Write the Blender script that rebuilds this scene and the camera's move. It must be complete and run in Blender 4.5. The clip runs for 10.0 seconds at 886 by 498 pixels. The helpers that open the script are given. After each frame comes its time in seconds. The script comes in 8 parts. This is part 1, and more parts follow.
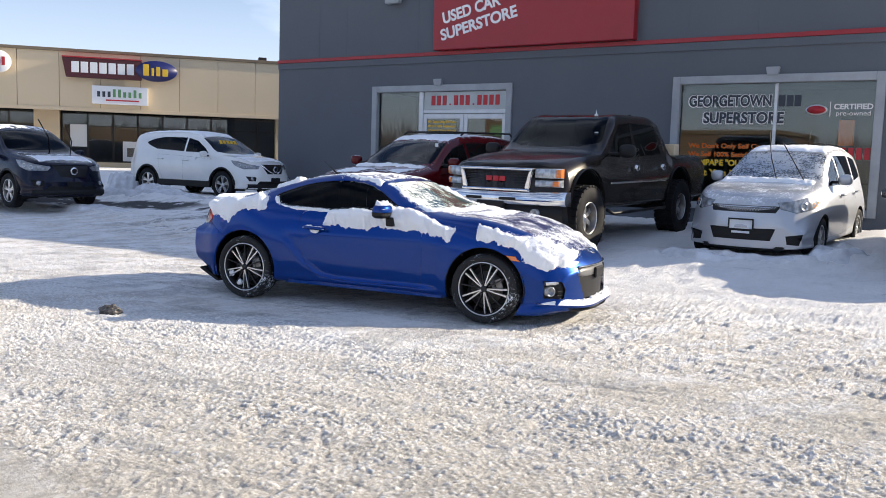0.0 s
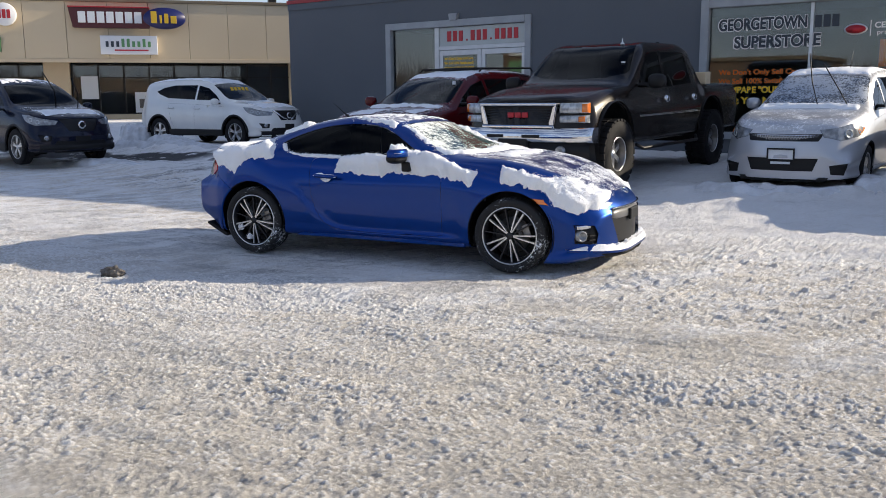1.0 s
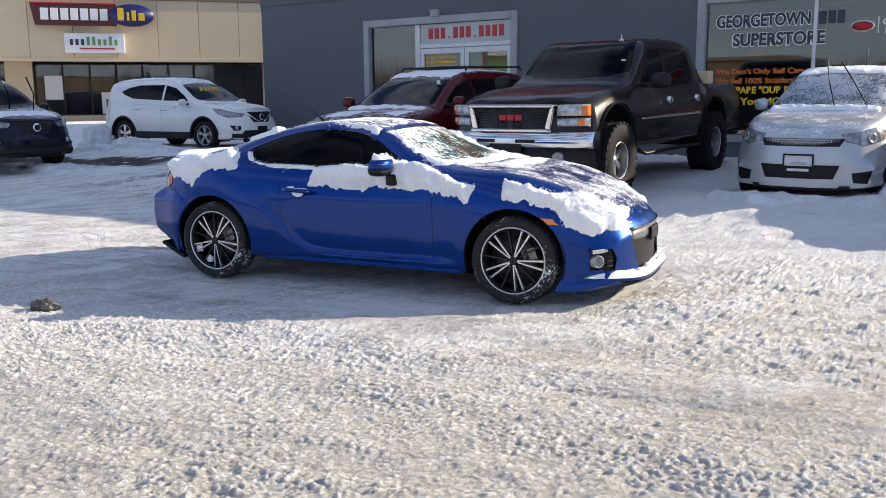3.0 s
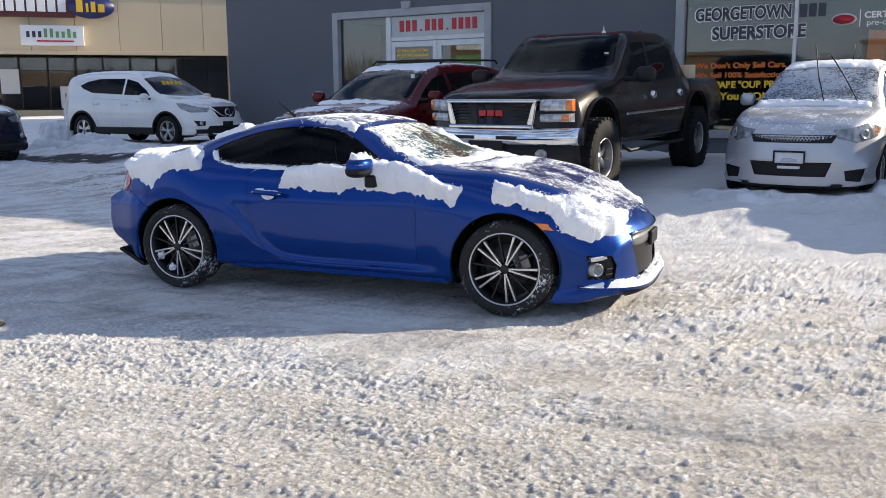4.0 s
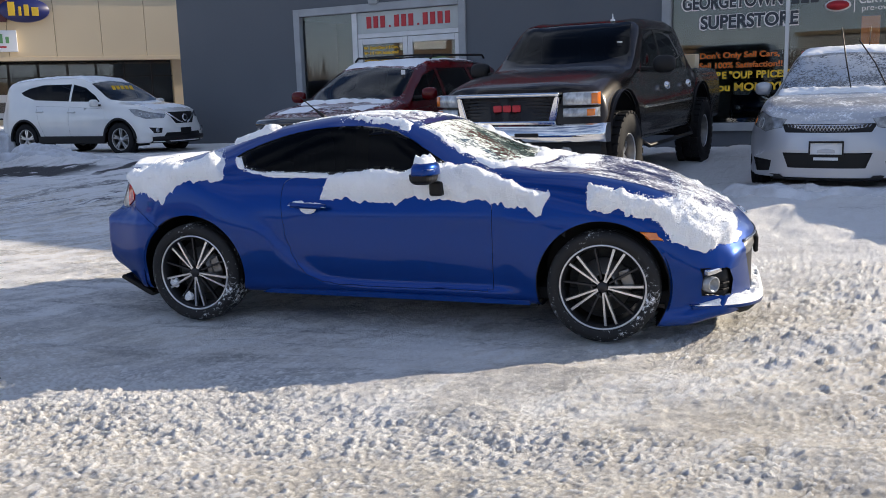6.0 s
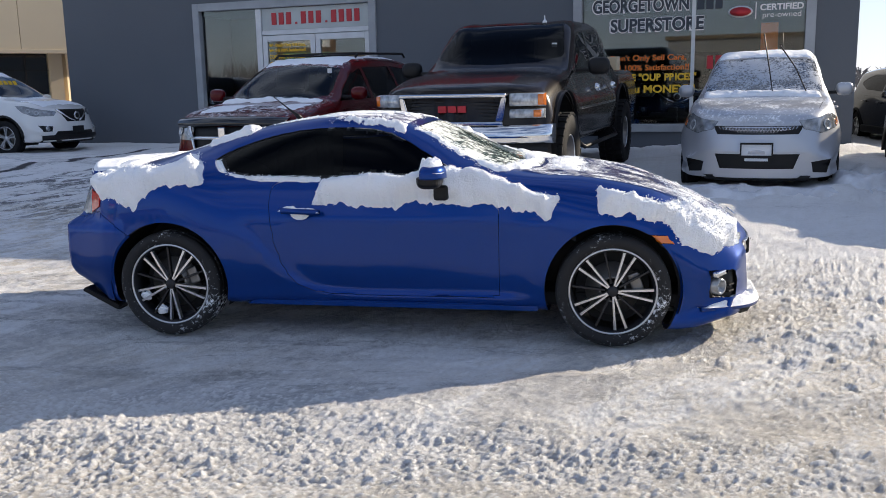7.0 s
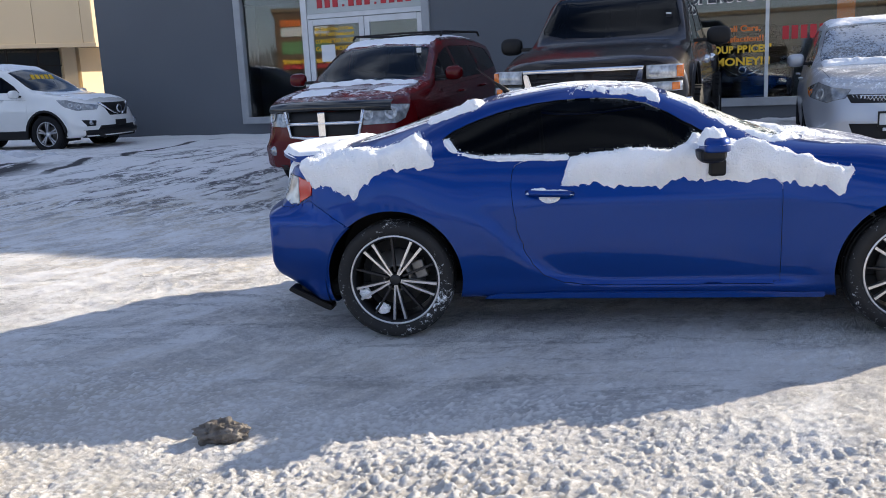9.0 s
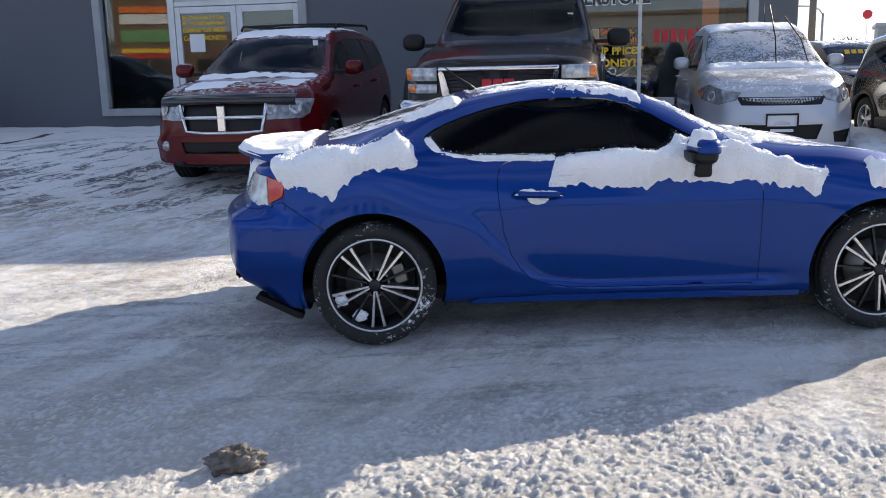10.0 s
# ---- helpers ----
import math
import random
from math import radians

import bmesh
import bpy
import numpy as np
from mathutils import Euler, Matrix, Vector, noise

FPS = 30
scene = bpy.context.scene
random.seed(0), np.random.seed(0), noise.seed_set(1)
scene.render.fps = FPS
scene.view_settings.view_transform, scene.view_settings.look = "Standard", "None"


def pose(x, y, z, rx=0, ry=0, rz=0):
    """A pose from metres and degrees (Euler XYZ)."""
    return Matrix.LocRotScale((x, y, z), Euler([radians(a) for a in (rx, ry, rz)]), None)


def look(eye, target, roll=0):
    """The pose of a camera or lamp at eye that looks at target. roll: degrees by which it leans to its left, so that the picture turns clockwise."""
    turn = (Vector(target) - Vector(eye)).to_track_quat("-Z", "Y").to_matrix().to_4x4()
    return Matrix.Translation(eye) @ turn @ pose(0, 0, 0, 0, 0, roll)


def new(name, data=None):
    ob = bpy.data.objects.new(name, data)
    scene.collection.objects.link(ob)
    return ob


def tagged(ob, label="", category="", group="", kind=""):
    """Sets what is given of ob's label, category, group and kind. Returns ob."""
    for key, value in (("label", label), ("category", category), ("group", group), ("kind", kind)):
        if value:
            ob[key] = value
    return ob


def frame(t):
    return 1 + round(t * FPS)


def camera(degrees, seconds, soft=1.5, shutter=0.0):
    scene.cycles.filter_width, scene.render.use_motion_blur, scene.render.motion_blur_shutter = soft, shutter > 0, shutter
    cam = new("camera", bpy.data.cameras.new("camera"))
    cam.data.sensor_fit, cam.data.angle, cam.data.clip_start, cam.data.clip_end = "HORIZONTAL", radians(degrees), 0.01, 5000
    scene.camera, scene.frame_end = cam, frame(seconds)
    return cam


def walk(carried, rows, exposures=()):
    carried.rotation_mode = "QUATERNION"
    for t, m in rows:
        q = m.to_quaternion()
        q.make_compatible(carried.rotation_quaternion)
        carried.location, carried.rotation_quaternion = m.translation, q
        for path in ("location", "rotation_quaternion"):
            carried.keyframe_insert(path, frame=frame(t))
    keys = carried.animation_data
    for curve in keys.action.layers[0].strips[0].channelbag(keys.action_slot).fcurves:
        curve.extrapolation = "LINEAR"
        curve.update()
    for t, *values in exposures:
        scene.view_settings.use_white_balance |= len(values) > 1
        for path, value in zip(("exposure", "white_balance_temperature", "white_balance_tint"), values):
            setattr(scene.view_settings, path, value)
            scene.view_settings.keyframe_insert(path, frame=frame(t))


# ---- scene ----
cam = camera(53.3, 10.0, 0.9)
PATH = [
    (0, (0.752, 0.259, 1.445), (-0.402, 1.88, 1.243), 1.8),
    (0.5, (0.578, 0.473, 1.416), (-0.576, 2.079, 1.115), 1.1),
    (1, (0.419, 0.731, 1.429), (-0.764, 2.308, 1.093), -0.4),
    (1.5, (0.181, 0.921, 1.403), (-0.958, 2.533, 1.079), 1.3),
    (2, (-0.066, 1.136, 1.404), (-1.154, 2.761, 0.986), 1.4),
    (2.5, (-0.196, 1.389, 1.439), (-1.308, 3.004, 1.045), -0.6),
    (3, (-0.309, 1.534, 1.441), (-1.451, 3.141, 1.105), -0.4),
    (3.2, (-0.378, 1.603, 1.441), (-1.5, 3.225, 1.105), 0.7),
    (4.3, (-0.829, 2.011, 1.436), (-1.89, 3.668, 1.077), -1.1),
    (4.5, (-0.916, 2.09, 1.423), (-1.98, 3.743, 1.06), -1.8),
    (5, (-1.187, 2.171, 1.425), (-2.328, 3.777, 1.081), -1.5),
    (5.2, (-1.329, 2.146, 1.406), (-2.418, 3.79, 1.07), -0.7),
    (6.3, (-2.081, 2.246, 1.39), (-3.022, 3.976, 1.045), -1.8),
    (6.5, (-2.214, 2.172, 1.413), (-3.131, 3.918, 1.078), -1.5),
    (7, (-2.605, 2.086, 1.415), (-3.317, 3.921, 1.059), -1.1),
    (7.5, (-2.948, 2.115, 1.378), (-3.6, 3.972, 1.024), -0.3),
    (8, (-3.362, 2.154, 1.399), (-4.049, 3.997, 1.034), -0.8),
    (8.5, (-3.729, 2.057, 1.394), (-4.37, 3.911, 1.003), -1.2),
    (9, (-4.128, 2.094, 1.358), (-4.813, 3.933, 0.973), -2.8),
    (9.5, (-4.462, 2.112, 1.375), (-5.045, 3.993, 1.029), -2.9),
    (10, (-4.866, 2.099, 1.385), (-5.209, 4.027, 0.977), -1.4),
]
walk(cam, [(t, look(eye, target, roll)) for t, eye, target, roll in PATH], [(0.0, 0.63), (0.5, 0.43), (1.0, 0.23), (2.0, 0.51), (3.0, 0.53), (4.5, 0.49), (5.2, 0.49), (6.5, 0.39), (7.5, 0.47), (8.0, 0.55), (9.0, 0.72), (9.5, 0.63), (10.0, 0.63)])

# ---- light ----
SUN_AZ, SUN_EL = 49.0, 23.6          # degrees: from +x towards +y; above the horizon
world = bpy.data.worlds.new("winter_sky")
scene.world = world
world.use_nodes = True
wn, wl = world.node_tree.nodes, world.node_tree.links
sky = wn.new("ShaderNodeTexSky")
sky.sky_type, sky.sun_disc = "NISHITA", False
sky.sun_elevation, sky.sun_rotation = radians(SUN_EL), radians(90 - SUN_AZ)
sky.air_density, sky.dust_density, sky.ozone_density = 1.1, 0.3, 2.0
wtex = wn.new("ShaderNodeTexCoord")
wmap = wn.new("ShaderNodeMapping")
wmap.inputs["Scale"].default_value = (1.0, 1.0, 3.2)
wnoise = wn.new("ShaderNodeTexNoise")
wnoise.inputs["Scale"].default_value, wnoise.inputs["Detail"].default_value = 2.6, 6.0
wramp = wn.new("ShaderNodeValToRGB")
wramp.color_ramp.elements[0].position, wramp.color_ramp.elements[1].position = 0.44, 0.72
wmix = wn.new("ShaderNodeMix")
wmix.data_type = "RGBA"
wmix.inputs["B"].default_value = (8.4, 9.5, 11.6, 1)
wl.new(wtex.outputs["Generated"], wmap.inputs["Vector"])
wl.new(wmap.outputs["Vector"], wnoise.inputs["Vector"])
wl.new(wnoise.outputs["Fac"], wramp.inputs["Fac"])
wsep = wn.new("ShaderNodeSeparateXYZ")                        # pale haze low over the horizon
whaze = wn.new("ShaderNodeMapRange")
whaze.inputs["From Min"].default_value, whaze.inputs["From Max"].default_value = 0.02, 0.26
whaze.inputs["To Min"].default_value, whaze.inputs["To Max"].default_value = 0.62, 0.0
wmax = wn.new("ShaderNodeMath")
wmax.operation = "MAXIMUM"
wl.new(wtex.outputs["Generated"], wsep.inputs["Vector"])
wl.new(wsep.outputs["Z"], whaze.inputs["Value"])
wl.new(wramp.outputs["Color"], wmax.inputs[0])
wl.new(whaze.outputs["Result"], wmax.inputs[1])
wl.new(wmax.outputs["Value"], wmix.inputs["Factor"])
wtint = wn.new("ShaderNodeMix")
wtint.data_type, wtint.blend_type = "RGBA", "MULTIPLY"
wtint.inputs["Factor"].default_value = 1.0
wtint.inputs["B"].default_value = (0.96, 0.98, 1.20, 1)      # clear cold air
wl.new(sky.outputs["Color"], wtint.inputs["A"])
wl.new(wtint.outputs["Result"], wmix.inputs["A"])
wl.new(wmix.outputs["Result"], wn["Background"].inputs["Color"])
wn["Background"].inputs["Strength"].default_value = 0.083
sun = new("sun", bpy.data.lights.new("sun", "SUN"))
sun.data.energy, sun.data.angle, sun.data.color = 5.0, radians(0.6), (1.0, 0.865, 0.675)
to_sun = Vector((math.cos(radians(SUN_AZ)) * math.cos(radians(SUN_EL)), math.sin(radians(SUN_AZ)) * math.cos(radians(SUN_EL)), math.sin(radians(SUN_EL))))
sun.matrix_world = look(to_sun * 60, (0, 0, 0))


# ---- materials ----
def material(name, color, rough=0.5, metal=0.0, vary=0.0, scale=5.0, fine=0.0, fine_scale=80.0, bump=0.0, bump_scale=60.0,
             coat=0.0, second=None, spec=0.5, stretch=(1, 1, 1)):
    """A node material: base colour, broad variation towards a second colour, fine grain and bump."""
    m = bpy.data.materials.new(name)
    m.use_nodes = True
    n, l = m.node_tree.nodes, m.node_tree.links
    b = n["Principled BSDF"]
    b.inputs["Base Color"].default_value = (*color, 1)
    b.inputs["Roughness"].default_value, b.inputs["Metallic"].default_value = rough, metal
    b.inputs["Coat Weight"].default_value, b.inputs["Coat Roughness"].default_value = coat, 0.035
    b.inputs["Specular IOR Level"].default_value = spec
    tc = n.new("ShaderNodeTexCoord")
    mp = n.new("ShaderNodeMapping")
    mp.inputs["Scale"].default_value = stretch
    l.new(tc.outputs["Object"], mp.inputs["Vector"])
    out = None
    if vary:
        t = n.new("ShaderNodeTexNoise")
        t.inputs["Scale"].default_value, t.inputs["Detail"].default_value = scale, 5
        r = n.new("ShaderNodeMapRange")
        r.inputs["From Min"].default_value, r.inputs["From Max"].default_value = 0.35, 0.7
        r.inputs["To Max"].default_value = vary
        x = n.new("ShaderNodeMix")
        x.data_type = "RGBA"
        x.inputs["A"].default_value = (*color, 1)
        x.inputs["B"].default_value = (*(second or [c * 0.55 for c in color]), 1)
        l.new(mp.outputs["Vector"], t.inputs["Vector"])
        l.new(t.outputs["Fac"], r.inputs["Value"])
        l.new(r.outputs["Result"], x.inputs["Factor"])
        out = x.outputs["Result"]
    if fine:
        t = n.new("ShaderNodeTexNoise")
        t.inputs["Scale"].default_value, t.inputs["Detail"].default_value = fine_scale, 3
        r = n.new("ShaderNodeMapRange")
        r.inputs["To Min"].default_value, r.inputs["To Max"].default_value = 1 - fine, 1 + fine
        x = n.new("ShaderNodeMix")
        x.data_type, x.blend_type = "RGBA", "MULTIPLY"
        x.inputs["Factor"].default_value = 1
        x.inputs["A"].default_value = (*color, 1)
        l.new(mp.outputs["Vector"], t.inputs["Vector"])
        l.new(t.outputs["Fac"], r.inputs["Value"])
        if out:
            l.new(out, x.inputs["A"])
        l.new(r.outputs["Result"], x.inputs["B"])
        out = x.outputs["Result"]
    if out:
        l.new(out, b.inputs["Base Color"])
    if bump:
        t = n.new("ShaderNodeTexNoise")
        t.inputs["Scale"].default_value, t.inputs["Detail"].default_value = bump_scale, 4
        k = n.new("ShaderNodeBump")
        k.inputs["Strength"].default_value, k.inputs["Distance"].default_value = bump, 0.01
        l.new(mp.outputs["Vector"], t.inputs["Vector"])
        l.new(t.outputs["Fac"], k.inputs["Height"])
        l.new(k.outputs["Normal"], b.inputs["Normal"])
    return m


def frosted(name, color, amount, scale=22.0, stretch=(1, 1, 1), rough=0.25, metal=0.35, coat=1.0, low=0.35, white=(0.83, 0.86, 0.9), spec=0.5, clear=None):
    """Paint or glass under a patchy film of snow and frost, thick only where the surface faces up."""
    m = material(name, color, rough, metal, coat=coat, spec=spec)
    n, l = m.node_tree.nodes, m.node_tree.links
    b = n["Principled BSDF"]
    tc = n.new("ShaderNodeTexCoord")
    mp = n.new("ShaderNodeMapping")
    mp.inputs["Scale"].default_value = stretch
    l.new(tc.outputs["Object"], mp.inputs["Vector"])
    t1 = n.new("ShaderNodeTexNoise")
    t1.inputs["Scale"].default_value, t1.inputs["Detail"].default_value, t1.inputs["Roughness"].default_value = scale, 8, 0.75
    t2 = n.new("ShaderNodeTexNoise")
    t2.inputs["Scale"].default_value, t2.inputs["Detail"].default_value = scale * 0.13, 3
    add = n.new("ShaderNodeMath")
    add.operation = "MULTIPLY_ADD"
    add.inputs[1].default_value = 0.55
    geo = n.new("ShaderNodeNewGeometry")
    sep = n.new("ShaderNodeSeparateXYZ")
    up = n.new("ShaderNodeMapRange")
    up.inputs["From Min"].default_value, up.inputs["From Max"].default_value = low, low + 0.35
    r = n.new("ShaderNodeMapRange")
    r.inputs["From Min"].default_value, r.inputs["From Max"].default_value = 0.86 - 0.22 * amount, 0.98 - 0.22 * amount
    mul = n.new("ShaderNodeMath")
    mul.operation = "MULTIPLY"
    snow = n.new("ShaderNodeBsdfPrincipled")
    snow.inputs["Base Color"].default_value = (*white, 1)
    snow.inputs["Roughness"].default_value = 0.75
    kb = n.new("ShaderNodeBump")
    kb.inputs["Strength"].default_value, kb.inputs["Distance"].default_value = 0.6, 0.01
    mix = n.new("ShaderNodeMixShader")
    l.new(mp.outputs["Vector"], t1.inputs["Vector"])
    l.new(mp.outputs["Vector"], t2.inputs["Vector"])
    l.new(t2.outputs["Fac"], add.inputs[0])
    l.new(t1.outputs["Fac"], add.inputs[2])
    l.new(geo.outputs["Normal"], sep.inputs["Vector"])
    l.new(sep.outputs["Z"], up.inputs["Value"])
    l.new(add.outputs["Value"], r.inputs["Value"])
    l.new(r.outputs["Result"], mul.inputs[0])
    l.new(up.outputs["Result"], mul.inputs[1])
    l.new(t1.outputs["Fac"], kb.inputs["Height"])
    l.new(kb.outputs["Normal"], snow.inputs["Normal"])
    if clear:                                              # the film thins out in the middle of a pane
        cx, cy, rx, ry = clear
        at = n.new("ShaderNodeMapping")
        at.inputs["Location"].default_value = (-cx / rx, -cy / ry, 0)
        at.inputs["Scale"].default_value = (1 / rx, 1 / ry, 0)
        far = n.new("ShaderNodeVectorMath")
        far.operation = "LENGTH"
        thin = n.new("ShaderNodeMapRange")
        thin.inputs["From Min"].default_value, thin.inputs["From Max"].default_value = 0.35, 1.15
        thin.inputs["To Min"].default_value, thin.inputs["To Max"].default_value = -0.055, 0.05
        more = n.new("ShaderNodeMath")
        l.new(tc.outputs["Object"], at.inputs["Vector"])
        l.new(at.outputs["Vector"], far.inputs[0])
        l.new(far.outputs["Value"], thin.inputs["Value"])
        l.new(add.outputs["Value"], more.inputs[0])
        l.new(thin.outputs["Result"], more.inputs[1])
        l.new(more.outputs["Value"], r.inputs["Value"])
    l.new(mul.outputs["Value"], mix.inputs["Fac"])
    l.new(b.outputs["BSDF"], mix.inputs[1])
    l.new(snow.outputs["BSDF"], mix.inputs[2])
    l.new(mix.outputs["Shader"], n["Material Output"].inputs["Surface"])
    return m


def glass(name, tint, rough=0.0, ior=1.45):
    m = bpy.data.materials.new(name)
    m.use_nodes = True
    b = m.node_tree.nodes["Principled BSDF"]
    b.inputs["Base Color"].default_value = (*tint, 1)
    b.inputs["Roughness"].default_value, b.inputs["Transmission Weight"].default_value = rough, 1.0
    b.inputs["IOR"].default_value = ior
    return m


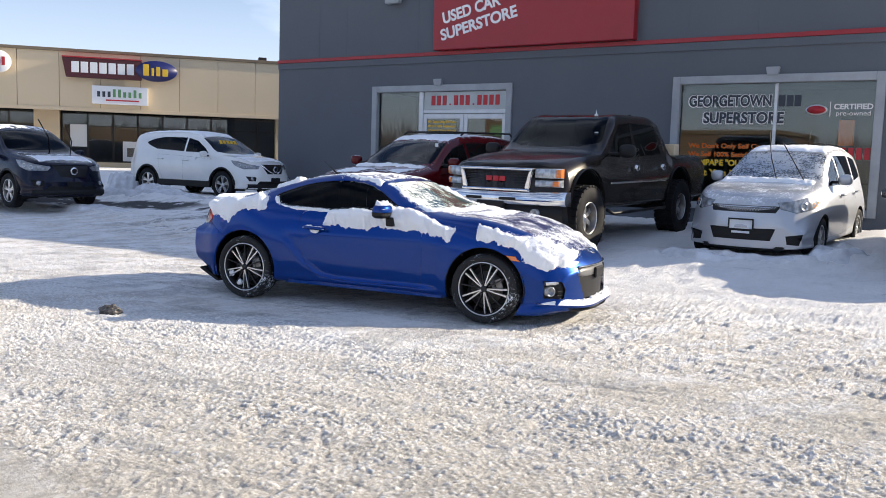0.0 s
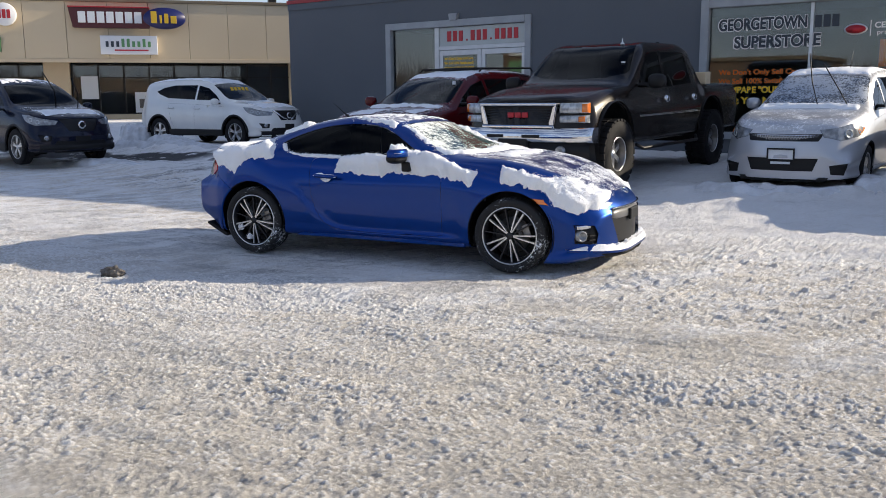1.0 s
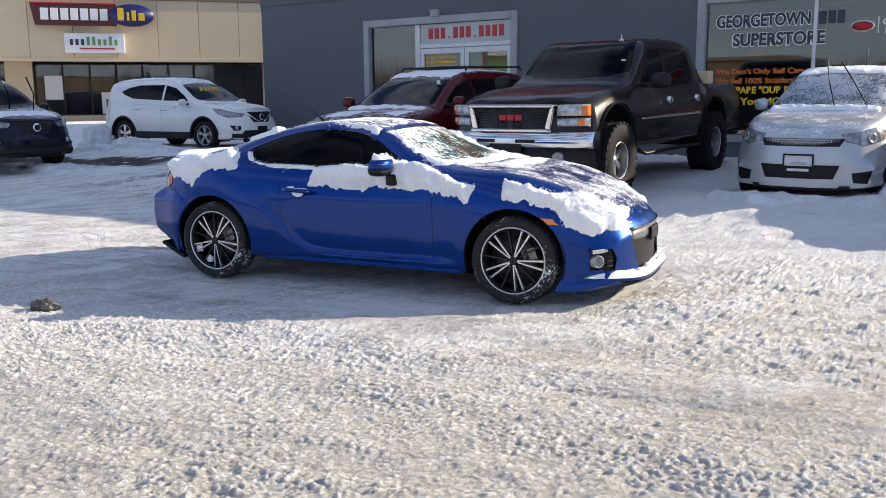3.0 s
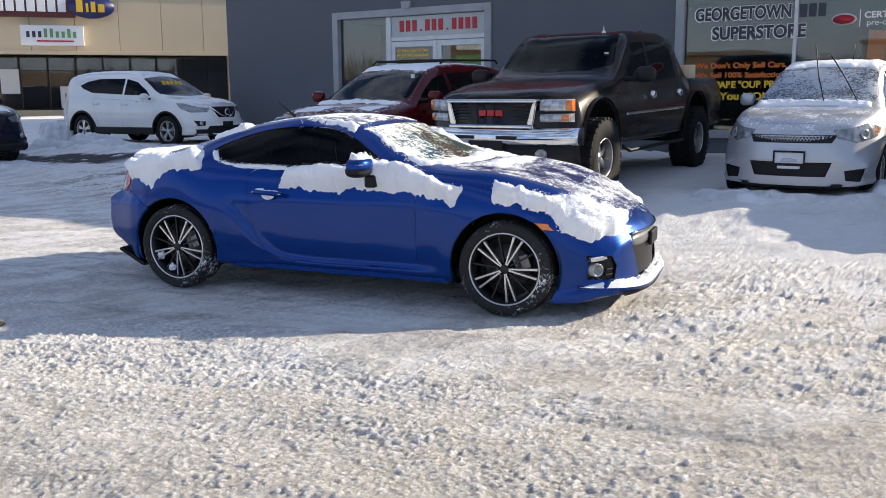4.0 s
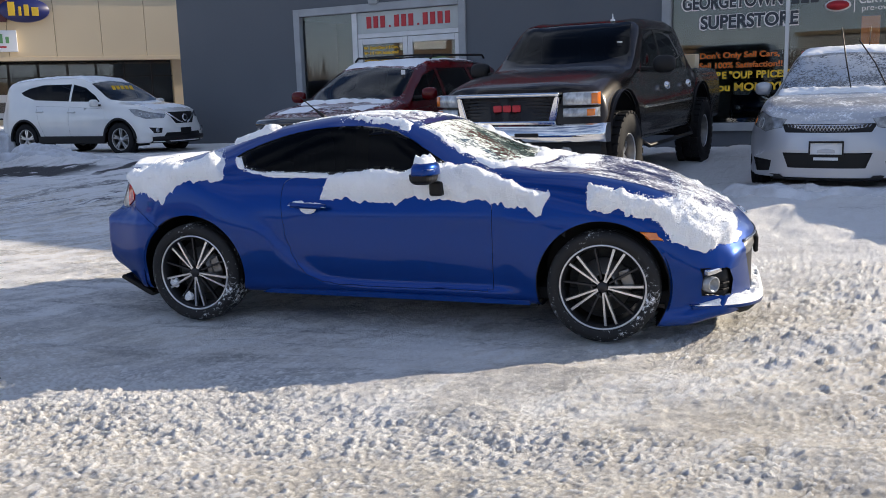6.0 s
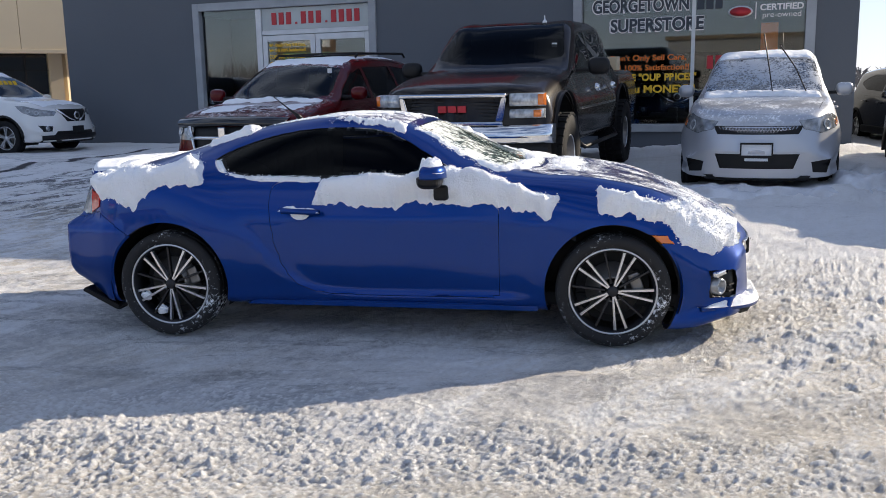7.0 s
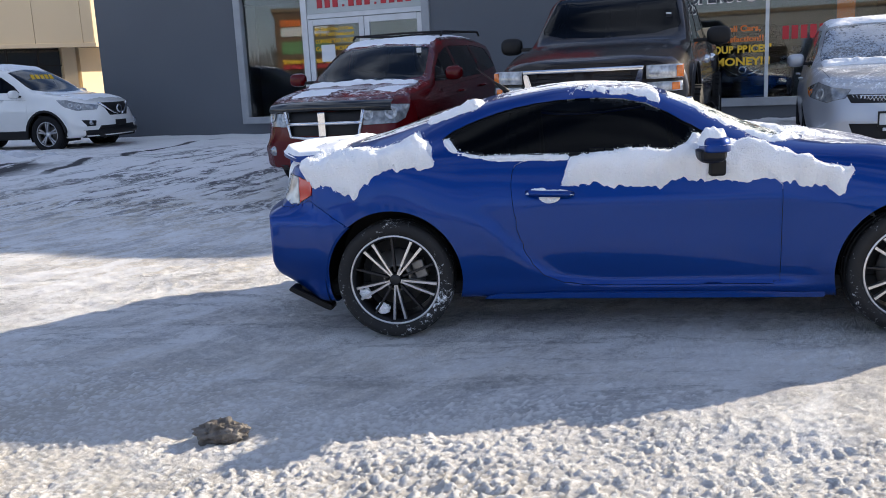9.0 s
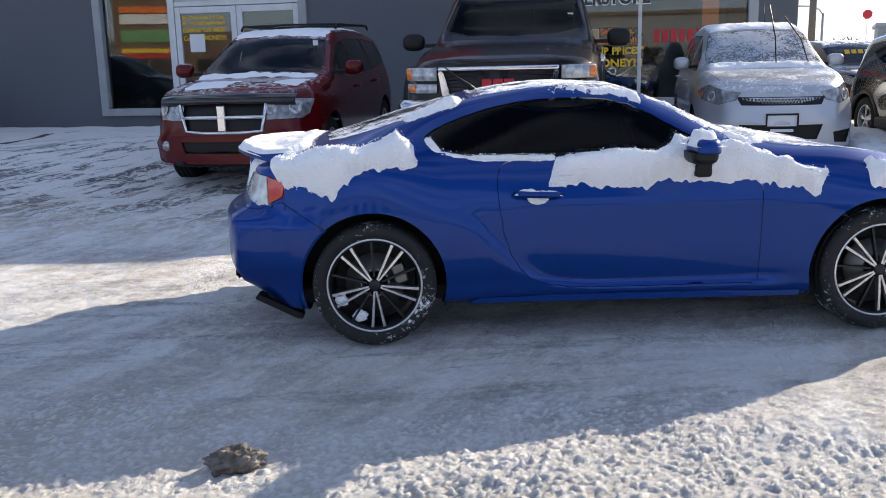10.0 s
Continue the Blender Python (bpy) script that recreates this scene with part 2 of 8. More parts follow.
M = {
    "blue": material("blue_metallic_paint", (0.0008, 0.036, 0.215), 0.30, 0.6, fine=0.10, fine_scale=900, coat=0.5, spec=0.06),
    "blue_frost": frosted("frosted_blue_paint", (0.0016, 0.016, 0.14), 0.45, 44, (0.85, 1, 1), 0.35, 0.3, 0.5),
    "white_car": material("white_car_paint", (0.78, 0.78, 0.76), 0.3, 0, vary=0.25, scale=3, second=(0.6, 0.6, 0.6), coat=1.0),
    "silver": frosted("frosted_silver_paint", (0.46, 0.48, 0.52), 0.28, 30, (1, 1, 1), 0.36, 0.45, 0.6),
    "red": frosted("frosted_dark_red_paint", (0.090, 0.003, 0.005), 0.42, 14, (1, 1, 1), 0.18, 0.1, 0.2, low=0.75, spec=0.2),
    "truck": material("dusty_black_paint", (0.009, 0.0068, 0.0058), 0.20, 0.0, vary=0.8, scale=2.5, second=(0.021, 0.015, 0.0115), fine=0.12, fine_scale=120, coat=0.2, spec=0.2),
    "navy": material("navy_paint", (0.003, 0.006, 0.022), 0.25, 0.2, vary=0.3, scale=3, second=(0.006, 0.008, 0.018), coat=0.3, spec=0.2),
    "navy_frost": frosted("snow_dusted_navy_paint", (0.003, 0.006, 0.022), 0.16, 20, (1, 1, 1), 0.25, 0.2, 0.4),
    "black_car": material("black_paint", (0.010, 0.009, 0.009), 0.22, 0.2, vary=0.4, scale=3, second=(0.05, 0.045, 0.04), coat=1.0),
    "trim": material("black_plastic", (0.008, 0.008, 0.009), 0.5, 0, fine=0.2, fine_scale=300, spec=0.3),
    "gloss_black": material("glossy_black_plastic", (0.006, 0.006, 0.007), 0.12, 0, spec=0.5, coat=0.5),
    "interior": material("dark_interior", (0.012, 0.012, 0.013), 0.8),
    "tint": glass("tinted_glass", (0.008, 0.009, 0.011), 0.0, 1.22),
    "carglass": glass("car_glass", (0.10, 0.12, 0.12), 0.0, 1.3),
    "frostglass": frosted("frosted_windscreen", (0.050, 0.085, 0.070), 0.50, 34, (1, 1, 1), 0.12, 0, 0.4, low=0.0, clear=(0.50, 0.10, 0.27, 0.50), white=(0.80, 0.84, 0.80)),
    "rearglass": frosted("frosted_rear_window", (0.012, 0.014, 0.018), 0.62, 38, (0.6, 1, 1), 0.12, 0, 0.5, low=0.1),
    "frostgrey": frosted("snow_dusted_windscreen", (0.05, 0.06, 0.07), 0.8, 30, (1, 1, 1), 0.2, 0, low=-0.2, white=(0.42, 0.46, 0.52)),
    "lamp": material("lamp_reflector", (0.42, 0.45, 0.48), 0.22, 0.7, vary=0.6, scale=22, second=(0.12, 0.13, 0.14), coat=1.0),
    "headlamp": material("clear_headlamp", (0.58, 0.61, 0.63), 0.15, 0.3, vary=0.9, scale=15, second=(0.20, 0.21, 0.22), coat=1.0, stretch=(0.5, 1.3, 1)),
    "lamp_dark": material("dark_lamp_housing", (0.14, 0.15, 0.16), 0.15, 0.3, vary=0.8, scale=16, second=(0.42, 0.44, 0.46), coat=1.0),
    "amber": material("amber_lens", (0.75, 0.19, 0.015), 0.2, coat=1.0),
    "redlens": material("red_lens", (0.5, 0.015, 0.01), 0.2, coat=1.0),
    "chrome": material("chrome", (0.72, 0.73, 0.75), 0.12, 1.0, vary=0.3, scale=8),
    "rubber": material("tyre_rubber", (0.010, 0.010, 0.011), 0.75, 0, vary=0.35, scale=14, second=(0.022, 0.022, 0.024), bump=0.3, bump_scale=90, spec=0.2),
    "snowy_rubber": frosted("snow_dusted_rubber", (0.010, 0.010, 0.011), 0.035, 40, (1, 1, 1), 0.75, 0, 0, low=-3.0),
    "grey_plastic": material("grey_plastic", (0.17, 0.17, 0.165), 0.35, 0, vary=0.4, scale=6, coat=0.3),
    "alloy": material("machined_alloy", (0.62, 0.63, 0.65), 0.28, 0.9, fine=0.1, fine_scale=200),
    "alloy_dark": material("dark_alloy", (0.03, 0.03, 0.033), 0.4, 0.6),
    "steel": material("brake_steel", (0.25, 0.24, 0.23), 0.45, 0.9, vary=0.5, scale=20),
    "plate": material("plate_white", (0.68, 0.7, 0.72), 0.5),
    "snow": material("fresh_snow", (0.90, 0.92, 0.95), 0.8, 0, fine=0.05, fine_scale=160, bump=0.8, bump_scale=110, spec=0.3),
    "old_snow": material("old_snow", (0.70, 0.72, 0.76), 0.85, 0, vary=0.7, scale=6, second=(0.42, 0.42, 0.43), fine=0.10, fine_scale=90, bump=0.8, bump_scale=60, spec=0.3),
    "wall": material("grey_stucco", (0.110, 0.122, 0.140), 0.85, 0, vary=0.35, scale=0.6, second=(0.084, 0.095, 0.113), fine=0.08, fine_scale=60, bump=0.25, bump_scale=220),
    "wall_trim": material("pale_grey_trim", (0.34, 0.36, 0.38), 0.7, 0, vary=0.4, scale=3, fine=0.06),
    "red_band": material("red_enamel", (0.32, 0.014, 0.022), 0.45, 0, vary=0.35, scale=1.5, second=(0.22, 0.012, 0.018)),
    "white_frame": material("white_aluminium", (0.62, 0.64, 0.66), 0.4, 0.1, vary=0.3, scale=4),
    "beige": material("beige_stucco", (0.66, 0.535, 0.36), 0.85, 0, vary=0.4, scale=0.5, second=(0.58, 0.465, 0.31), fine=0.07, fine_scale=40, bump=0.2, bump_scale=150),
    "beige_dark": material("brown_coping", (0.22, 0.17, 0.11), 0.7, 0, vary=0.3, scale=2),
    "shopglass": glass("shop_window_glass", (0.86, 0.94, 0.95), 0.0, 1.62),
    "dark_frame": material("dark_bronze_frame", (0.03, 0.026, 0.022), 0.45, 0.4),
    "transom": material("pale_transom_film", (0.46, 0.50, 0.50), 0.4, 0, vary=0.4, scale=1.5),
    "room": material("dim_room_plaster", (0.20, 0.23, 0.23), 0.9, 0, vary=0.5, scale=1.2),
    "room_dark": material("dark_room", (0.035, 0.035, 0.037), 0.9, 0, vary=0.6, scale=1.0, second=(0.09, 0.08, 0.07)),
    "letter_grey": material("charcoal_vinyl", (0.035, 0.045, 0.06), 0.6),
    "letter_white": material("white_vinyl", (0.8, 0.8, 0.8), 0.5),
    "letter_red": material("red_vinyl", (0.45, 0.02, 0.03), 0.5),
    "letter_yellow": material("yellow_vinyl", (0.8, 0.5, 0.03), 0.5),
    "letter_orange": material("orange_vinyl", (0.72, 0.17, 0.02), 0.5),
    "sign_maroon": material("maroon_sign_panel", (0.10, 0.012, 0.016), 0.4, vary=0.3, scale=2),
    "sign_navy": material("navy_sign_panel", (0.014, 0.02, 0.12), 0.4, vary=0.2, scale=2),
    "sign_green": material("green_vinyl", (0.13, 0.3, 0.12), 0.5),
    "concrete": material("concrete", (0.3, 0.3, 0.3), 0.9, 0, vary=0.5, scale=3, fine=0.1),
    "street_brick": material("brown_brick", (0.20, 0.135, 0.09), 0.9, 0, vary=0.5, scale=0.8, fine=0.15, fine_scale=12),
    "bark": material("grey_wood", (0.13, 0.11, 0.09), 0.9, 0, vary=0.4, scale=6),
    "mud": material("frozen_slush", (0.07, 0.058, 0.048), 0.7, 0, vary=0.9, scale=22, second=(0.24, 0.22, 0.20), bump=0.8, bump_scale=70),
    "far_trees": material("bare_far_trees", (0.13, 0.12, 0.115), 0.95, 0, vary=0.5, scale=0.3),
}


# ---- mesh helpers ----
def thing(name, label, category, m=None, group="", kind=""):
    ob = new(name)
    ob.empty_display_size = 0.1
    if m is not None:
        ob.matrix_world = m
    return tagged(ob, label, category, group, kind)


def link(name, bm, mat, parent=None, label=""):
    me = bpy.data.meshes.new(name)
    bm.to_mesh(me)
    bm.free()
    me.materials.append(M[mat])
    ob = new(name, me)
    if parent is not None:
        ob.parent = parent
    return tagged(ob, label)


part = link


def add_box(bm, lo, hi, bevel=0.0, m=None):
    r = bmesh.ops.create_cube(bm, size=1.0)
    vs = r["verts"]
    s = [h - l for l, h in zip(lo, hi)]
    c = [(h + l) / 2 for l, h in zip(lo, hi)]
    for v in vs:
        v.co = Vector([v.co[i] * s[i] + c[i] for i in range(3)])
    if bevel:
        es = list({e for v in vs for e in v.link_edges})
        vs = bmesh.ops.bevel(bm, geom=es, offset=bevel, segments=2, affect="EDGES", profile=0.5)["verts"] or vs
    if m is not None:
        vs = list({v for v in bm.verts if v.is_valid and v in set(vs)})
        bmesh.ops.transform(bm, matrix=m, verts=vs)
    return bm


def box(lo, hi, bevel=0.0, m=None):
    bm = add_box(bmesh.new(), lo, hi, bevel)
    if m is not None:
        bm.transform(m)
    return bm


def lathe(profile, seg=48, axis="y", close=False):
    """Turn (radius, offset) pairs round an axis."""
    bm = bmesh.new()
    rings = []
    for r, o in profile:
        ring = []
        for k in range(seg):
            a = 2 * math.pi * k / seg
            c, s = r * math.cos(a), r * math.sin(a)
            ring.append(bm.verts.new({"y": (c, o, s), "z": (c, s, o), "x": (o, c, s)}[axis]))
        rings.append(ring)
    if close:
        rings.append(rings[0])
    for p, q in zip(rings, rings[1:]):
        for k in range(seg):
            bm.faces.new((p[k], p[(k + 1) % seg], q[(k + 1) % seg], q[k])).smooth = True
    bmesh.ops.recalc_face_normals(bm, faces=bm.faces)
    return bm


def prism(poly, depth, axis="y", at=0.0, bevel=0.0):
    """A flat outline in the plane across axis, made depth thick from at."""
    bm = bmesh.new()
    def place(a, b, c):
        return {"y": (a, c, b), "x": (c, a, b), "z": (a, b, c)}[axis]
    lo = [bm.verts.new(place(a, b, at)) for a, b in poly]
    hi = [bm.verts.new(place(a, b, at + depth)) for a, b in poly]
    bm.faces.new(lo)
    bm.faces.new(hi)
    n = len(poly)
    for k in range(n):
        bm.faces.new((lo[k], lo[(k + 1) % n], hi[(k + 1) % n], hi[k]))
    bmesh.ops.recalc_face_normals(bm, faces=bm.faces)
    if bevel:
        bmesh.ops.bevel(bm, geom=list(bm.edges), offset=bevel, segments=2, affect="EDGES")
    return bm


def tube(points, r, seg=8):
    bm = bmesh.new()
    pts = [Vector(p) for p in points]
    rings = []
    for k, p in enumerate(pts):
        d = (pts[min(k + 1, len(pts) - 1)] - pts[max(k - 1, 0)]).normalized()
        q = d.to_track_quat("Z", "Y").to_matrix()
        rr = r[k] if isinstance(r, (list, tuple)) else r
        rings.append([bm.verts.new(p + q @ Vector((rr * math.cos(2 * math.pi * j / seg), rr * math.sin(2 * math.pi * j / seg), 0))) for j in range(seg)])
    for a, b in zip(rings, rings[1:]):
        for j in range(seg):
            bm.faces.new((a[j], a[(j + 1) % seg], b[(j + 1) % seg], b[j])).smooth = True
    bm.faces.new(rings[0][::-1])
    bm.faces.new(rings[-1])
    return bm


def join(*bms):
    out = bmesh.new()
    for b in bms:
        me = bpy.data.meshes.new("tmp")
        b.to_mesh(me)
        b.free()
        out.from_mesh(me)
        bpy.data.meshes.remove(me)
    return out


def spline(pairs, x):
    """Monotone cubic through (x, value) pairs."""
    p = np.array(pairs, float)
    xs, ys = p[:, 0], p[:, 1]
    x = np.asarray(x, float)
    h = np.diff(xs)
    d = np.diff(ys) / h
    m = np.zeros(len(xs))
    m[0], m[-1] = d[0], d[-1]
    for i in range(1, len(xs) - 1):
        if d[i - 1] * d[i] > 0:
            w1, w2 = 2 * h[i] + h[i - 1], h[i] + 2 * h[i - 1]
            m[i] = (w1 + w2) / (w1 / d[i - 1] + w2 / d[i])
    k = np.clip(np.searchsorted(xs, x) - 1, 0, len(h) - 1)
    t = np.clip((x - xs[k]) / h[k], 0, 1)
    return ((2 * t**3 - 3 * t**2 + 1) * ys[k] + (t**3 - 2 * t**2 + t) * h[k] * m[k] + (-2 * t**3 + 3 * t**2) * ys[k + 1] + (t**3 - t**2) * h[k] * m[k + 1])


LATTICE = np.random.RandomState(7).rand(256, 256)


def vnoise(x, y):
    """Smooth value noise, -1 to 1, of arrays."""
    xi, yi = np.floor(x).astype(int), np.floor(y).astype(int)
    fx, fy = x - xi, y - yi
    fx, fy = fx * fx * (3 - 2 * fx), fy * fy * (3 - 2 * fy)
    g = lambda a, b: LATTICE[a % 256, b % 256]
    return 2 * ((g(xi, yi) * (1 - fx) + g(xi + 1, yi) * fx) * (1 - fy) + (g(xi, yi + 1) * (1 - fx) + g(xi + 1, yi + 1) * fx) * fy) - 1


def fbm(x, y, octaves=4):
    return sum(vnoise(x * 2**k + 17 * k, y * 2**k + 9 * k) / 2**k for k in range(octaves))


def smooth01(t):
    t = np.clip(t, 0, 1)
    return t * t * (3 - 2 * t)


def inside(poly, px, py):
    """Signed distance to a closed outline: positive inside."""
    p = np.array(poly, float)
    best = np.full(np.shape(px), 1e9)
    odd = np.zeros(np.shape(px), bool)
    for a, b in zip(p, np.roll(p, -1, 0)):
        e = b - a
        t = np.clip(((px - a[0]) * e[0] + (py - a[1]) * e[1]) / max(e @ e, 1e-12), 0, 1)
        best = np.minimum(best, np.hypot(px - a[0] - t * e[0], py - a[1] - t * e[1]))
        cross = ((a[1] > py) != (b[1] > py))
        with np.errstate(divide="ignore", invalid="ignore"):
            odd ^= cross & (px < (b[0] - a[0]) * (py - a[1]) / (b[1] - a[1] if b[1] != a[1] else 1e-12) + a[0])
    return np.where(odd, best, -best)


def grid_mesh(P, keep=None, closed=False):
    """A bmesh from an (n, m, 3) array of points, without the cells that keep leaves out."""
    n, m = P.shape[:2]
    idx = np.arange(n * m).reshape(n, m)
    q = np.stack([idx[:-1, :-1], idx[1:, :-1], idx[1:, 1:], idx[:-1, 1:]], -1)
    if keep is not None:
        q = q[keep]
    q = q.reshape(-1, 4)
    used, inv = np.unique(q, return_inverse=True)
    me = bpy.data.meshes.new("tmp")
    me.from_pydata(P.reshape(-1, 3)[used].tolist(), [], inv.reshape(-1, 4).tolist())
    me.shade_smooth()
    return me


# ---- cars: one lofted shell, cut into panels ----
def shell_points(S, xs, per=5):
    """Half sections (from the top's middle down to the sill, y >= 0) of a car's skin at the stations xs."""
    xs = np.asarray(xs, float)
    c = {k: spline(S[k], xs) for k in ("top", "re", "rz", "bw", "bz", "mw", "mz", "sw", "sz")}
    dip = c["top"] - c["rz"]
    lz = c["sz"] + S.get("low", 0.13)
    K = [(0 * xs, c["top"]), (0.55 * c["re"], c["top"] - dip * S.get("crown", 0.2)), (c["re"], c["rz"]), (c["bw"], c["bz"]), (c["mw"], c["mz"]),
         (c["mw"] - S.get("tuck", 0.02), np.minimum(lz, c["mz"] - 0.05)), (c["sw"], c["sz"]), (0.6 * c["sw"], c["sz"] - 0.01)]
    C = np.array(K).transpose(2, 0, 1)                     # station, control, (y, z)
    C = np.concatenate([C[:, 1:2] * [-1, 1], C, 2 * C[:, -1:] - C[:, -2:-1]], 1)
    rows = []
    n = C.shape[1] - 3
    for k in range(n):
        p0, p1, p2, p3 = (C[:, k + j] for j in range(4))
        for t in np.arange(per) / per:
            tt = S.get("tension", 0.42)
            m1, m2 = tt * (p2 - p0), tt * (p3 - p1)
            rows.append((2 * t**3 - 3 * t**2 + 1) * p1 + (t**3 - 2 * t**2 + t) * m1 + (-2 * t**3 + 3 * t**2) * p2 + (t**3 - t**2) * m2)
    rows.append(C[:, -2])
    Y = np.stack(rows, 1)
    P = np.concatenate([np.repeat(xs[:, None, None], Y.shape[1], 1), Y], 2)
    P[:, 0, 1] = 0
    return P


def bow(S, P):
    """Round the nose and tail in plan."""
    x0, x1 = S["top"][0][0], S["top"][-1][0]
    W = max(v for _, v in S["mw"])
    P = P.copy()
    f = smooth01((P[..., 0] - (x1 - S["nose"][1])) / S["nose"][1])
    r = smooth01(((x0 + S["tail"][1]) - P[..., 0]) / S["tail"][1])
    if "crease" in S:                                    # the door plane lies inside the haunch and sill
        zc = spline(S["crease"], np.clip(P[..., 0], S["crease"][0][0], S["crease"][-1][0]))
        w = smooth01((P[..., 2] - zc) / 0.05) * smooth01((0.74 - P[..., 2]) / 0.22) * smooth01((P[..., 0] + 0.88) / 0.12) * smooth01((0.86 - P[..., 0]) / 0.2)
        P[..., 1] -= np.sign(P[..., 1]) * 0.020 * w * smooth01((np.abs(P[..., 1]) - 0.6) / 0.1)
    if "scallop" in S:                                   # the flank draws in between the wheels
        x_a, x_b, z_a, h, depth = S["scallop"]
        w = smooth01((P[..., 0] - x_a) / 0.5) * smooth01((x_b - P[..., 0]) / 0.35) * np.exp(-((P[..., 2] - z_a - 0.10 * P[..., 0] * 0) / h) ** 2)
        P[..., 1] -= np.sign(P[..., 1]) * depth * w * smooth01((np.abs(P[..., 1]) - 0.5) / 0.2)
    if "swage" in S:                                     # a soft edge pressed along the flank
        w = np.exp(-((P[..., 2] - 0.695 + 0.02 * P[..., 0]) / 0.028) ** 2) * smooth01((P[..., 0] + 0.62) / 0.15) * smooth01((1.05 - P[..., 0]) / 0.2) * smooth01((np.abs(P[..., 1]) - 0.6) / 0.1)
        P[..., 1] += np.sign(P[..., 1]) * 0.006 * w
    if "tail_step" in S:                                 # the bumper stands out below the lamps and tucks in at its foot
        end = smooth01((x0 + 0.35 - P[..., 0]) / 0.35)
        P[..., 0] += end * (0.10 * smooth01((P[..., 2] - 0.645) / 0.075) + 0.13 * smooth01((0.42 - P[..., 2]) / 0.26) - 0.03)
        out = smooth01((-1.52 - P[..., 0]) / 0.12) * smooth01((P[..., 2] - 0.30) / 0.12) * smooth01((0.665 - P[..., 2]) / 0.03) * smooth01((np.abs(P[..., 1]) - 0.45) / 0.15)
        P[..., 1] += np.sign(P[..., 1]) * 0.016 * out
    P[..., 0] += (r * S["tail"][0] - f * S["nose"][0]) * (np.abs(P[..., 1]) / W) ** S.get("bow_power", 2.2)
    return P


def stations(S, n):
    x0, x1 = S["top"][0][0], S["top"][-1][0]
    t = np.linspace(0, 1, n)
    t = t + 0.08 * np.sin(2 * np.pi * t) * -1 * 0.9
    return np.unique(np.concatenate([x0 + (x1 - x0) * t, [x for x, _ in S["top"]]]))


def full_shell(S, n=90, per=5):
    xs = stations(S, n)
    H = shell_points(S, xs, per)
    full = np.concatenate([H[:, :0:-1] * [1, -1, 1], H], 1)
    bm = bmesh.new()
    me = grid_mesh(bow(S, full))
    bm.from_mesh(me)
    bpy.data.meshes.remove(me)
    for k, flip in ((0, False), (-1, True)):
        ring = H[k]
        s = np.linspace(-1, 1, 15)
        cap = np.stack([np.repeat(ring[:, :1], 15, 1), ring[:, 1:2] * s, np.repeat(ring[:, 2:], 15, 1)], -1)
        me = grid_mesh(bow(S, cap))
        bm.from_mesh(me)
        bpy.data.meshes.remove(me)
    bmesh.ops.remove_doubles(bm, verts=bm.verts, dist=0.0004)
    bmesh.ops.recalc_face_normals(bm, faces=bm.faces)
    if sum(f.normal.z * f.calc_area() for f in bm.faces if f.calc_center_median().z > S["top"][len(S["top"]) // 2][1] * 0.9) < 0:
        bmesh.ops.reverse_faces(bm, faces=bm.faces)
    return bm


PLANE = {"y": (0, 2), "x": (1, 2), "z": (0, 1)}


def in_poly(poly, a, b):
    odd = False
    for (x0, y0), (x1, y1) in zip(poly, poly[1:] + poly[:1]):
        if (y0 > b) != (y1 > b) and a < (x1 - x0) * (b - y0) / (y1 - y0) + x0:
            odd = not odd
    return odd


def rounded(poly, n=2):
    """Chaikin's corner cutting: a smooth outline through the same shape."""
    for _ in range(n):
        poly = [q for a, b in zip(poly, poly[1:] + poly[:1]) for q in ((0.75 * a[0] + 0.25 * b[0], 0.75 * a[1] + 0.25 * b[1]), (0.25 * a[0] + 0.75 * b[0], 0.25 * a[1] + 0.75 * b[1]))]
    return poly


def carve(bm, poly, axis="y", test=None):
    """Cut the skin along an outline seen along an axis; gives the faces within it."""
    i, j = PLANE[axis]
    k = 3 - i - j
    lo = [min(p[q] for p in poly) - 0.06 for q in (0, 1)]
    hi = [max(p[q] for p in poly) + 0.06 for q in (0, 1)]
    def near(f, l, h):
        a = [v.co[i] for v in f.verts]
        b = [v.co[j] for v in f.verts]
        return max(a) >= l[0] and min(a) <= h[0] and max(b) >= l[1] and min(b) <= h[1]
    cand = [f for f in bm.faces if near(f, lo, hi) and (test is None or test(f.calc_center_median(), f.normal))]
    for p, q in zip(poly, poly[1:] + poly[:1]):
        l = [min(p[0], q[0]) - 0.004, min(p[1], q[1]) - 0.004]
        h = [max(p[0], q[0]) + 0.004, max(p[1], q[1]) + 0.004]
        cut = [f for f in cand if f.is_valid and near(f, l, h)]
        if not cut:
            continue
        co, no = [0, 0, 0], [0, 0, 0]
        co[i], co[j] = p
        no[i], no[j] = q[1] - p[1], p[0] - q[0]
        if abs(no[i]) + abs(no[j]) < 1e-9:
            continue
        es = list({e for f in cut for e in f.edges})
        vs = list({v for f in cut for v in f.verts})
        r = bmesh.ops.bisect_plane(bm, geom=cut + es + vs, dist=0.0003, plane_co=co, plane_no=no)
        cand = list({f for f in cand if f.is_valid} | {g for g in r["geom"] if isinstance(g, bmesh.types.BMFace) and g.is_valid})
    res = []
    for f in cand:
        c = f.calc_center_median()
        if in_poly(poly, c[i], c[j]) and (test is None or test(c, f.normal)):
            res.append(f)
    return res


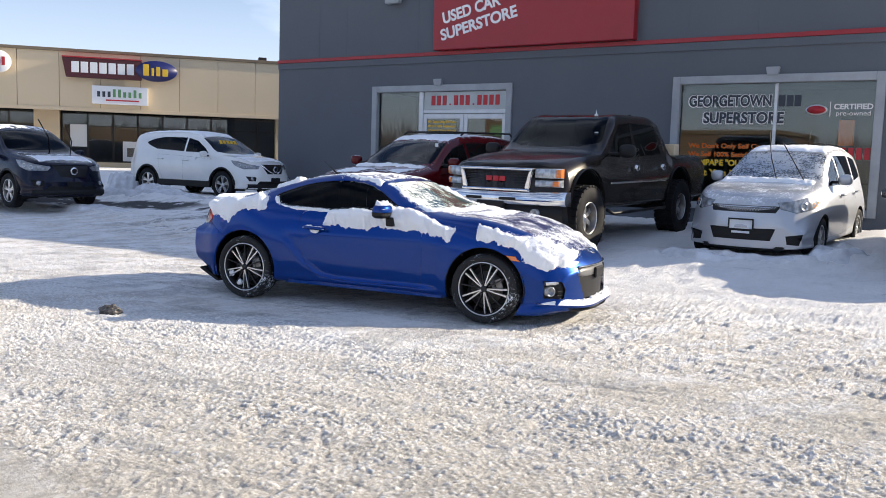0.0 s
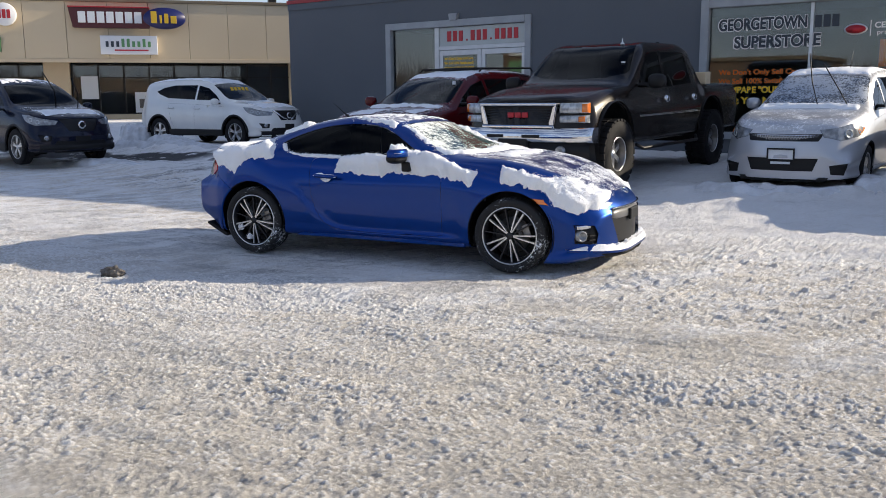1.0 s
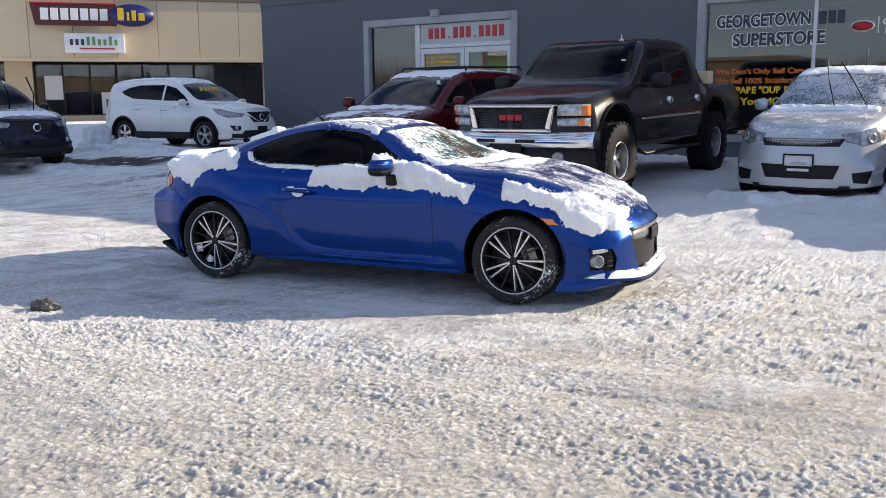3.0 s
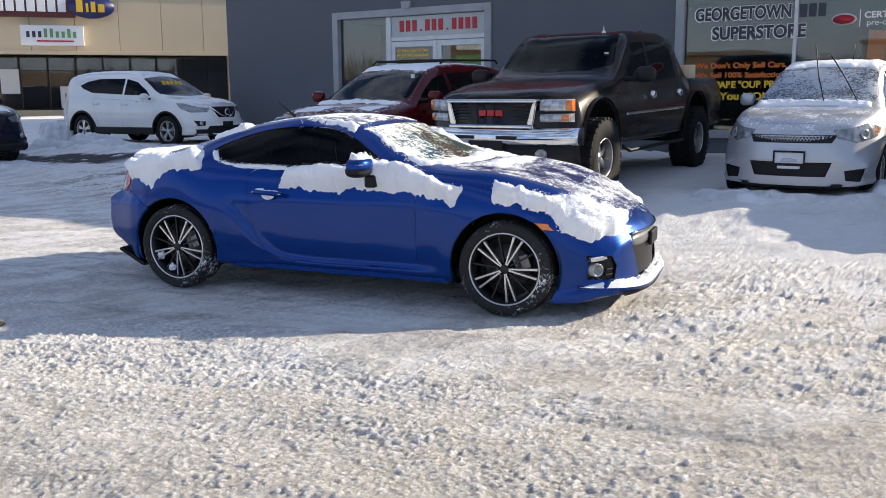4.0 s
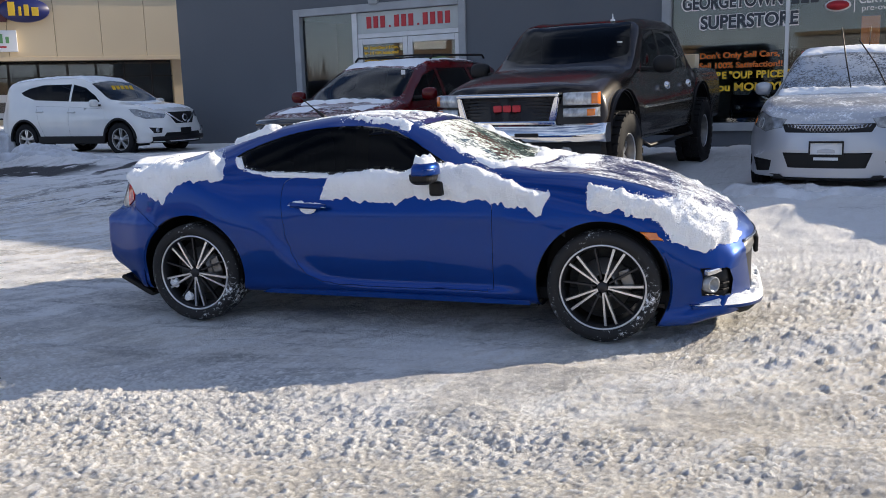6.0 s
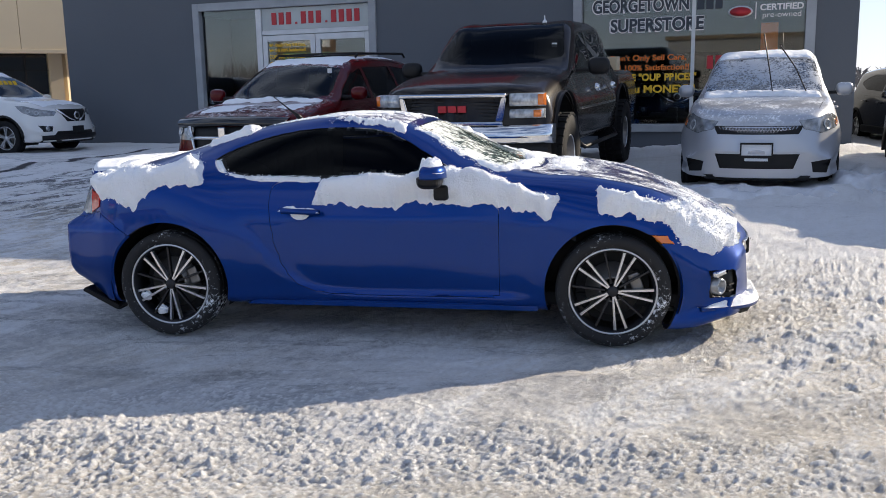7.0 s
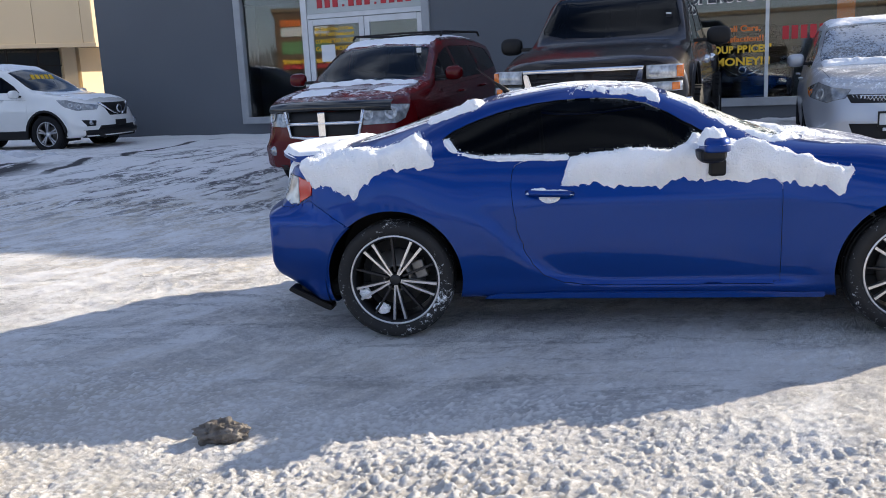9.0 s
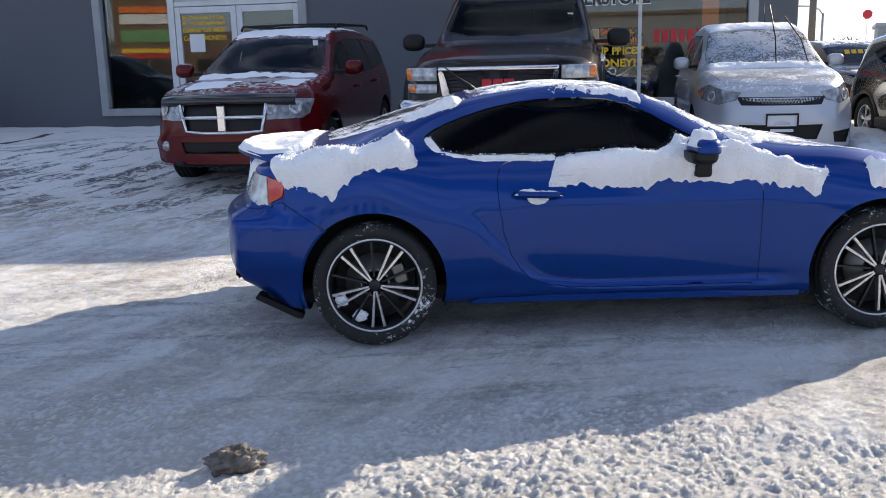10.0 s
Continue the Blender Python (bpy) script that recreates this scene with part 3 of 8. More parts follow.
def take(bm, faces, keep=False, shift=0.0, gap=0.0, thick=0.0):
    """Lift faces out of a skin as a piece of its own: moved out by shift, its rim drawn in by gap and turned inwards by thick."""
    out, vm = bmesh.new(), {}
    for f in faces:
        vs = []
        for v in f.verts:
            if v not in vm:
                vm[v] = out.verts.new(v.co + v.normal * shift)
            vs.append(vm[v])
        out.faces.new(vs).smooth = True
    if not keep:
        bmesh.ops.delete(bm, geom=faces, context="FACES")
    if gap or thick:
        out.normal_update()
        rim = [e for e in out.edges if e.is_boundary]
        push = {}
        for e in rim:
            f = e.link_faces[0]
            d = f.calc_center_median() - (e.verts[0].co + e.verts[1].co) / 2
            t = (e.verts[1].co - e.verts[0].co).normalized()
            d = d - t * d.dot(t)
            d = d - f.normal * d.dot(f.normal)
            if d.length > 1e-6:
                for v in e.verts:
                    push.setdefault(v, Vector((0, 0, 0)))
                    push[v] += d.normalized()
        norm = {v: v.normal.copy() for v in push}
        for v, d in push.items():
            if d.length > 1e-6:
                v.co += d.normalized() * gap
        if thick:
            r = bmesh.ops.extrude_edge_only(out, edges=rim)
            for e in rim:
                e.smooth = False
            back = {}
            for g in r["geom"]:
                if isinstance(g, bmesh.types.BMVert):
                    near = min(push, key=lambda v: (v.co - g.co).length_squared) if len(push) < 60 else None
                    back[g] = norm[near] if near else g.normal
            for e in r["geom"]:
                if isinstance(e, bmesh.types.BMFace):
                    e.smooth = False
            for g, nn in back.items():
                g.co -= nn * thick
    return out


def clone(ob, parent, m):
    o = ob.copy()
    scene.collection.objects.link(o)
    o.parent = parent
    o.matrix_basis = m
    return o


def arc(cx, cz, r, n=30, a0=0.0, a1=360.0):
    return [(cx + r * math.cos(radians(a0 + (a1 - a0) * k / n)), cz + r * math.sin(radians(a0 + (a1 - a0) * k / n))) for k in range(n)]


def tyre_bm(R, rr, w, knobby=False):
    h = w / 2
    prof = [(rr, -h * 0.82), (rr + 0.012, -h * 0.95), (rr + (R - rr) * 0.5, -h * 1.04), (R - 0.02, -h * 0.97), (R - 0.005, -h * 0.84)]
    for g in (-0.45, 0.0, 0.45):
        prof += [(R, h * (g - 0.08)), (R - 0.009, h * (g - 0.06)), (R - 0.009, h * (g + 0.06)), (R, h * (g + 0.08))]
    prof += [(R - 0.005, h * 0.84), (R - 0.02, h * 0.97), (rr + (R - rr) * 0.5, h * 1.04), (rr + 0.012, h * 0.95), (rr, h * 0.82)]
    bm = lathe(prof, 64)
    if knobby:
        for k in range(30):
            for side, off in ((-1, 0), (1, 6), (0, 3)):
                m = pose(0, 0, 0, 0, k * 12 + off, 0)
                b = box((-0.034, side * h * 0.72 - 0.045, R - 0.022), (0.034, side * h * 0.72 + 0.045, R + 0.012), 0.006, m)
                bm = join(bm, b)
    return bm


def wheel(car, x, y, z, R, rr, w, style, phase=0.0):
    """A wheel on its hub; the outer face looks to the side on which it sits."""
    s = 1 if y > 0 else -1
    h = w / 2
    rim = lathe([(rr + 0.004, s * h * 0.86), (rr - 0.004, s * h * 0.88), (rr - 0.014, s * h * 0.80), (rr - 0.024, s * h * 0.3), (rr - 0.03, -s * h * 0.8), (rr, -s * h * 0.85)], 56)
    wh = part("wheel", rim, style.get("barrel", "alloy_dark"), car)
    wh.matrix_basis = pose(x, y, z, 0, phase, 0)
    part("tyre", tyre_bm(R, rr, w, style.get("knobby", False)), style.get("rubber", "rubber"), wh, style.get("tyre", ""))
    lip = lathe([(rr + 0.003, s * h * 0.87), (rr - 0.001, s * h * 0.905), (rr - 0.006, s * h * 0.895), (rr - 0.008, s * h * 0.85)], 56)
    part("rim_edge", lip, style["face"], wh)
    face = s * h * style.get("offset", 0.72)
    hub = lathe([(0.0005, face + s * 0.014), (0.022, face + s * 0.014), (0.029, face + s * 0.008), (style.get("hub", 0.05), face), (style.get("hub", 0.05) + 0.006, face - s * 0.04)], 28)
    part("hub", hub, style.get("hub_mat", style["face"]), wh)
    disc = join(lathe([(0.06, -s * 0.02), (0.06, s * 0.03), (0.075, s * 0.03), (0.08, 0), (min(0.15, rr - 0.05), 0), (min(0.15, rr - 0.05), -s * 0.02)], 40),
                box((-0.05, -0.035, min(0.10, rr - 0.09)), (0.05, 0.035, min(0.165, rr - 0.035)), 0.01, pose(0, 0, 0, 0, 70 - phase, 0)))
    part("brake_disc", disc, "steel", wh)
    part("hub_back", lathe([(0.001, -s * h * 0.5), (rr - 0.035, -s * h * 0.5)], 32), "interior", wh)
    first, dark = None, None
    n = style["spokes"]
    for k in range(n):
        for da in style["angles"]:
            a = 360.0 * k / n + da
            if first is None:
                r0, r1 = style.get("hub", 0.05) - 0.006, rr - 0.006
                w0, w1 = style["width"]
                bm = bmesh.new()
                top = [(r0, w0), (0.5 * (r0 + r1), 0.5 * (w0 + w1)), (r1 - 0.02, w1), (r1, w1 * 1.35)]
                lift = [0.004, 0.002, -0.004, -0.006]
                rows = []
                for (r, q), dz in zip(top, lift):
                    rows.append([bm.verts.new((-q * 1.1, face - s * 0.03, r)), bm.verts.new((-q, face + s * dz, r)), bm.verts.new((q, face + s * dz, r)), bm.verts.new((q * 1.1, face - s * 0.03, r))])
                for p, q in zip(rows, rows[1:]):
                    for j in range(3):
                        bm.faces.new((p[j], p[j + 1], q[j + 1], q[j]))
                bm.faces.new(rows[0])
                bm.faces.new(rows[-1][::-1])
                bmesh.ops.recalc_face_normals(bm, faces=bm.faces)
                first = part("spoke", bm, style["face"], wh)
                first.matrix_basis = pose(0, 0, 0, 0, a, 0) @ pose(np.sign(da) * style.get("splay", 0), 0, 0)
            else:
                clone(first, wh, pose(0, 0, 0, 0, a, 0) @ pose(np.sign(da) * style.get("splay", 0), 0, 0))
        if style.get("between"):
            a = 360.0 * (k + 0.5) / n
            if dark is None:
                bm = box((-0.006, min(face - s * 0.035, face - s * 0.008), 0.04), (0.006, max(face - s * 0.035, face - s * 0.008), rr - 0.012), 0.002)
                dark = part("spoke", bm, "alloy_dark", wh)
                dark.matrix_basis = pose(0, 0, 0, 0, a, 0)
            else:
                clone(dark, wh, pose(0, 0, 0, 0, a, 0))
    return wh


def sides(faces):
    return [f for f in faces if f.calc_center_median().y < 0], [f for f in faces if f.calc_center_median().y > 0]


def build_car(S, name, label, category, m, n=90, per=5):
    """Body, doors, panes, lamps and wheels of a car from its curves and outlines."""
    car = thing(name, label, category, m)
    bm = full_shell(S, n, per)
    paint = S["paint"]
    side = lambda c, no: abs(c.y) > 0.45
    axles = S.get("axles", (-S["wb"] / 2, S["wb"] / 2))
    for cx in axles:
        r = S["arch"]
        poly = arc(cx + S.get("arch_dx", 0.0), S.get("arch_z", S["R"]), r, S.get("arch_seg", 36))
        bmesh.ops.delete(bm, geom=carve(bm, poly, "y", lambda c, no: abs(c.y) > 0.42), context="FACES")
        ax, az = cx + S.get("arch_dx", 0.0), S.get("arch_z", S["R"])
        for v in bm.verts:                                 # true the rim of the wheel opening
            if v.is_boundary and abs(v.co.y) > 0.42:
                d = math.hypot(v.co.x - ax, v.co.z - az)
                if abs(d - r) < 0.02:
                    v.co.x, v.co.z = ax + (v.co.x - ax) * r / d, az + (v.co.z - az) * r / d
    for poly in S.get("side_glass", []):
        poly = rounded(poly, 1) if S.get("round") else poly
        for fs in sides(carve(bm, poly, "y", side)):
            part("side_window", take(bm, fs, shift=-0.004, gap=0.004, thick=0.004), S.get("side_mat", "carglass"), car)
    top = lambda c, no: no.z > 0.05
    for nm, poly, mt in S.get("top_panes", []):
        fs = carve(bm, poly, "z", lambda c, no: no.z > 0.02 and c.z > S["pane_z"])
        part(nm, take(bm, fs, shift=-0.003, gap=0.004, thick=0.004), mt, car)
    for nm, poly, mt in S.get("top_panels", []):
        fs = carve(bm, poly, "z", lambda c, no: no.z > 0.3 and c.z > S["panel_z"])
        part(nm, take(bm, fs, gap=0.003, thick=0.012), mt, car)
    for nm, poly, mt, dz in S.get("side_lamps", []):
        for fs in sides(carve(bm, poly, "y", lambda c, no: abs(c.y) > S.get("lamp_y", 0.4))):
            part(nm, take(bm, fs, shift=dz, gap=0.003, thick=0.02), mt, car)
    for nm, poly in S.get("side_panels", []):
        for fs in sides(carve(bm, poly, "y", side)):
            part(nm, take(bm, fs, gap=0.003, thick=0.015), paint, car)
    for nm, poly, mt, dz in S.get("front_cuts", []):
        fs = carve(bm, poly, "x", lambda c, no: c.x > S["front_x"] and no.x > 0.15)
        part(nm, take(bm, fs, shift=dz, gap=0.003, thick=0.02), mt, car)
    for nm, poly, mt, dz in S.get("rear_cuts", []):
        fs = carve(bm, poly, "x", lambda c, no: c.x < S["rear_x"] and no.x < -0.15)
        part(nm, take(bm, fs, shift=dz, gap=0.003, thick=0.02), mt, car)
    for poly in S.get("doors", []):
        poly = rounded(poly, 2) if S.get("round") else poly
        for fs in sides(carve(bm, poly, "y", side)):
            if fs:
                part("door", take(bm, fs, gap=0.003, thick=0.015), paint, car)
    inner = take(bm, [f for f in bm.faces], keep=True, shift=-0.03)
    part("lining", inner, "interior", car)
    part("body", take(bm, [f for f in bm.faces], gap=0.0, thick=0.0), paint, car)
    bm.free()
    x0, x1 = S["top"][0][0], S["top"][-1][0]
    ww = min(v for x, v in S["sw"][1:-1])
    part("underbody", box((x0 + 0.25, -ww + 0.05, S["floor"]), (x1 - 0.3, ww - 0.05, S["floor"] + 0.08), 0.02), "interior", car)
    part("cabin_floor", box((S["cabin"][0], -ww + 0.08, S["cabin"][2] - 0.04), (S["cabin"][1], ww - 0.08, S["cabin"][2]), 0.01), "interior", car)
    for cx in axles:
        for s in (-1, 1):
            liner = bmesh.new()
            r = S["arch"] + S.get("liner", 0.012)
            rings = []
            for k in range(49):
                a = radians(-20 + 220 * k / 48)
                px, pz = cx + S.get("arch_dx", 0.0) + r * math.cos(a), S.get("arch_z", S["R"]) + r * math.sin(a)
                rings.append((liner.verts.new((px, s * (S["wy"] - 0.32), pz)), liner.verts.new((px, s * (S["wy"] + S.get("lip", 0.04)), pz))))
            for p, q in zip(rings, rings[1:]):
                liner.faces.new((p[0], p[1], q[1], q[0])).smooth = True
            liner.faces.new([p[0] for p in rings])
            part("wheel_arch", liner, "trim", car)
            wheel(car, cx, s * S["wy"], S["R"], S["R"], S["rr"], S["tw"], S["style"], S.get("phase", [0, 0, 0, 0])[(0 if cx < 0 else 1) + (0 if s < 0 else 2)])
    return car


def snow_sheet(S, poly, axis, side, thick, width, name, parent=None, seed=0.0, res=0.011, ragged=0.03, label="", crumbs=0, lump=0.6):
    """Lumpy snow lying on a car's skin inside an outline (seen along axis), on one side (-1, 1) or across (0)."""
    a = np.array(poly)
    x0, x1 = a[:, 0].min() - 0.08, a[:, 0].max() + 0.08
    lo, hi = S["top"][0][0], S["top"][-1][0]
    xs = np.arange(max(lo, x0 - (0.0)), min(hi, x1 + S["nose"][0]), res)
    H = shell_points(S, xs, S.get("snow_per", 20))
    if side == 0:
        H = np.concatenate([H[:, :0:-1] * [1, -1, 1], H], 1)
    else:
        H = H * [1, side, 1]
    P = bow(S, H)
    du = np.gradient(P, axis=0)
    dv = np.gradient(P, axis=1)
    N = np.cross(du, dv)
    N /= np.linalg.norm(N, axis=2, keepdims=True) + 1e-9
    flip = np.sign((N * (P - np.array([0, 0, 0.5]) * [0, 1, 1] * 1.0 - np.stack([P[..., 0], 0 * P[..., 0], 0 * P[..., 0]], -1)))[..., 1:].sum(2, keepdims=True))
    N = N * np.where(flip == 0, 1, flip)
    def soften(a, n):
        for _ in range(n):
            b = a.copy()
            b[1:-1] = (a[:-2] + 2 * a[1:-1] + a[2:]) / 4
            c = b.copy()
            c[:, 1:-1] = (b[:, :-2] + 2 * b[:, 1:-1] + b[:, 2:]) / 4
            a = c
        return a
    N = soften(N, 4)
    i, j = PLANE[axis]
    A, B = P[..., i], P[..., j]
    d0 = inside(poly, A, B)
    d = d0
    tear = 1.0
    if axis == "y":                                        # a crumbling fringe hangs from the lower edge; the upper one is rounder
        rise = np.gradient(B, axis=1)
        low = np.clip(np.gradient(d0, axis=1) / np.where(np.abs(rise) < 1e-6, 1e-6, rise), 0, 1) * smooth01((0.05 - d0) / 0.03)
        tear = 0.45 + 0.55 * low
    d = d + tear * (ragged * fbm(A * 13 + seed, B * 11 + seed, 2) * 0.55 + ragged * 0.28 * vnoise(A * 50 + seed, B * 42) + ragged * 0.24 * vnoise(A * 95 + seed, B * 80))
    if axis == "y":
        d = d + low * ragged * (0.30 * vnoise(A * 36 + seed, B * 5) + 0.26 * vnoise(A * 80 + 5 * seed, B * 9))
    d = np.minimum(d, d0 + 0.022)
    t = thick * (0.22 * smooth01(d / (width * 0.3)) + 0.78 * smooth01(d / width)) * (1 + 0.35 * fbm(A * 6 + seed, B * 6, 2)) - 0.004 - 0.02 * smooth01((0.003 - d) / 0.012)
    t = t + (0.013 * fbm(A * 16 + 3 + seed, (B + P[..., 1]) * 16, 3) + 0.0045 * vnoise(A * 48, (B + P[..., 1]) * 48) + 0.003 * vnoise(A * 90, (B + P[..., 1]) * 90)) * smooth01(d / 0.02) * min(1.0, thick / 0.03) * lump
    t = soften(t, 1)
    Q = P + (N * 0.75 + np.array([0, 0, 0.35])) * t[..., None]
    cell = np.maximum.reduce([d[:-1, :-1], d[1:, :-1], d[1:, 1:], d[:-1, 1:]]) > -0.012
    if not cell.any():
        return None
    me = grid_mesh(Q, cell)
    if crumbs:
        # grains piled along the edge and over the patch
        rnd = np.random.RandomState(int(seed * 10) + 5)
        ball = bmesh.new()
        bmesh.ops.create_icosphere(ball, subdivisions=1, radius=1.0)
        V0 = np.array([v.co for v in ball.verts])
        F0 = np.array([[v.index for v in f.verts] for f in ball.faces])
        ball.free()
        spots = np.argwhere((d > -0.006) & (d < 0.016))
        inner = np.argwhere((d >= 0.016) & (d < 0.2))
        pick = [(p, 0.0018, 0.0050) for p in spots[rnd.choice(len(spots), min(crumbs, len(spots) // 2), replace=False)]] if len(spots) else []
        pick += [(p, 0.002, 0.0055) for p in inner[rnd.choice(len(inner), min(crumbs // 2, len(inner) // 4), replace=False)]] if len(inner) else []
        vs, fs = [], []
        for (a_, b_), r0, r1 in pick:
            r = r0 + (r1 - r0) * rnd.rand() ** 2.2
            shape = V0 * r * (0.75 + 0.5 * rnd.rand(len(V0), 1)) * (0.8 + 0.4 * rnd.rand(3))
            fs.append(F0 + len(vs) * len(V0))
            vs.append(shape + np.maximum(Q[a_, b_], P[a_, b_] * [1, 0, 1] + Q[a_, b_] * [0, 1, 0]) + N[a_, b_] * r * 0.2 + (rnd.rand(3) - 0.5) * 0.006)
        if vs:
            grains = bpy.data.meshes.new(name)
            grains.from_pydata(np.concatenate(vs).tolist(), [], np.concatenate(fs).tolist())
            both = bmesh.new()
            both.from_mesh(me)
            both.from_mesh(grains)
            for f in both.faces:
                f.smooth = True
            both.to_mesh(me)
            both.free()
            bpy.data.meshes.remove(grains)
    me.name = name
    me.materials.append(M["snow"])
    ob = new(name, me)
    ob.parent = parent
    return tagged(ob, label)


# ---- the ground ----
def ground_base(x, y):
    """The lot is level near the coupe and climbs a little towards the shops."""
    z = spline([(-400, 0), (8.0, 0.0), (10.5, 0.09), (11.5, 0.16), (13.0, 0.26), (15.3, 0.33), (18.2, 0.33), (400, 0.33)], np.clip(y, -399, 399))
    return z + 0.42 * smooth01((-19.5 - x) / 7.0) * smooth01((y + 20) / 30)


def bank(x, y, cx, cy, rx, ry, h):
    return h * np.exp(-((x - cx) / rx) ** 2 - ((y - cy) / ry) ** 2)


def lumps(x, y, cell, r0, r1, share, seed):
    """Rounded crumbs of snow, one in some cells of a grid, each of its own size; heights as a share of the radius."""
    def rnd(i, j, k):
        v = np.sin(i * 127.1 + j * 311.7 + k * 74.7 + seed) * 43758.5453
        return v - np.floor(v)
    ci, cj = np.floor(x / cell), np.floor(y / cell)
    out = np.zeros_like(x)
    for di in (-1, 0, 1):
        for dj in (-1, 0, 1):
            i, j = ci + di, cj + dj
            px, py = (i + rnd(i, j, 1)) * cell, (j + rnd(i, j, 2)) * cell
            r = r0 + (r1 - r0) * rnd(i, j, 3) ** 2
            a = rnd(i, j, 4) * 3.1416
            u, v = (x - px) * np.cos(a) + (y - py) * np.sin(a), -(x - px) * np.sin(a) + (y - py) * np.cos(a)
            q = 1 - (u / r) ** 2 - (v / (r * 0.7)) ** 2
            out = np.maximum(out, np.where(rnd(i, j, 5) < share, r * (0.5 + 0.5 * rnd(i, j, 6)) * np.sqrt(np.maximum(q, 0)), 0))
    return out


def build_ground():
    def lines(a, b, step, far, down, up):
        """Even steps from a to b, then wider ones on either side; (slow, from, fast) growth."""
        def run(p, sign, g):
            s, out = step, []
            while abs(p) < far:
                out.append(p)
                s *= g[0] if s < g[1] else g[2]
                p += sign * s
            return out + [sign * far]
        return np.array(run(a - step, -1, down)[::-1] + list(np.arange(a, b, step)) + run(b, 1, up))
    gx = lines(-7.8, 0.7, 0.009, 900, (1.02, 0.05, 1.04), (1.02, 0.05, 1.04))
    gy = lines(2.35, 5.0, 0.009, 900, (1.2, 1, 1.2), (1.008, 0.036, 1.035))
    X, Y = np.meshgrid(gx, gy, indexing="ij")
    Z = ground_base(X, Y)
    c, s = math.cos(radians(14)), math.sin(radians(14))
    U, V = X * c + Y * s, -X * s + Y * c                     # along and across the wheel tracks
    near = smooth01((60 - np.hypot(X + 4, Y - 6)) / 40)
    Z = Z + near * 0.03 * fbm(X * 0.35, Y * 0.35, 3)
    lot = 1 - smooth01((Y - 9.2) / 1.6)
    track = np.maximum(0, fbm(U * 0.22, V * 2.2, 3))
    Z = Z + near * 0.016 * fbm(U * 0.8, V * 3.0, 3)
    crumb = fbm(X * 13, Y * 13, 3)
    patch = smooth01(0.5 + 0.9 * fbm(U * 0.5 + 5, V * 1.3, 3))
    # wheel tracks press the crumbs flat
    press = np.ones_like(X)
    for v0, amp, ph, w in ((3.1, 0.25, 0.3, 0.11), (4.55, 0.25, 0.3, 0.11), (5.2, 0.4, 1.9, 0.10), (6.6, 0.4, 1.9, 0.10), (7.3, 0.3, 3.0, 0.12)):
        off = np.abs(V - v0 - amp * np.sin(0.35 * U + ph))
        band = smooth01((w + 0.05 - off) / 0.05)
        rut = band * (0.65 + 0.35 * vnoise(U * 1.3 + v0, V * 0))
        press = press * (1 - 0.4 * rut)
        Z = Z - near * 0.010 * rut + near * smooth01((Y - 2.1) / 0.3) * rut * 0.0035 * np.sin(U * 2 * math.pi / 0.045) * np.sin(off / w * 9)
    press = press * (1 - 0.58 * smooth01((Y - 5.2 + 0.3 * vnoise(X, Y)) / 0.6) * (1 - smooth01((Y - 8.0) / 0.6)) * smooth01((-3.3 - X + 0.4 * vnoise(X * 2, Y * 2)) / 0.8))
    press = press * (0.75 + 0.4 * smooth01(0.5 + 1.4 * fbm(U * 0.6 + 2, V * 1.7, 3)))
    fine = smooth01((30 - np.hypot(X + 3.5, Y - 5)) / 24) * smooth01((Y - 2.1) / 0.3)
    wx, wy = X + 0.010 * fbm(X * 24 + 3, Y * 24, 2), Y + 0.010 * fbm(X * 24, Y * 24 + 7, 2)
    loose = smooth01(0.42 + 1.2 * fbm(U * 0.9 + 5, V * 2.2, 3))
    rough = 0.80 + 0.35 * vnoise(X * 60, Y * 60)
    small, mid, big = lumps(wx, wy, 0.022, 0.0095, 0.0155, 0.80, 0.0) * np.maximum(smooth01((6.2 - Y) / 1.0), 0.75 * smooth01((X + 3.2) / 0.8) * smooth01((9.6 - Y) / 0.8)), lumps(wx + 7, wy, 0.036, 0.012, 0.021, 0.50, 5.0), lumps(wx, wy + 3, 0.14, 0.020, 0.034, 0.12, 9.0)
    Z = Z + fine * lot * (0.007 * crumb * (0.5 + 0.5 * patch) + press * (rough * (1.2 * small + (0.5 + 0.5 * loose) * (0.84 * mid + 0.55 * big)) + 0.003 * fbm(X * 42, Y * 42, 2)))
    Z = Z + fine * lot * press * (0.3 + 0.3 * smooth01((X + 3.4) / 1.0)) * smooth01((Y - 5.6) / 1.0) * lumps(wx, wy, 0.10, 0.028, 0.048, 0.35, 12.0)
    # crumb height, 0 in the pits, for the shade painted there
    crumb_height = np.clip(lot * press * rough * (0.98 * small + 0.84 * mid * (0.5 + 0.5 * loose)) / 0.011, 0, 1)
    crumb_height = 0.22 + (crumb_height - 0.22) * smooth01((Y - 2.1) / 0.3) * smooth01((X + 12) / 3) * smooth01((6 - X) / 3)
    Z = Z + fine * (1 - lot) * 0.022 * fbm(X * 6, Y * 6, 3)
    # ploughed ridge in front of the parked row, and drifts against the wall and kerb
    ridge = 10.3 + 0.35 * vnoise(X * 0.7, X * 0 + 3)
    Z = Z + 0.035 * np.exp(-((Y - ridge - 0.9) / 0.45) ** 2) * smooth01((X + 4.4) / 1.2) * smooth01((3 - X) / 2) * (1 + 0.5 * fbm(X * 3, Y * 3, 3))
    Z = Z + bank(X, Y, -3.9, 16.6, 1.5, 0.9, 0.18) + bank(X, Y, -1.7, 16.2, 0.7, 1.2, 0.16) + bank(X, Y, -0.6, 14.6, 1.5, 0.5, 0.12)
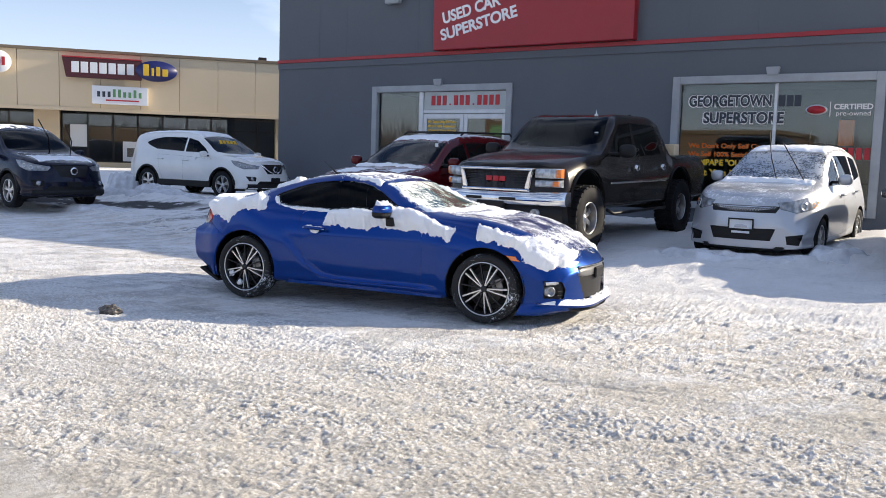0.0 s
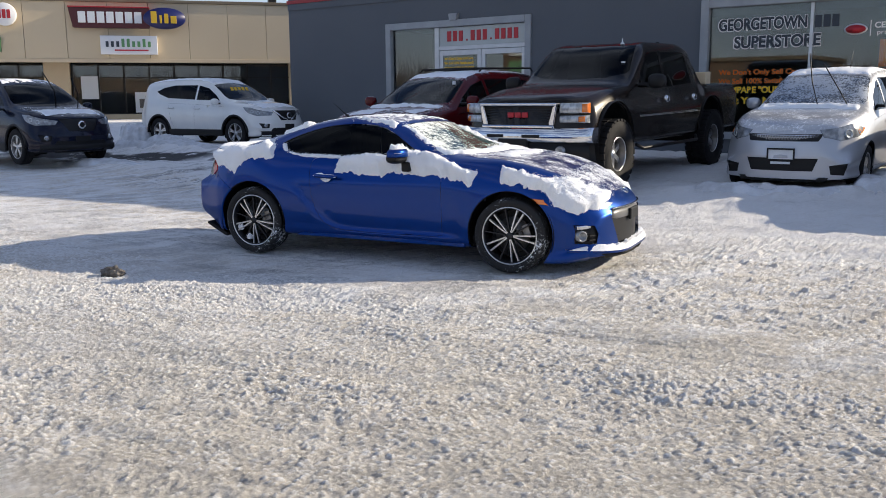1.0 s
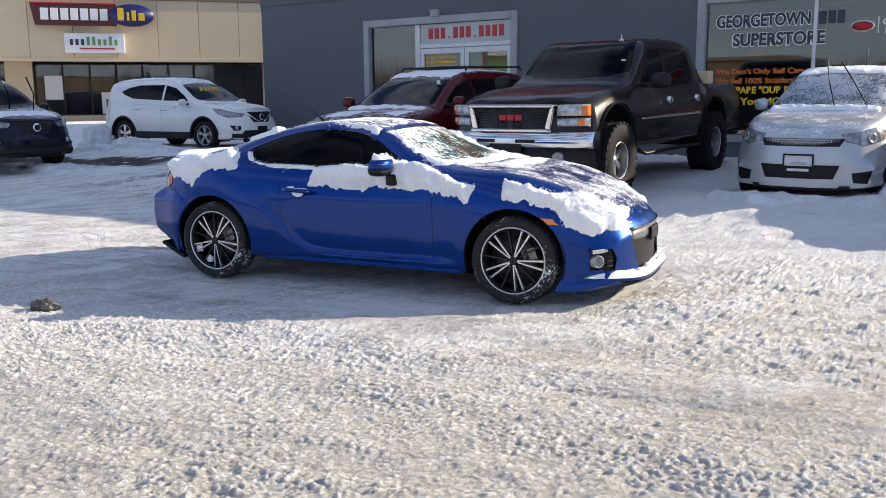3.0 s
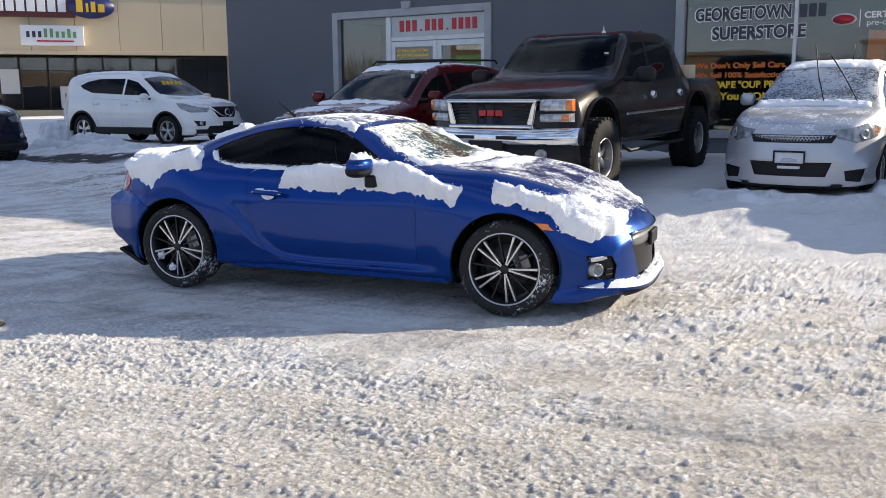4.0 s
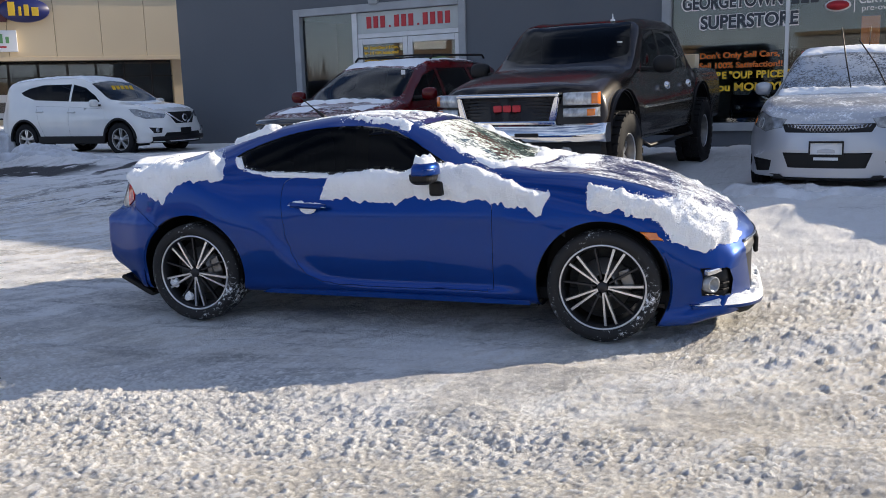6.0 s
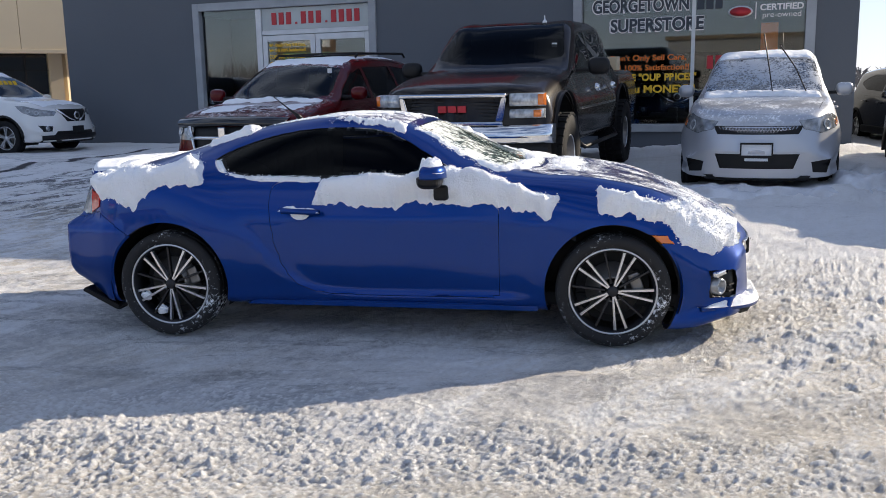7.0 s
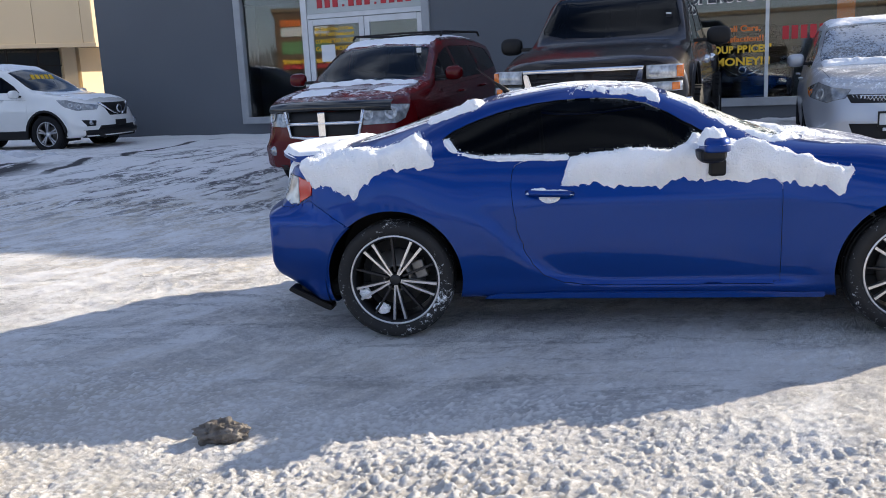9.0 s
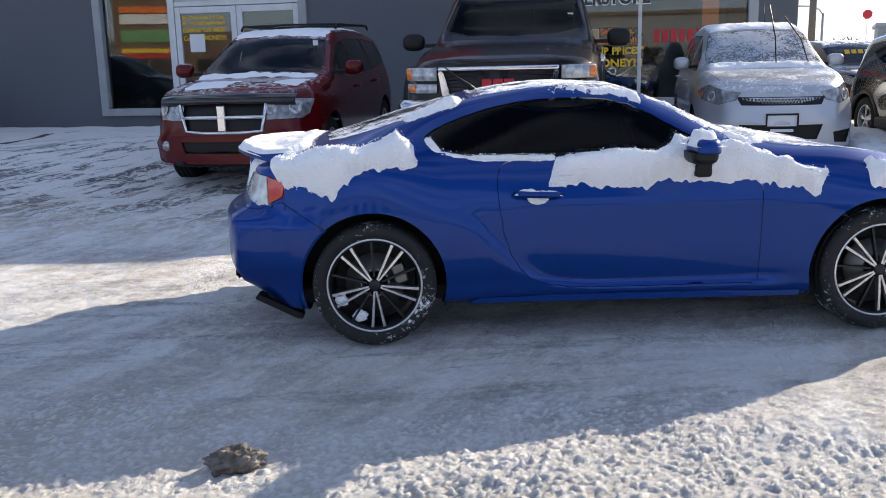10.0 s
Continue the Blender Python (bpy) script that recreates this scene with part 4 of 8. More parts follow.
    Z = Z + bank(X, Y, -2.9, 12.05, 1.4, 0.35, 0.11) * (1 + 0.6 * fbm(X * 4, Y * 4, 3)) + bank(X, Y, -1.7, 13.2, 0.5, 0.8, 0.14) * (1 + 0.6 * fbm(X * 4, Y * 4, 3)) + bank(X, Y, -0.2, 12.6, 1.2, 0.5, 0.08) * (1 + 0.3 * fbm(X * 3, Y * 3, 2))
    Z = Z + bank(X, Y, -12, 17.8, 6, 0.5, 0.05) * (1 + 0.5 * fbm(X * 2, Y * 2, 2))
    Z = Z + bank(X, Y, -16.8, 13.35, 2.8, 0.35, 0.14) * (1 + 0.6 * fbm(X * 2.5, Y * 2.5, 3)) + bank(X, Y, -15.4, 10.9, 1.6, 0.3, 0.08) * (1 + 0.6 * fbm(X * 3, Y * 3, 3))
    Z = Z + bank(X, Y, -20.6, 15.2, 0.5, 0.5, 0.50) * (1 + 0.5 * fbm(X * 4, Y * 4, 3))
    me = grid_mesh(np.stack([X, Y, Z], -1))
    me.name = "ground"
    me.attributes.new("crumb_height", "FLOAT", "POINT").data.foreach_set("value", crumb_height.ravel().astype(np.float32))
    ob = new("ground", me)
    return tagged(ob, "trampled dirty snow over a parking lot with wheel tracks", "snowy ground", kind="structure")


def ground_material():
    m = material("trampled_snow", (0.8, 0.8, 0.8), 0.85, spec=0.25)
    n, l = m.node_tree.nodes, m.node_tree.links
    b = n["Principled BSDF"]
    tc = n.new("ShaderNodeTexCoord")
    rot = n.new("ShaderNodeMapping")
    rot.vector_type = "TEXTURE"                              # drawn out along the lane
    rot.inputs["Rotation"].default_value = (0, 0, radians(14))
    rot.inputs["Scale"].default_value = (4.5, 0.62, 1)
    rut = n.new("ShaderNodeMapping")
    rut.vector_type = "TEXTURE"                              # drawn out towards the parked row
    rut.inputs["Rotation"].default_value = (0, 0, radians(66))
    rut.inputs["Scale"].default_value = (2.0, 0.75, 1)
    def noise_node(vec, scale, detail, rough=0.6):
        t = n.new("ShaderNodeTexNoise")
        t.inputs["Scale"].default_value, t.inputs["Detail"].default_value, t.inputs["Roughness"].default_value = scale, detail, rough
        l.new(vec, t.inputs["Vector"])
        return t.outputs["Fac"]
    def rng(v, a, b2, lo=0.0, hi=1.0):
        r = n.new("ShaderNodeMapRange")
        r.inputs["From Min"].default_value, r.inputs["From Max"].default_value = a, b2
        r.inputs["To Min"].default_value, r.inputs["To Max"].default_value = lo, hi
        l.new(v, r.inputs["Value"])
        return r.outputs["Result"]
    def mixc(f, a, b2):
        x = n.new("ShaderNodeMix")
        x.data_type = "RGBA"
        l.new(f, x.inputs["Factor"])
        for sock, v in (("A", a), ("B", b2)):
            if isinstance(v, tuple):
                x.inputs[sock].default_value = (*v, 1)
            else:
                l.new(v, x.inputs[sock])
        return x.outputs["Result"]
    def mul(a, b2):
        x = n.new("ShaderNodeMath")
        x.operation = "MULTIPLY"
        l.new(a, x.inputs[0])
        l.new(b2, x.inputs[1])
        return x.outputs["Value"]
    o = tc.outputs["Object"]
    l.new(o, rot.inputs["Vector"])
    l.new(o, rut.inputs["Vector"])
    r = rot.outputs["Vector"]
    white, grey, brown, dark = (0.94, 0.94, 0.945), (0.74, 0.735, 0.73), (0.54, 0.495, 0.435), (0.15, 0.145, 0.145)
    sep = n.new("ShaderNodeSeparateXYZ")
    l.new(o, sep.inputs["Vector"])
    ahead = n.new("ShaderNodeMath")                          # bends the lane mask round the coupe's shadow into sunlit ground
    ahead.operation = "ADD"
    ahead.inputs[1].default_value = 3.0
    l.new(sep.outputs["X"], ahead.inputs[0])
    swing = n.new("ShaderNodeMath")
    swing.operation = "MAXIMUM"
    swing.inputs[1].default_value = 0.0
    l.new(ahead.outputs["Value"], swing.inputs[0])
    across = n.new("ShaderNodeMath")
    across.operation = "MULTIPLY_ADD"
    across.inputs[1].default_value = -0.95
    l.new(swing.outputs["Value"], across.inputs[0])
    l.new(sep.outputs["Y"], across.inputs[2])
    lit_lane = rng(across.outputs["Value"], 4.2, 5.5, 0.8, 0.20)      # dirtier driving lane, its browns held to sunlit ground so shaded snow stays whiter
    wander = n.new("ShaderNodeMath")
    wander.operation = "ADD"
    l.new(across.outputs["Value"], wander.inputs[0])
    l.new(rng(noise_node(r, 0.7, 4), 0.3, 0.7, -0.9, 0.9), wander.inputs[1])
    warm_grit = mul(rng(wander.outputs["Value"], 4.2, 5.8, 0.95, 0.05), rng(noise_node(o, 16.0, 6, 0.75), 0.34, 0.52, 0.25, 0.85))
    white = mixc(warm_grit, white, (0.86, 0.81, 0.74))              # grit along the lane, with sunlight's warm tone put into its colour
    base = mixc(mul(rng(noise_node(o, 7.0, 7, 0.75), 0.42, 0.56, 0, 0.6), lit_lane), white, grey)
    base = mixc(mul(rng(noise_node(r, 1.3, 6, 0.7), 0.45, 0.57, 0, 0.65), lit_lane), base, grey)
    base = mixc(mul(rng(noise_node(r, 2.6, 7, 0.75), 0.54, 0.66), lit_lane), base, brown)
    base = mixc(mul(rng(noise_node(o, 38.0, 4, 0.7), 0.56, 0.70, 0, 0.55), lit_lane), base, brown)
    base = mixc(mul(rng(noise_node(r, 1.9, 6, 0.7), 0.58, 0.68, 0, 0.5), rng(noise_node(o, 25, 4), 0.4, 0.6)), base, dark)
    base = mixc(mul(rng(noise_node(o, 85.0, 4, 0.7), 0.53, 0.62, 0, 0.75), lit_lane), base, brown)
    # darker scraped streaks across the middle of the lot
    mid = mul(rng(sep.outputs["Y"], 8.6, 10.2), rng(sep.outputs["Y"], 14.5, 16.5, 1.0, 0.0))
    streak = mul(mul(rng(noise_node(rut.outputs["Vector"], 1.9, 8, 0.72), 0.50, 0.55, 0, 1.0), rng(noise_node(o, 9, 6, 0.75), 0.42, 0.50, 0.15, 1.0)), mul(mid, mul(rng(sep.outputs["X"], -6.8, -5.4, 1.0, 0.04), rng(sep.outputs["X"], -14.2, -12.8, 0.25, 1.0))))
    base = mixc(mul(mid, rng(noise_node(rut.outputs["Vector"], 1.9, 8, 0.72), 0.42, 0.49, 0.7, 0.0)), base, (0.92, 0.92, 0.93))
    base = mixc(streak, base, (0.13, 0.13, 0.145))
    # dirt ground into the lane under and beside the coupe
    lane = mul(rng(sep.outputs["Y"], 5.0, 5.7), rng(sep.outputs["Y"], 8.0, 8.8, 1.0, 0.0))
    grime = mul(mul(rng(noise_node(o, 3.6, 7, 0.75), 0.50, 0.57, 0.05, 0.40), rng(noise_node(o, 24, 6, 0.78), 0.42, 0.56, 0.25, 1.0)), lane)
    base = mixc(grime, base, (0.24, 0.235, 0.235))
    fleck = mul(mul(rng(noise_node(o, 13.0, 7, 0.8), 0.53, 0.60, 0.0, 0.6), rng(noise_node(o, 1.6, 4), 0.40, 0.58, 0.25, 1.0)), lane)
    base = mixc(fleck, base, (0.30, 0.295, 0.29))
    # bands of wear along the driving lane, their beige also carrying sunlight
    warm_wear = mul(rng(noise_node(r, 1.05, 5, 0.6), 0.44, 0.60, 0, 0.8), rng(wander.outputs["Value"], 4.6, 6.8, 1.0, 0.1))
    base = mixc(warm_wear, base, (0.79, 0.745, 0.68))
    # clean packed snow shows through in drawn-out patches
    clean = mul(rng(noise_node(o, 1.5, 6, 0.70), 0.47, 0.56, 0, 0.9), rng(noise_node(o, 11.0, 6, 0.75), 0.40, 0.52, 0.10, 1.0))
    base = mixc(mul(clean, rng(sep.outputs["Y"], 8.2, 9.4, 1.0, 0.0)), base, (0.92, 0.905, 0.885))
    # grit where cars turn before the parked row, warm sunlight put into its colour
    sunlit_grit = mul(mul(rng(sep.outputs["X"], -4.2, -2.6), rng(sep.outputs["Y"], 9.6, 7.6)), rng(noise_node(o, 5.0, 6, 0.72), 0.36, 0.56, 0.15, 0.75))
    base = mixc(sunlit_grit, base, (0.82, 0.76, 0.66))
    clods = mul(mul(rng(sep.outputs["X"], -4.2, -2.6), rng(sep.outputs["Y"], 10.0, 8.6)), mul(rng(noise_node(rut.outputs["Vector"], 4.2, 8, 0.8), 0.50, 0.58, 0.0, 0.75), rng(noise_node(o, 32.0, 5, 0.8), 0.42, 0.56, 0.2, 1.0)))
    base = mixc(clods, base, (0.46, 0.415, 0.355))
    # the same grit along the lit strip towards the shops
    gritty = mul(mul(rng(sep.outputs["X"], -6.0, -7.6), mul(rng(sep.outputs["Y"], 6.6, 7.4), rng(sep.outputs["Y"], 11.6, 10.2))), mul(rng(noise_node(rut.outputs["Vector"], 2.8, 8, 0.8), 0.46, 0.56, 0.0, 0.75), rng(noise_node(o, 14.0, 6, 0.8), 0.42, 0.56, 0.2, 1.0)))
    base = mixc(gritty, base, (0.62, 0.55, 0.44))
    # packed crust rubbed grey in drawn-out blotches, tinted with the shade's blue, cleaner between
    crust = mul(mul(rng(noise_node(rut.outputs["Vector"], 1.7, 9, 0.76), 0.50, 0.57, 0.0, 0.50), rng(noise_node(o, 18.0, 6, 0.8), 0.40, 0.55, 0.3, 1.0)), mul(rng(sep.outputs["Y"], 4.6, 5.4), rng(sep.outputs["Y"], 8.6, 9.4, 1.0, 0.0)))
    base = mixc(mul(crust, rng(sep.outputs["X"], -2.0, -3.2)), base, (0.37, 0.38, 0.41))
    pale = mul(rng(noise_node(rut.outputs["Vector"], 1.7, 9, 0.76), 0.42, 0.50, 0.9, 0.0), mul(rng(sep.outputs["Y"], 4.6, 5.4), rng(sep.outputs["Y"], 8.6, 9.4, 1.0, 0.0)))
    base = mixc(pale, base, (0.95, 0.955, 0.965))
    # scuffs rubbed down towards the asphalt
    scuff = mul(mul(rng(noise_node(r, 3.4, 7, 0.72), 0.54, 0.62, 0, 0.50), rng(noise_node(o, 26, 5, 0.75), 0.40, 0.56, 0.25, 1.0)), lane)
    base = mixc(scuff, base, (0.16, 0.165, 0.178))
    # grit lies between the loose crumbs
    base = mixc(mul(rng(noise_node(o, 31.0, 6, 0.72), 0.52, 0.62, 0.0, 0.75), mul(lit_lane, rng(noise_node(o, 4.0, 4), 0.35, 0.55, 0.25, 1.0))), base, brown)
    # crumb height drives the colour: shade painted into pits, cleaner white on crumb tops
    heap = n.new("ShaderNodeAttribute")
    heap.attribute_name = "crumb_height"
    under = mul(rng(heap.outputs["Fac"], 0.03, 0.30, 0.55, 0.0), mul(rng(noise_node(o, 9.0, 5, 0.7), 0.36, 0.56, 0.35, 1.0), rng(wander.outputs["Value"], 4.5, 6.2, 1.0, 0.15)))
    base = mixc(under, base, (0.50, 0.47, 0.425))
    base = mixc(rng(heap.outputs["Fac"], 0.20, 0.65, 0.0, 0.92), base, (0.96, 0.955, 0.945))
    # a strip of bare wet asphalt by the kerb of the shop row
    band = n.new("ShaderNodeMath")
    band.operation = "SUBTRACT"
    l.new(sep.outputs["Y"], band.inputs[0])
    l.new(rng(sep.outputs["X"], -18.0, -14.2, 12.05, 12.6), band.inputs[1])
    wave = n.new("ShaderNodeMath")
    wave.operation = "ADD"
    l.new(band.outputs["Value"], wave.inputs[0])
    l.new(rng(noise_node(o, 1.1, 4), 0.3, 0.7, -0.35, 0.35), wave.inputs[1])
    dist = n.new("ShaderNodeMath")
    dist.operation = "ABSOLUTE"
    l.new(wave.outputs["Value"], dist.inputs[0])
    strip = mul(mul(rng(dist.outputs["Value"], 0.42, 0.60, 1.0, 0.0), mul(rng(sep.outputs["X"], -14.2, -15.0), rng(sep.outputs["X"], -24.0, -22.0))), rng(noise_node(o, 3.0, 5), 0.30, 0.40))
    base = mixc(strip, base, (0.07, 0.07, 0.075))
    aside = n.new("ShaderNodeMath")
    aside.operation = "SUBTRACT"
    l.new(sep.outputs["X"], aside.inputs[0])
    l.new(rng(sep.outputs["Y"], 12.3, 16.8, -14.08, -14.54), aside.inputs[1])
    bend = n.new("ShaderNodeMath")
    bend.operation = "ADD"
    l.new(aside.outputs["Value"], bend.inputs[0])
    l.new(rng(noise_node(o, 2.2, 5), 0.3, 0.7, -0.09, 0.09), bend.inputs[1])
    off = n.new("ShaderNodeMath")
    off.operation = "ABSOLUTE"
    l.new(bend.outputs["Value"], off.inputs[0])
    groove = mul(rng(off.outputs["Value"], 0.05, 0.11, 1.0, 0.0), mul(rng(sep.outputs["Y"], 12.0, 12.4), rng(sep.outputs["Y"], 16.9, 17.5, 1.0, 0.0)))
    base = mixc(groove, base, (0.07, 0.07, 0.075))
    l.new(base, b.inputs["Base Color"])
    k = n.new("ShaderNodeBump")
    k.inputs["Strength"].default_value, k.inputs["Distance"].default_value = 0.95, 0.024
    sumh = n.new("ShaderNodeMath")
    sumh.operation = "MULTIPLY_ADD"
    sumh.inputs[1].default_value = 0.8
    l.new(noise_node(o, 100, 6, 0.85), sumh.inputs[0])
    l.new(noise_node(o, 26, 5, 0.7), sumh.inputs[2])
    l.new(sumh.outputs["Value"], k.inputs["Height"])
    l.new(k.outputs["Normal"], b.inputs["Normal"])
    return m


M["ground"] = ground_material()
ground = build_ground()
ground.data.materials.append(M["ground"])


def ground_at(x, y):
    return float(ground_base(np.array([x]), np.array([y]))[0])


def snow_bank(x, y, rx, ry, h, turn, label, seed):
    """A lumpy heap or ridge of shovelled snow lying on the lot."""
    u, v = np.meshgrid(np.linspace(-1, 1, 56), np.linspace(-1, 1, 56), indexing="ij")
    X, Y = u * rx, v * ry
    edge = 1 - (u ** 2 + v ** 2) - 0.35 * fbm(X * 2.2 + seed, Y * 2.2, 3)
    Z = h * smooth01(edge / 0.9) * (1 + 0.35 * fbm(X * 3.1 + seed, Y * 3.1 + 2, 3)) + 0.10 * h * fbm(X * 11, Y * 11 + seed, 3) - 0.05 * (edge < 0)
    me = grid_mesh(np.stack([X, Y, Z - 0.03], -1))
    me.name = "snow_bank"
    me.materials.append(M["old_snow"])
    ob = new("snow_bank", me)
    ob.matrix_world = pose(x, y, ground_at(x, y), 0, 0, turn)
    tagged(ob, label, "snow", kind="stuff")


snow_bank(-20.45, 14.95, 0.62, 0.5, 0.42, 20, "heap of old snow beside the white crossover", 1.0)
snow_bank(-17.2, 13.55, 2.6, 0.45, 0.20, 8, "low ridge of ploughed snow before the white crossover", 2.0)
snow_bank(-15.9, 11.1, 1.5, 0.35, 0.13, 10, "low ridge of ploughed snow by the dark family car", 3.0)
snow_bank(-18.3, 14.6, 1.2, 0.35, 0.22, 5, "old snow heaped under the white crossover", 4.0)
snow_bank(-1.70, 13.0, 0.5, 0.85, 0.18, 0, "snow heaped beside the silver hatchback", 5.0)
snow_bank(-2.7, 12.05, 1.35, 0.35, 0.15, -3, "low ridge of snow before the silver hatchback", 6.0)


# ---- the grey dealership ----
WY = 18.22                         # front face of the grey wall
WX0, WX1, ROOF = -17.95, -1.58, 6.0


def solid(name, lo, hi, mat, parent=None, bevel=0.0, label=""):
    return link(name, box(lo, hi, bevel), mat, parent, label)


def words(text, size, mat, m, name, parent=None, label="", bold=0.0, extrude=0.004, width=None, align="LEFT"):
    """Raised lettering, every character an object of its own."""
    cu = bpy.data.curves.new(name, "FONT")
    cu.body, cu.size, cu.extrude, cu.offset, cu.align_x = text, size, extrude, bold, align
    ob = bpy.data.objects.new(name, cu)
    scene.collection.objects.link(ob)
    dg = bpy.context.evaluated_depsgraph_get()
    me = bpy.data.meshes.new_from_object(ob.evaluated_get(dg))
    bpy.data.objects.remove(ob)
    bm = bmesh.new()
    bm.from_mesh(me)
    bpy.data.meshes.remove(me)
    if width:
        xs = [v.co.x for v in bm.verts]
        bm.transform(Matrix.Diagonal((width / (max(xs) - min(xs)), 1, 1, 1)))
    seen, islands = set(), []
    bm.faces.ensure_lookup_table()
    for f in bm.faces:
        if f in seen:
            continue
        stack, isle = [f], []
        seen.add(f)
        while stack:
            g = stack.pop()
            isle.append(g)
            for e in g.edges:
                for h in e.link_faces:
                    if h not in seen:
                        seen.add(h)
                        stack.append(h)
        xs = [v.co.x for g in isle for v in g.verts]
        islands.append([min(xs), max(xs), isle])
    islands.sort(key=lambda t: t[0])
    glyphs = []
    for x0, x1, isle in islands:
        if glyphs and min(x1, glyphs[-1][1]) - x0 > 0.45 * min(x1 - x0, glyphs[-1][1] - glyphs[-1][0]):
            glyphs[-1][1] = max(glyphs[-1][1], x1)
            glyphs[-1][2].extend(isle)
        else:
            glyphs.append([x0, x1, list(isle)])
    for x0, x1, isle in glyphs:
        one = take(bm, isle, keep=True)
        for f in one.faces:
            f.smooth = False
        o = link(name, one, mat, parent, label)
        o.matrix_world = m
    bm.free()


FACE = lambda x, z, y: pose(x, y, z, 90, 0, 0)               # lettering that looks towards -y


def dealership():
    wall = thing("wall_north", "grey stucco dealership front with a red band", "wall", kind="structure")
    T = WY + 0.3
    F1 = (-14.44, -10.17, 0.56, 3.28)      # entrance opening: x0, x1, z0, z1
    F2 = (-6.26, -2.22, 0.60, 3.30)        # show window opening
    bm = bmesh.new()
    for x0, x1, z0, z1 in [(WX0, F1[0], -0.4, 3.80), (F1[0], F1[1], F1[3], 3.80), (F1[0], -12.85, -0.4, F1[2]), (F1[1], F2[0], -0.4, 3.80),
                           (F2[0], F2[1], F2[3], 3.80), (F2[0], F2[1], -0.4, F2[2]), (F2[1], WX1, -0.4, 3.80), (WX0, WX1, 3.80, ROOF)]:
        add_box(bm, (x0, WY, z0), (x1, T, z1))
    link("wall_face", bm, "wall", wall)
    bm = bmesh.new()
    add_box(bm, (WX0, WY - 0.03, 3.83), (WX1, WY - 0.002, 3.99))
    link("ledge", bm, "wall", wall)
    solid("red_band", (WX0 - 0.02, WY - 0.05, 3.995), (WX1 + 0.02, WY - 0.003, 4.085), "red_band", wall, 0.006, "red painted metal band")
    solid("coping", (WX0 - 0.04, WY - 0.05, ROOF), (WX1 + 0.04, T + 0.05, ROOF + 0.08), "wall_trim", wall, 0.01)
    for gx in (-16.4, -15.4, -13.0, -6.0, -4.6):
        solid("panel_joint", (gx - 0.008, WY - 0.004, 4.1), (gx + 0.008, WY + 0.001, ROOF), "wall", wall)
    # unseen block added past the corner; it fills a gap in the wall's shadow
    solid("roof_overhang", (WX1 + 0.001, WY, 4.6), (WX1 + 2.5, WY + 3.0, ROOF), "wall", wall, 0.0, "unseen grey block added past the corner to cast shadow")
    side = link("wall_west", join(box((WX0, T + 0.001, -0.4), (WX0 + 0.3, WY + 16, ROOF)), box((WX1 - 0.3, T + 0.001, -0.4), (WX1, WY + 16, ROOF)), box((WX0, WY + 16, -0.4), (WX1, WY + 16.3, ROOF))), "wall")
    tagged(side, "grey stucco side and back walls of the dealership", "wall", kind="structure")
    roof = link("roof", box((WX0, T, ROOF - 0.3), (WX1, WY + 16, ROOF - 0.1)), "concrete")
    tagged(roof, "flat roof of the dealership", "roof", kind="structure")
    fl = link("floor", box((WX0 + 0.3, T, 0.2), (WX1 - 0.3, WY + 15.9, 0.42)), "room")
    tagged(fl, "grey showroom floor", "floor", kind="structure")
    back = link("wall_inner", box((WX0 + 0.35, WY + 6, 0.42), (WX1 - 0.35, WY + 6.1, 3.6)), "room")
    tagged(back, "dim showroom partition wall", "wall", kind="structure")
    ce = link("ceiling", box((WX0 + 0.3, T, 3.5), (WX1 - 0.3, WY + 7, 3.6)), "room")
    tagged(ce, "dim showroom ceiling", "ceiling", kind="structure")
    for (x0, x1, z0, z1), nm in ((F1, "door_frame"), (F2, "window_frame")):
        w = 0.16
        t = thing(nm, "pale moulded frame round the shop opening with a keystone", "frame", kind="structure")
        zb = z0
        part("jamb", box((x0, WY - 0.05, zb), (x0 + w, WY + 0.1, z1), 0.012), "wall_trim", t)
        part("jamb", box((x1 - w, WY - 0.05, zb if nm == "window_frame" else 0.35), (x1, WY + 0.1, z1), 0.012), "wall_trim", t)
        part("head", box((x0 + w + 0.001, WY - 0.05, z1 - w), (x1 - w - 0.001, WY + 0.1, z1), 0.012), "wall_trim", t)
        xr = x1 - w if nm == "window_frame" else -12.95
        part("sill", box((x0 + w + 0.001, WY - 0.07, zb), (xr - 0.001, WY + 0.1, zb + 0.14), 0.012), "wall_trim", t)
        xm = (x0 + x1) / 2
        part("keystone", prism([(xm - 0.10, z1 - 0.02), (xm + 0.10, z1 - 0.02), (xm + 0.13, z1 + 0.14), (xm - 0.13, z1 + 0.14)], 0.14, "y", WY - 0.10, 0.01), "wall_trim", t)
    # entrance: side light, transom with the phone board, two glazed leaves
    win = thing("window_1", "tall fixed shop window beside the entrance doors", "window", kind="structure")
    part("pane", box((-14.26, WY + 0.06, 0.71), (-12.93, WY + 0.07, 3.11)), "shopglass", win).visible_shadow = False
    part("mullion", box((-12.93, WY + 0.02, 0.4), (-12.80, WY + 0.1, 3.11), 0.006), "white_frame", win)
    board = thing("transom_panel", "clear transom over the doors with red vinyl digits", "sign")
    part("panel", box((-12.79, WY + 0.05, 2.68), (-10.34, WY + 0.07, 3.11)), "transom", board)
    part("rail", box((-12.79, WY + 0.02, 2.58), (-10.34, WY + 0.1, 2.675), 0.006), "white_frame", board)
    for k in range(12):
        x = -12.58 + 0.172 * k
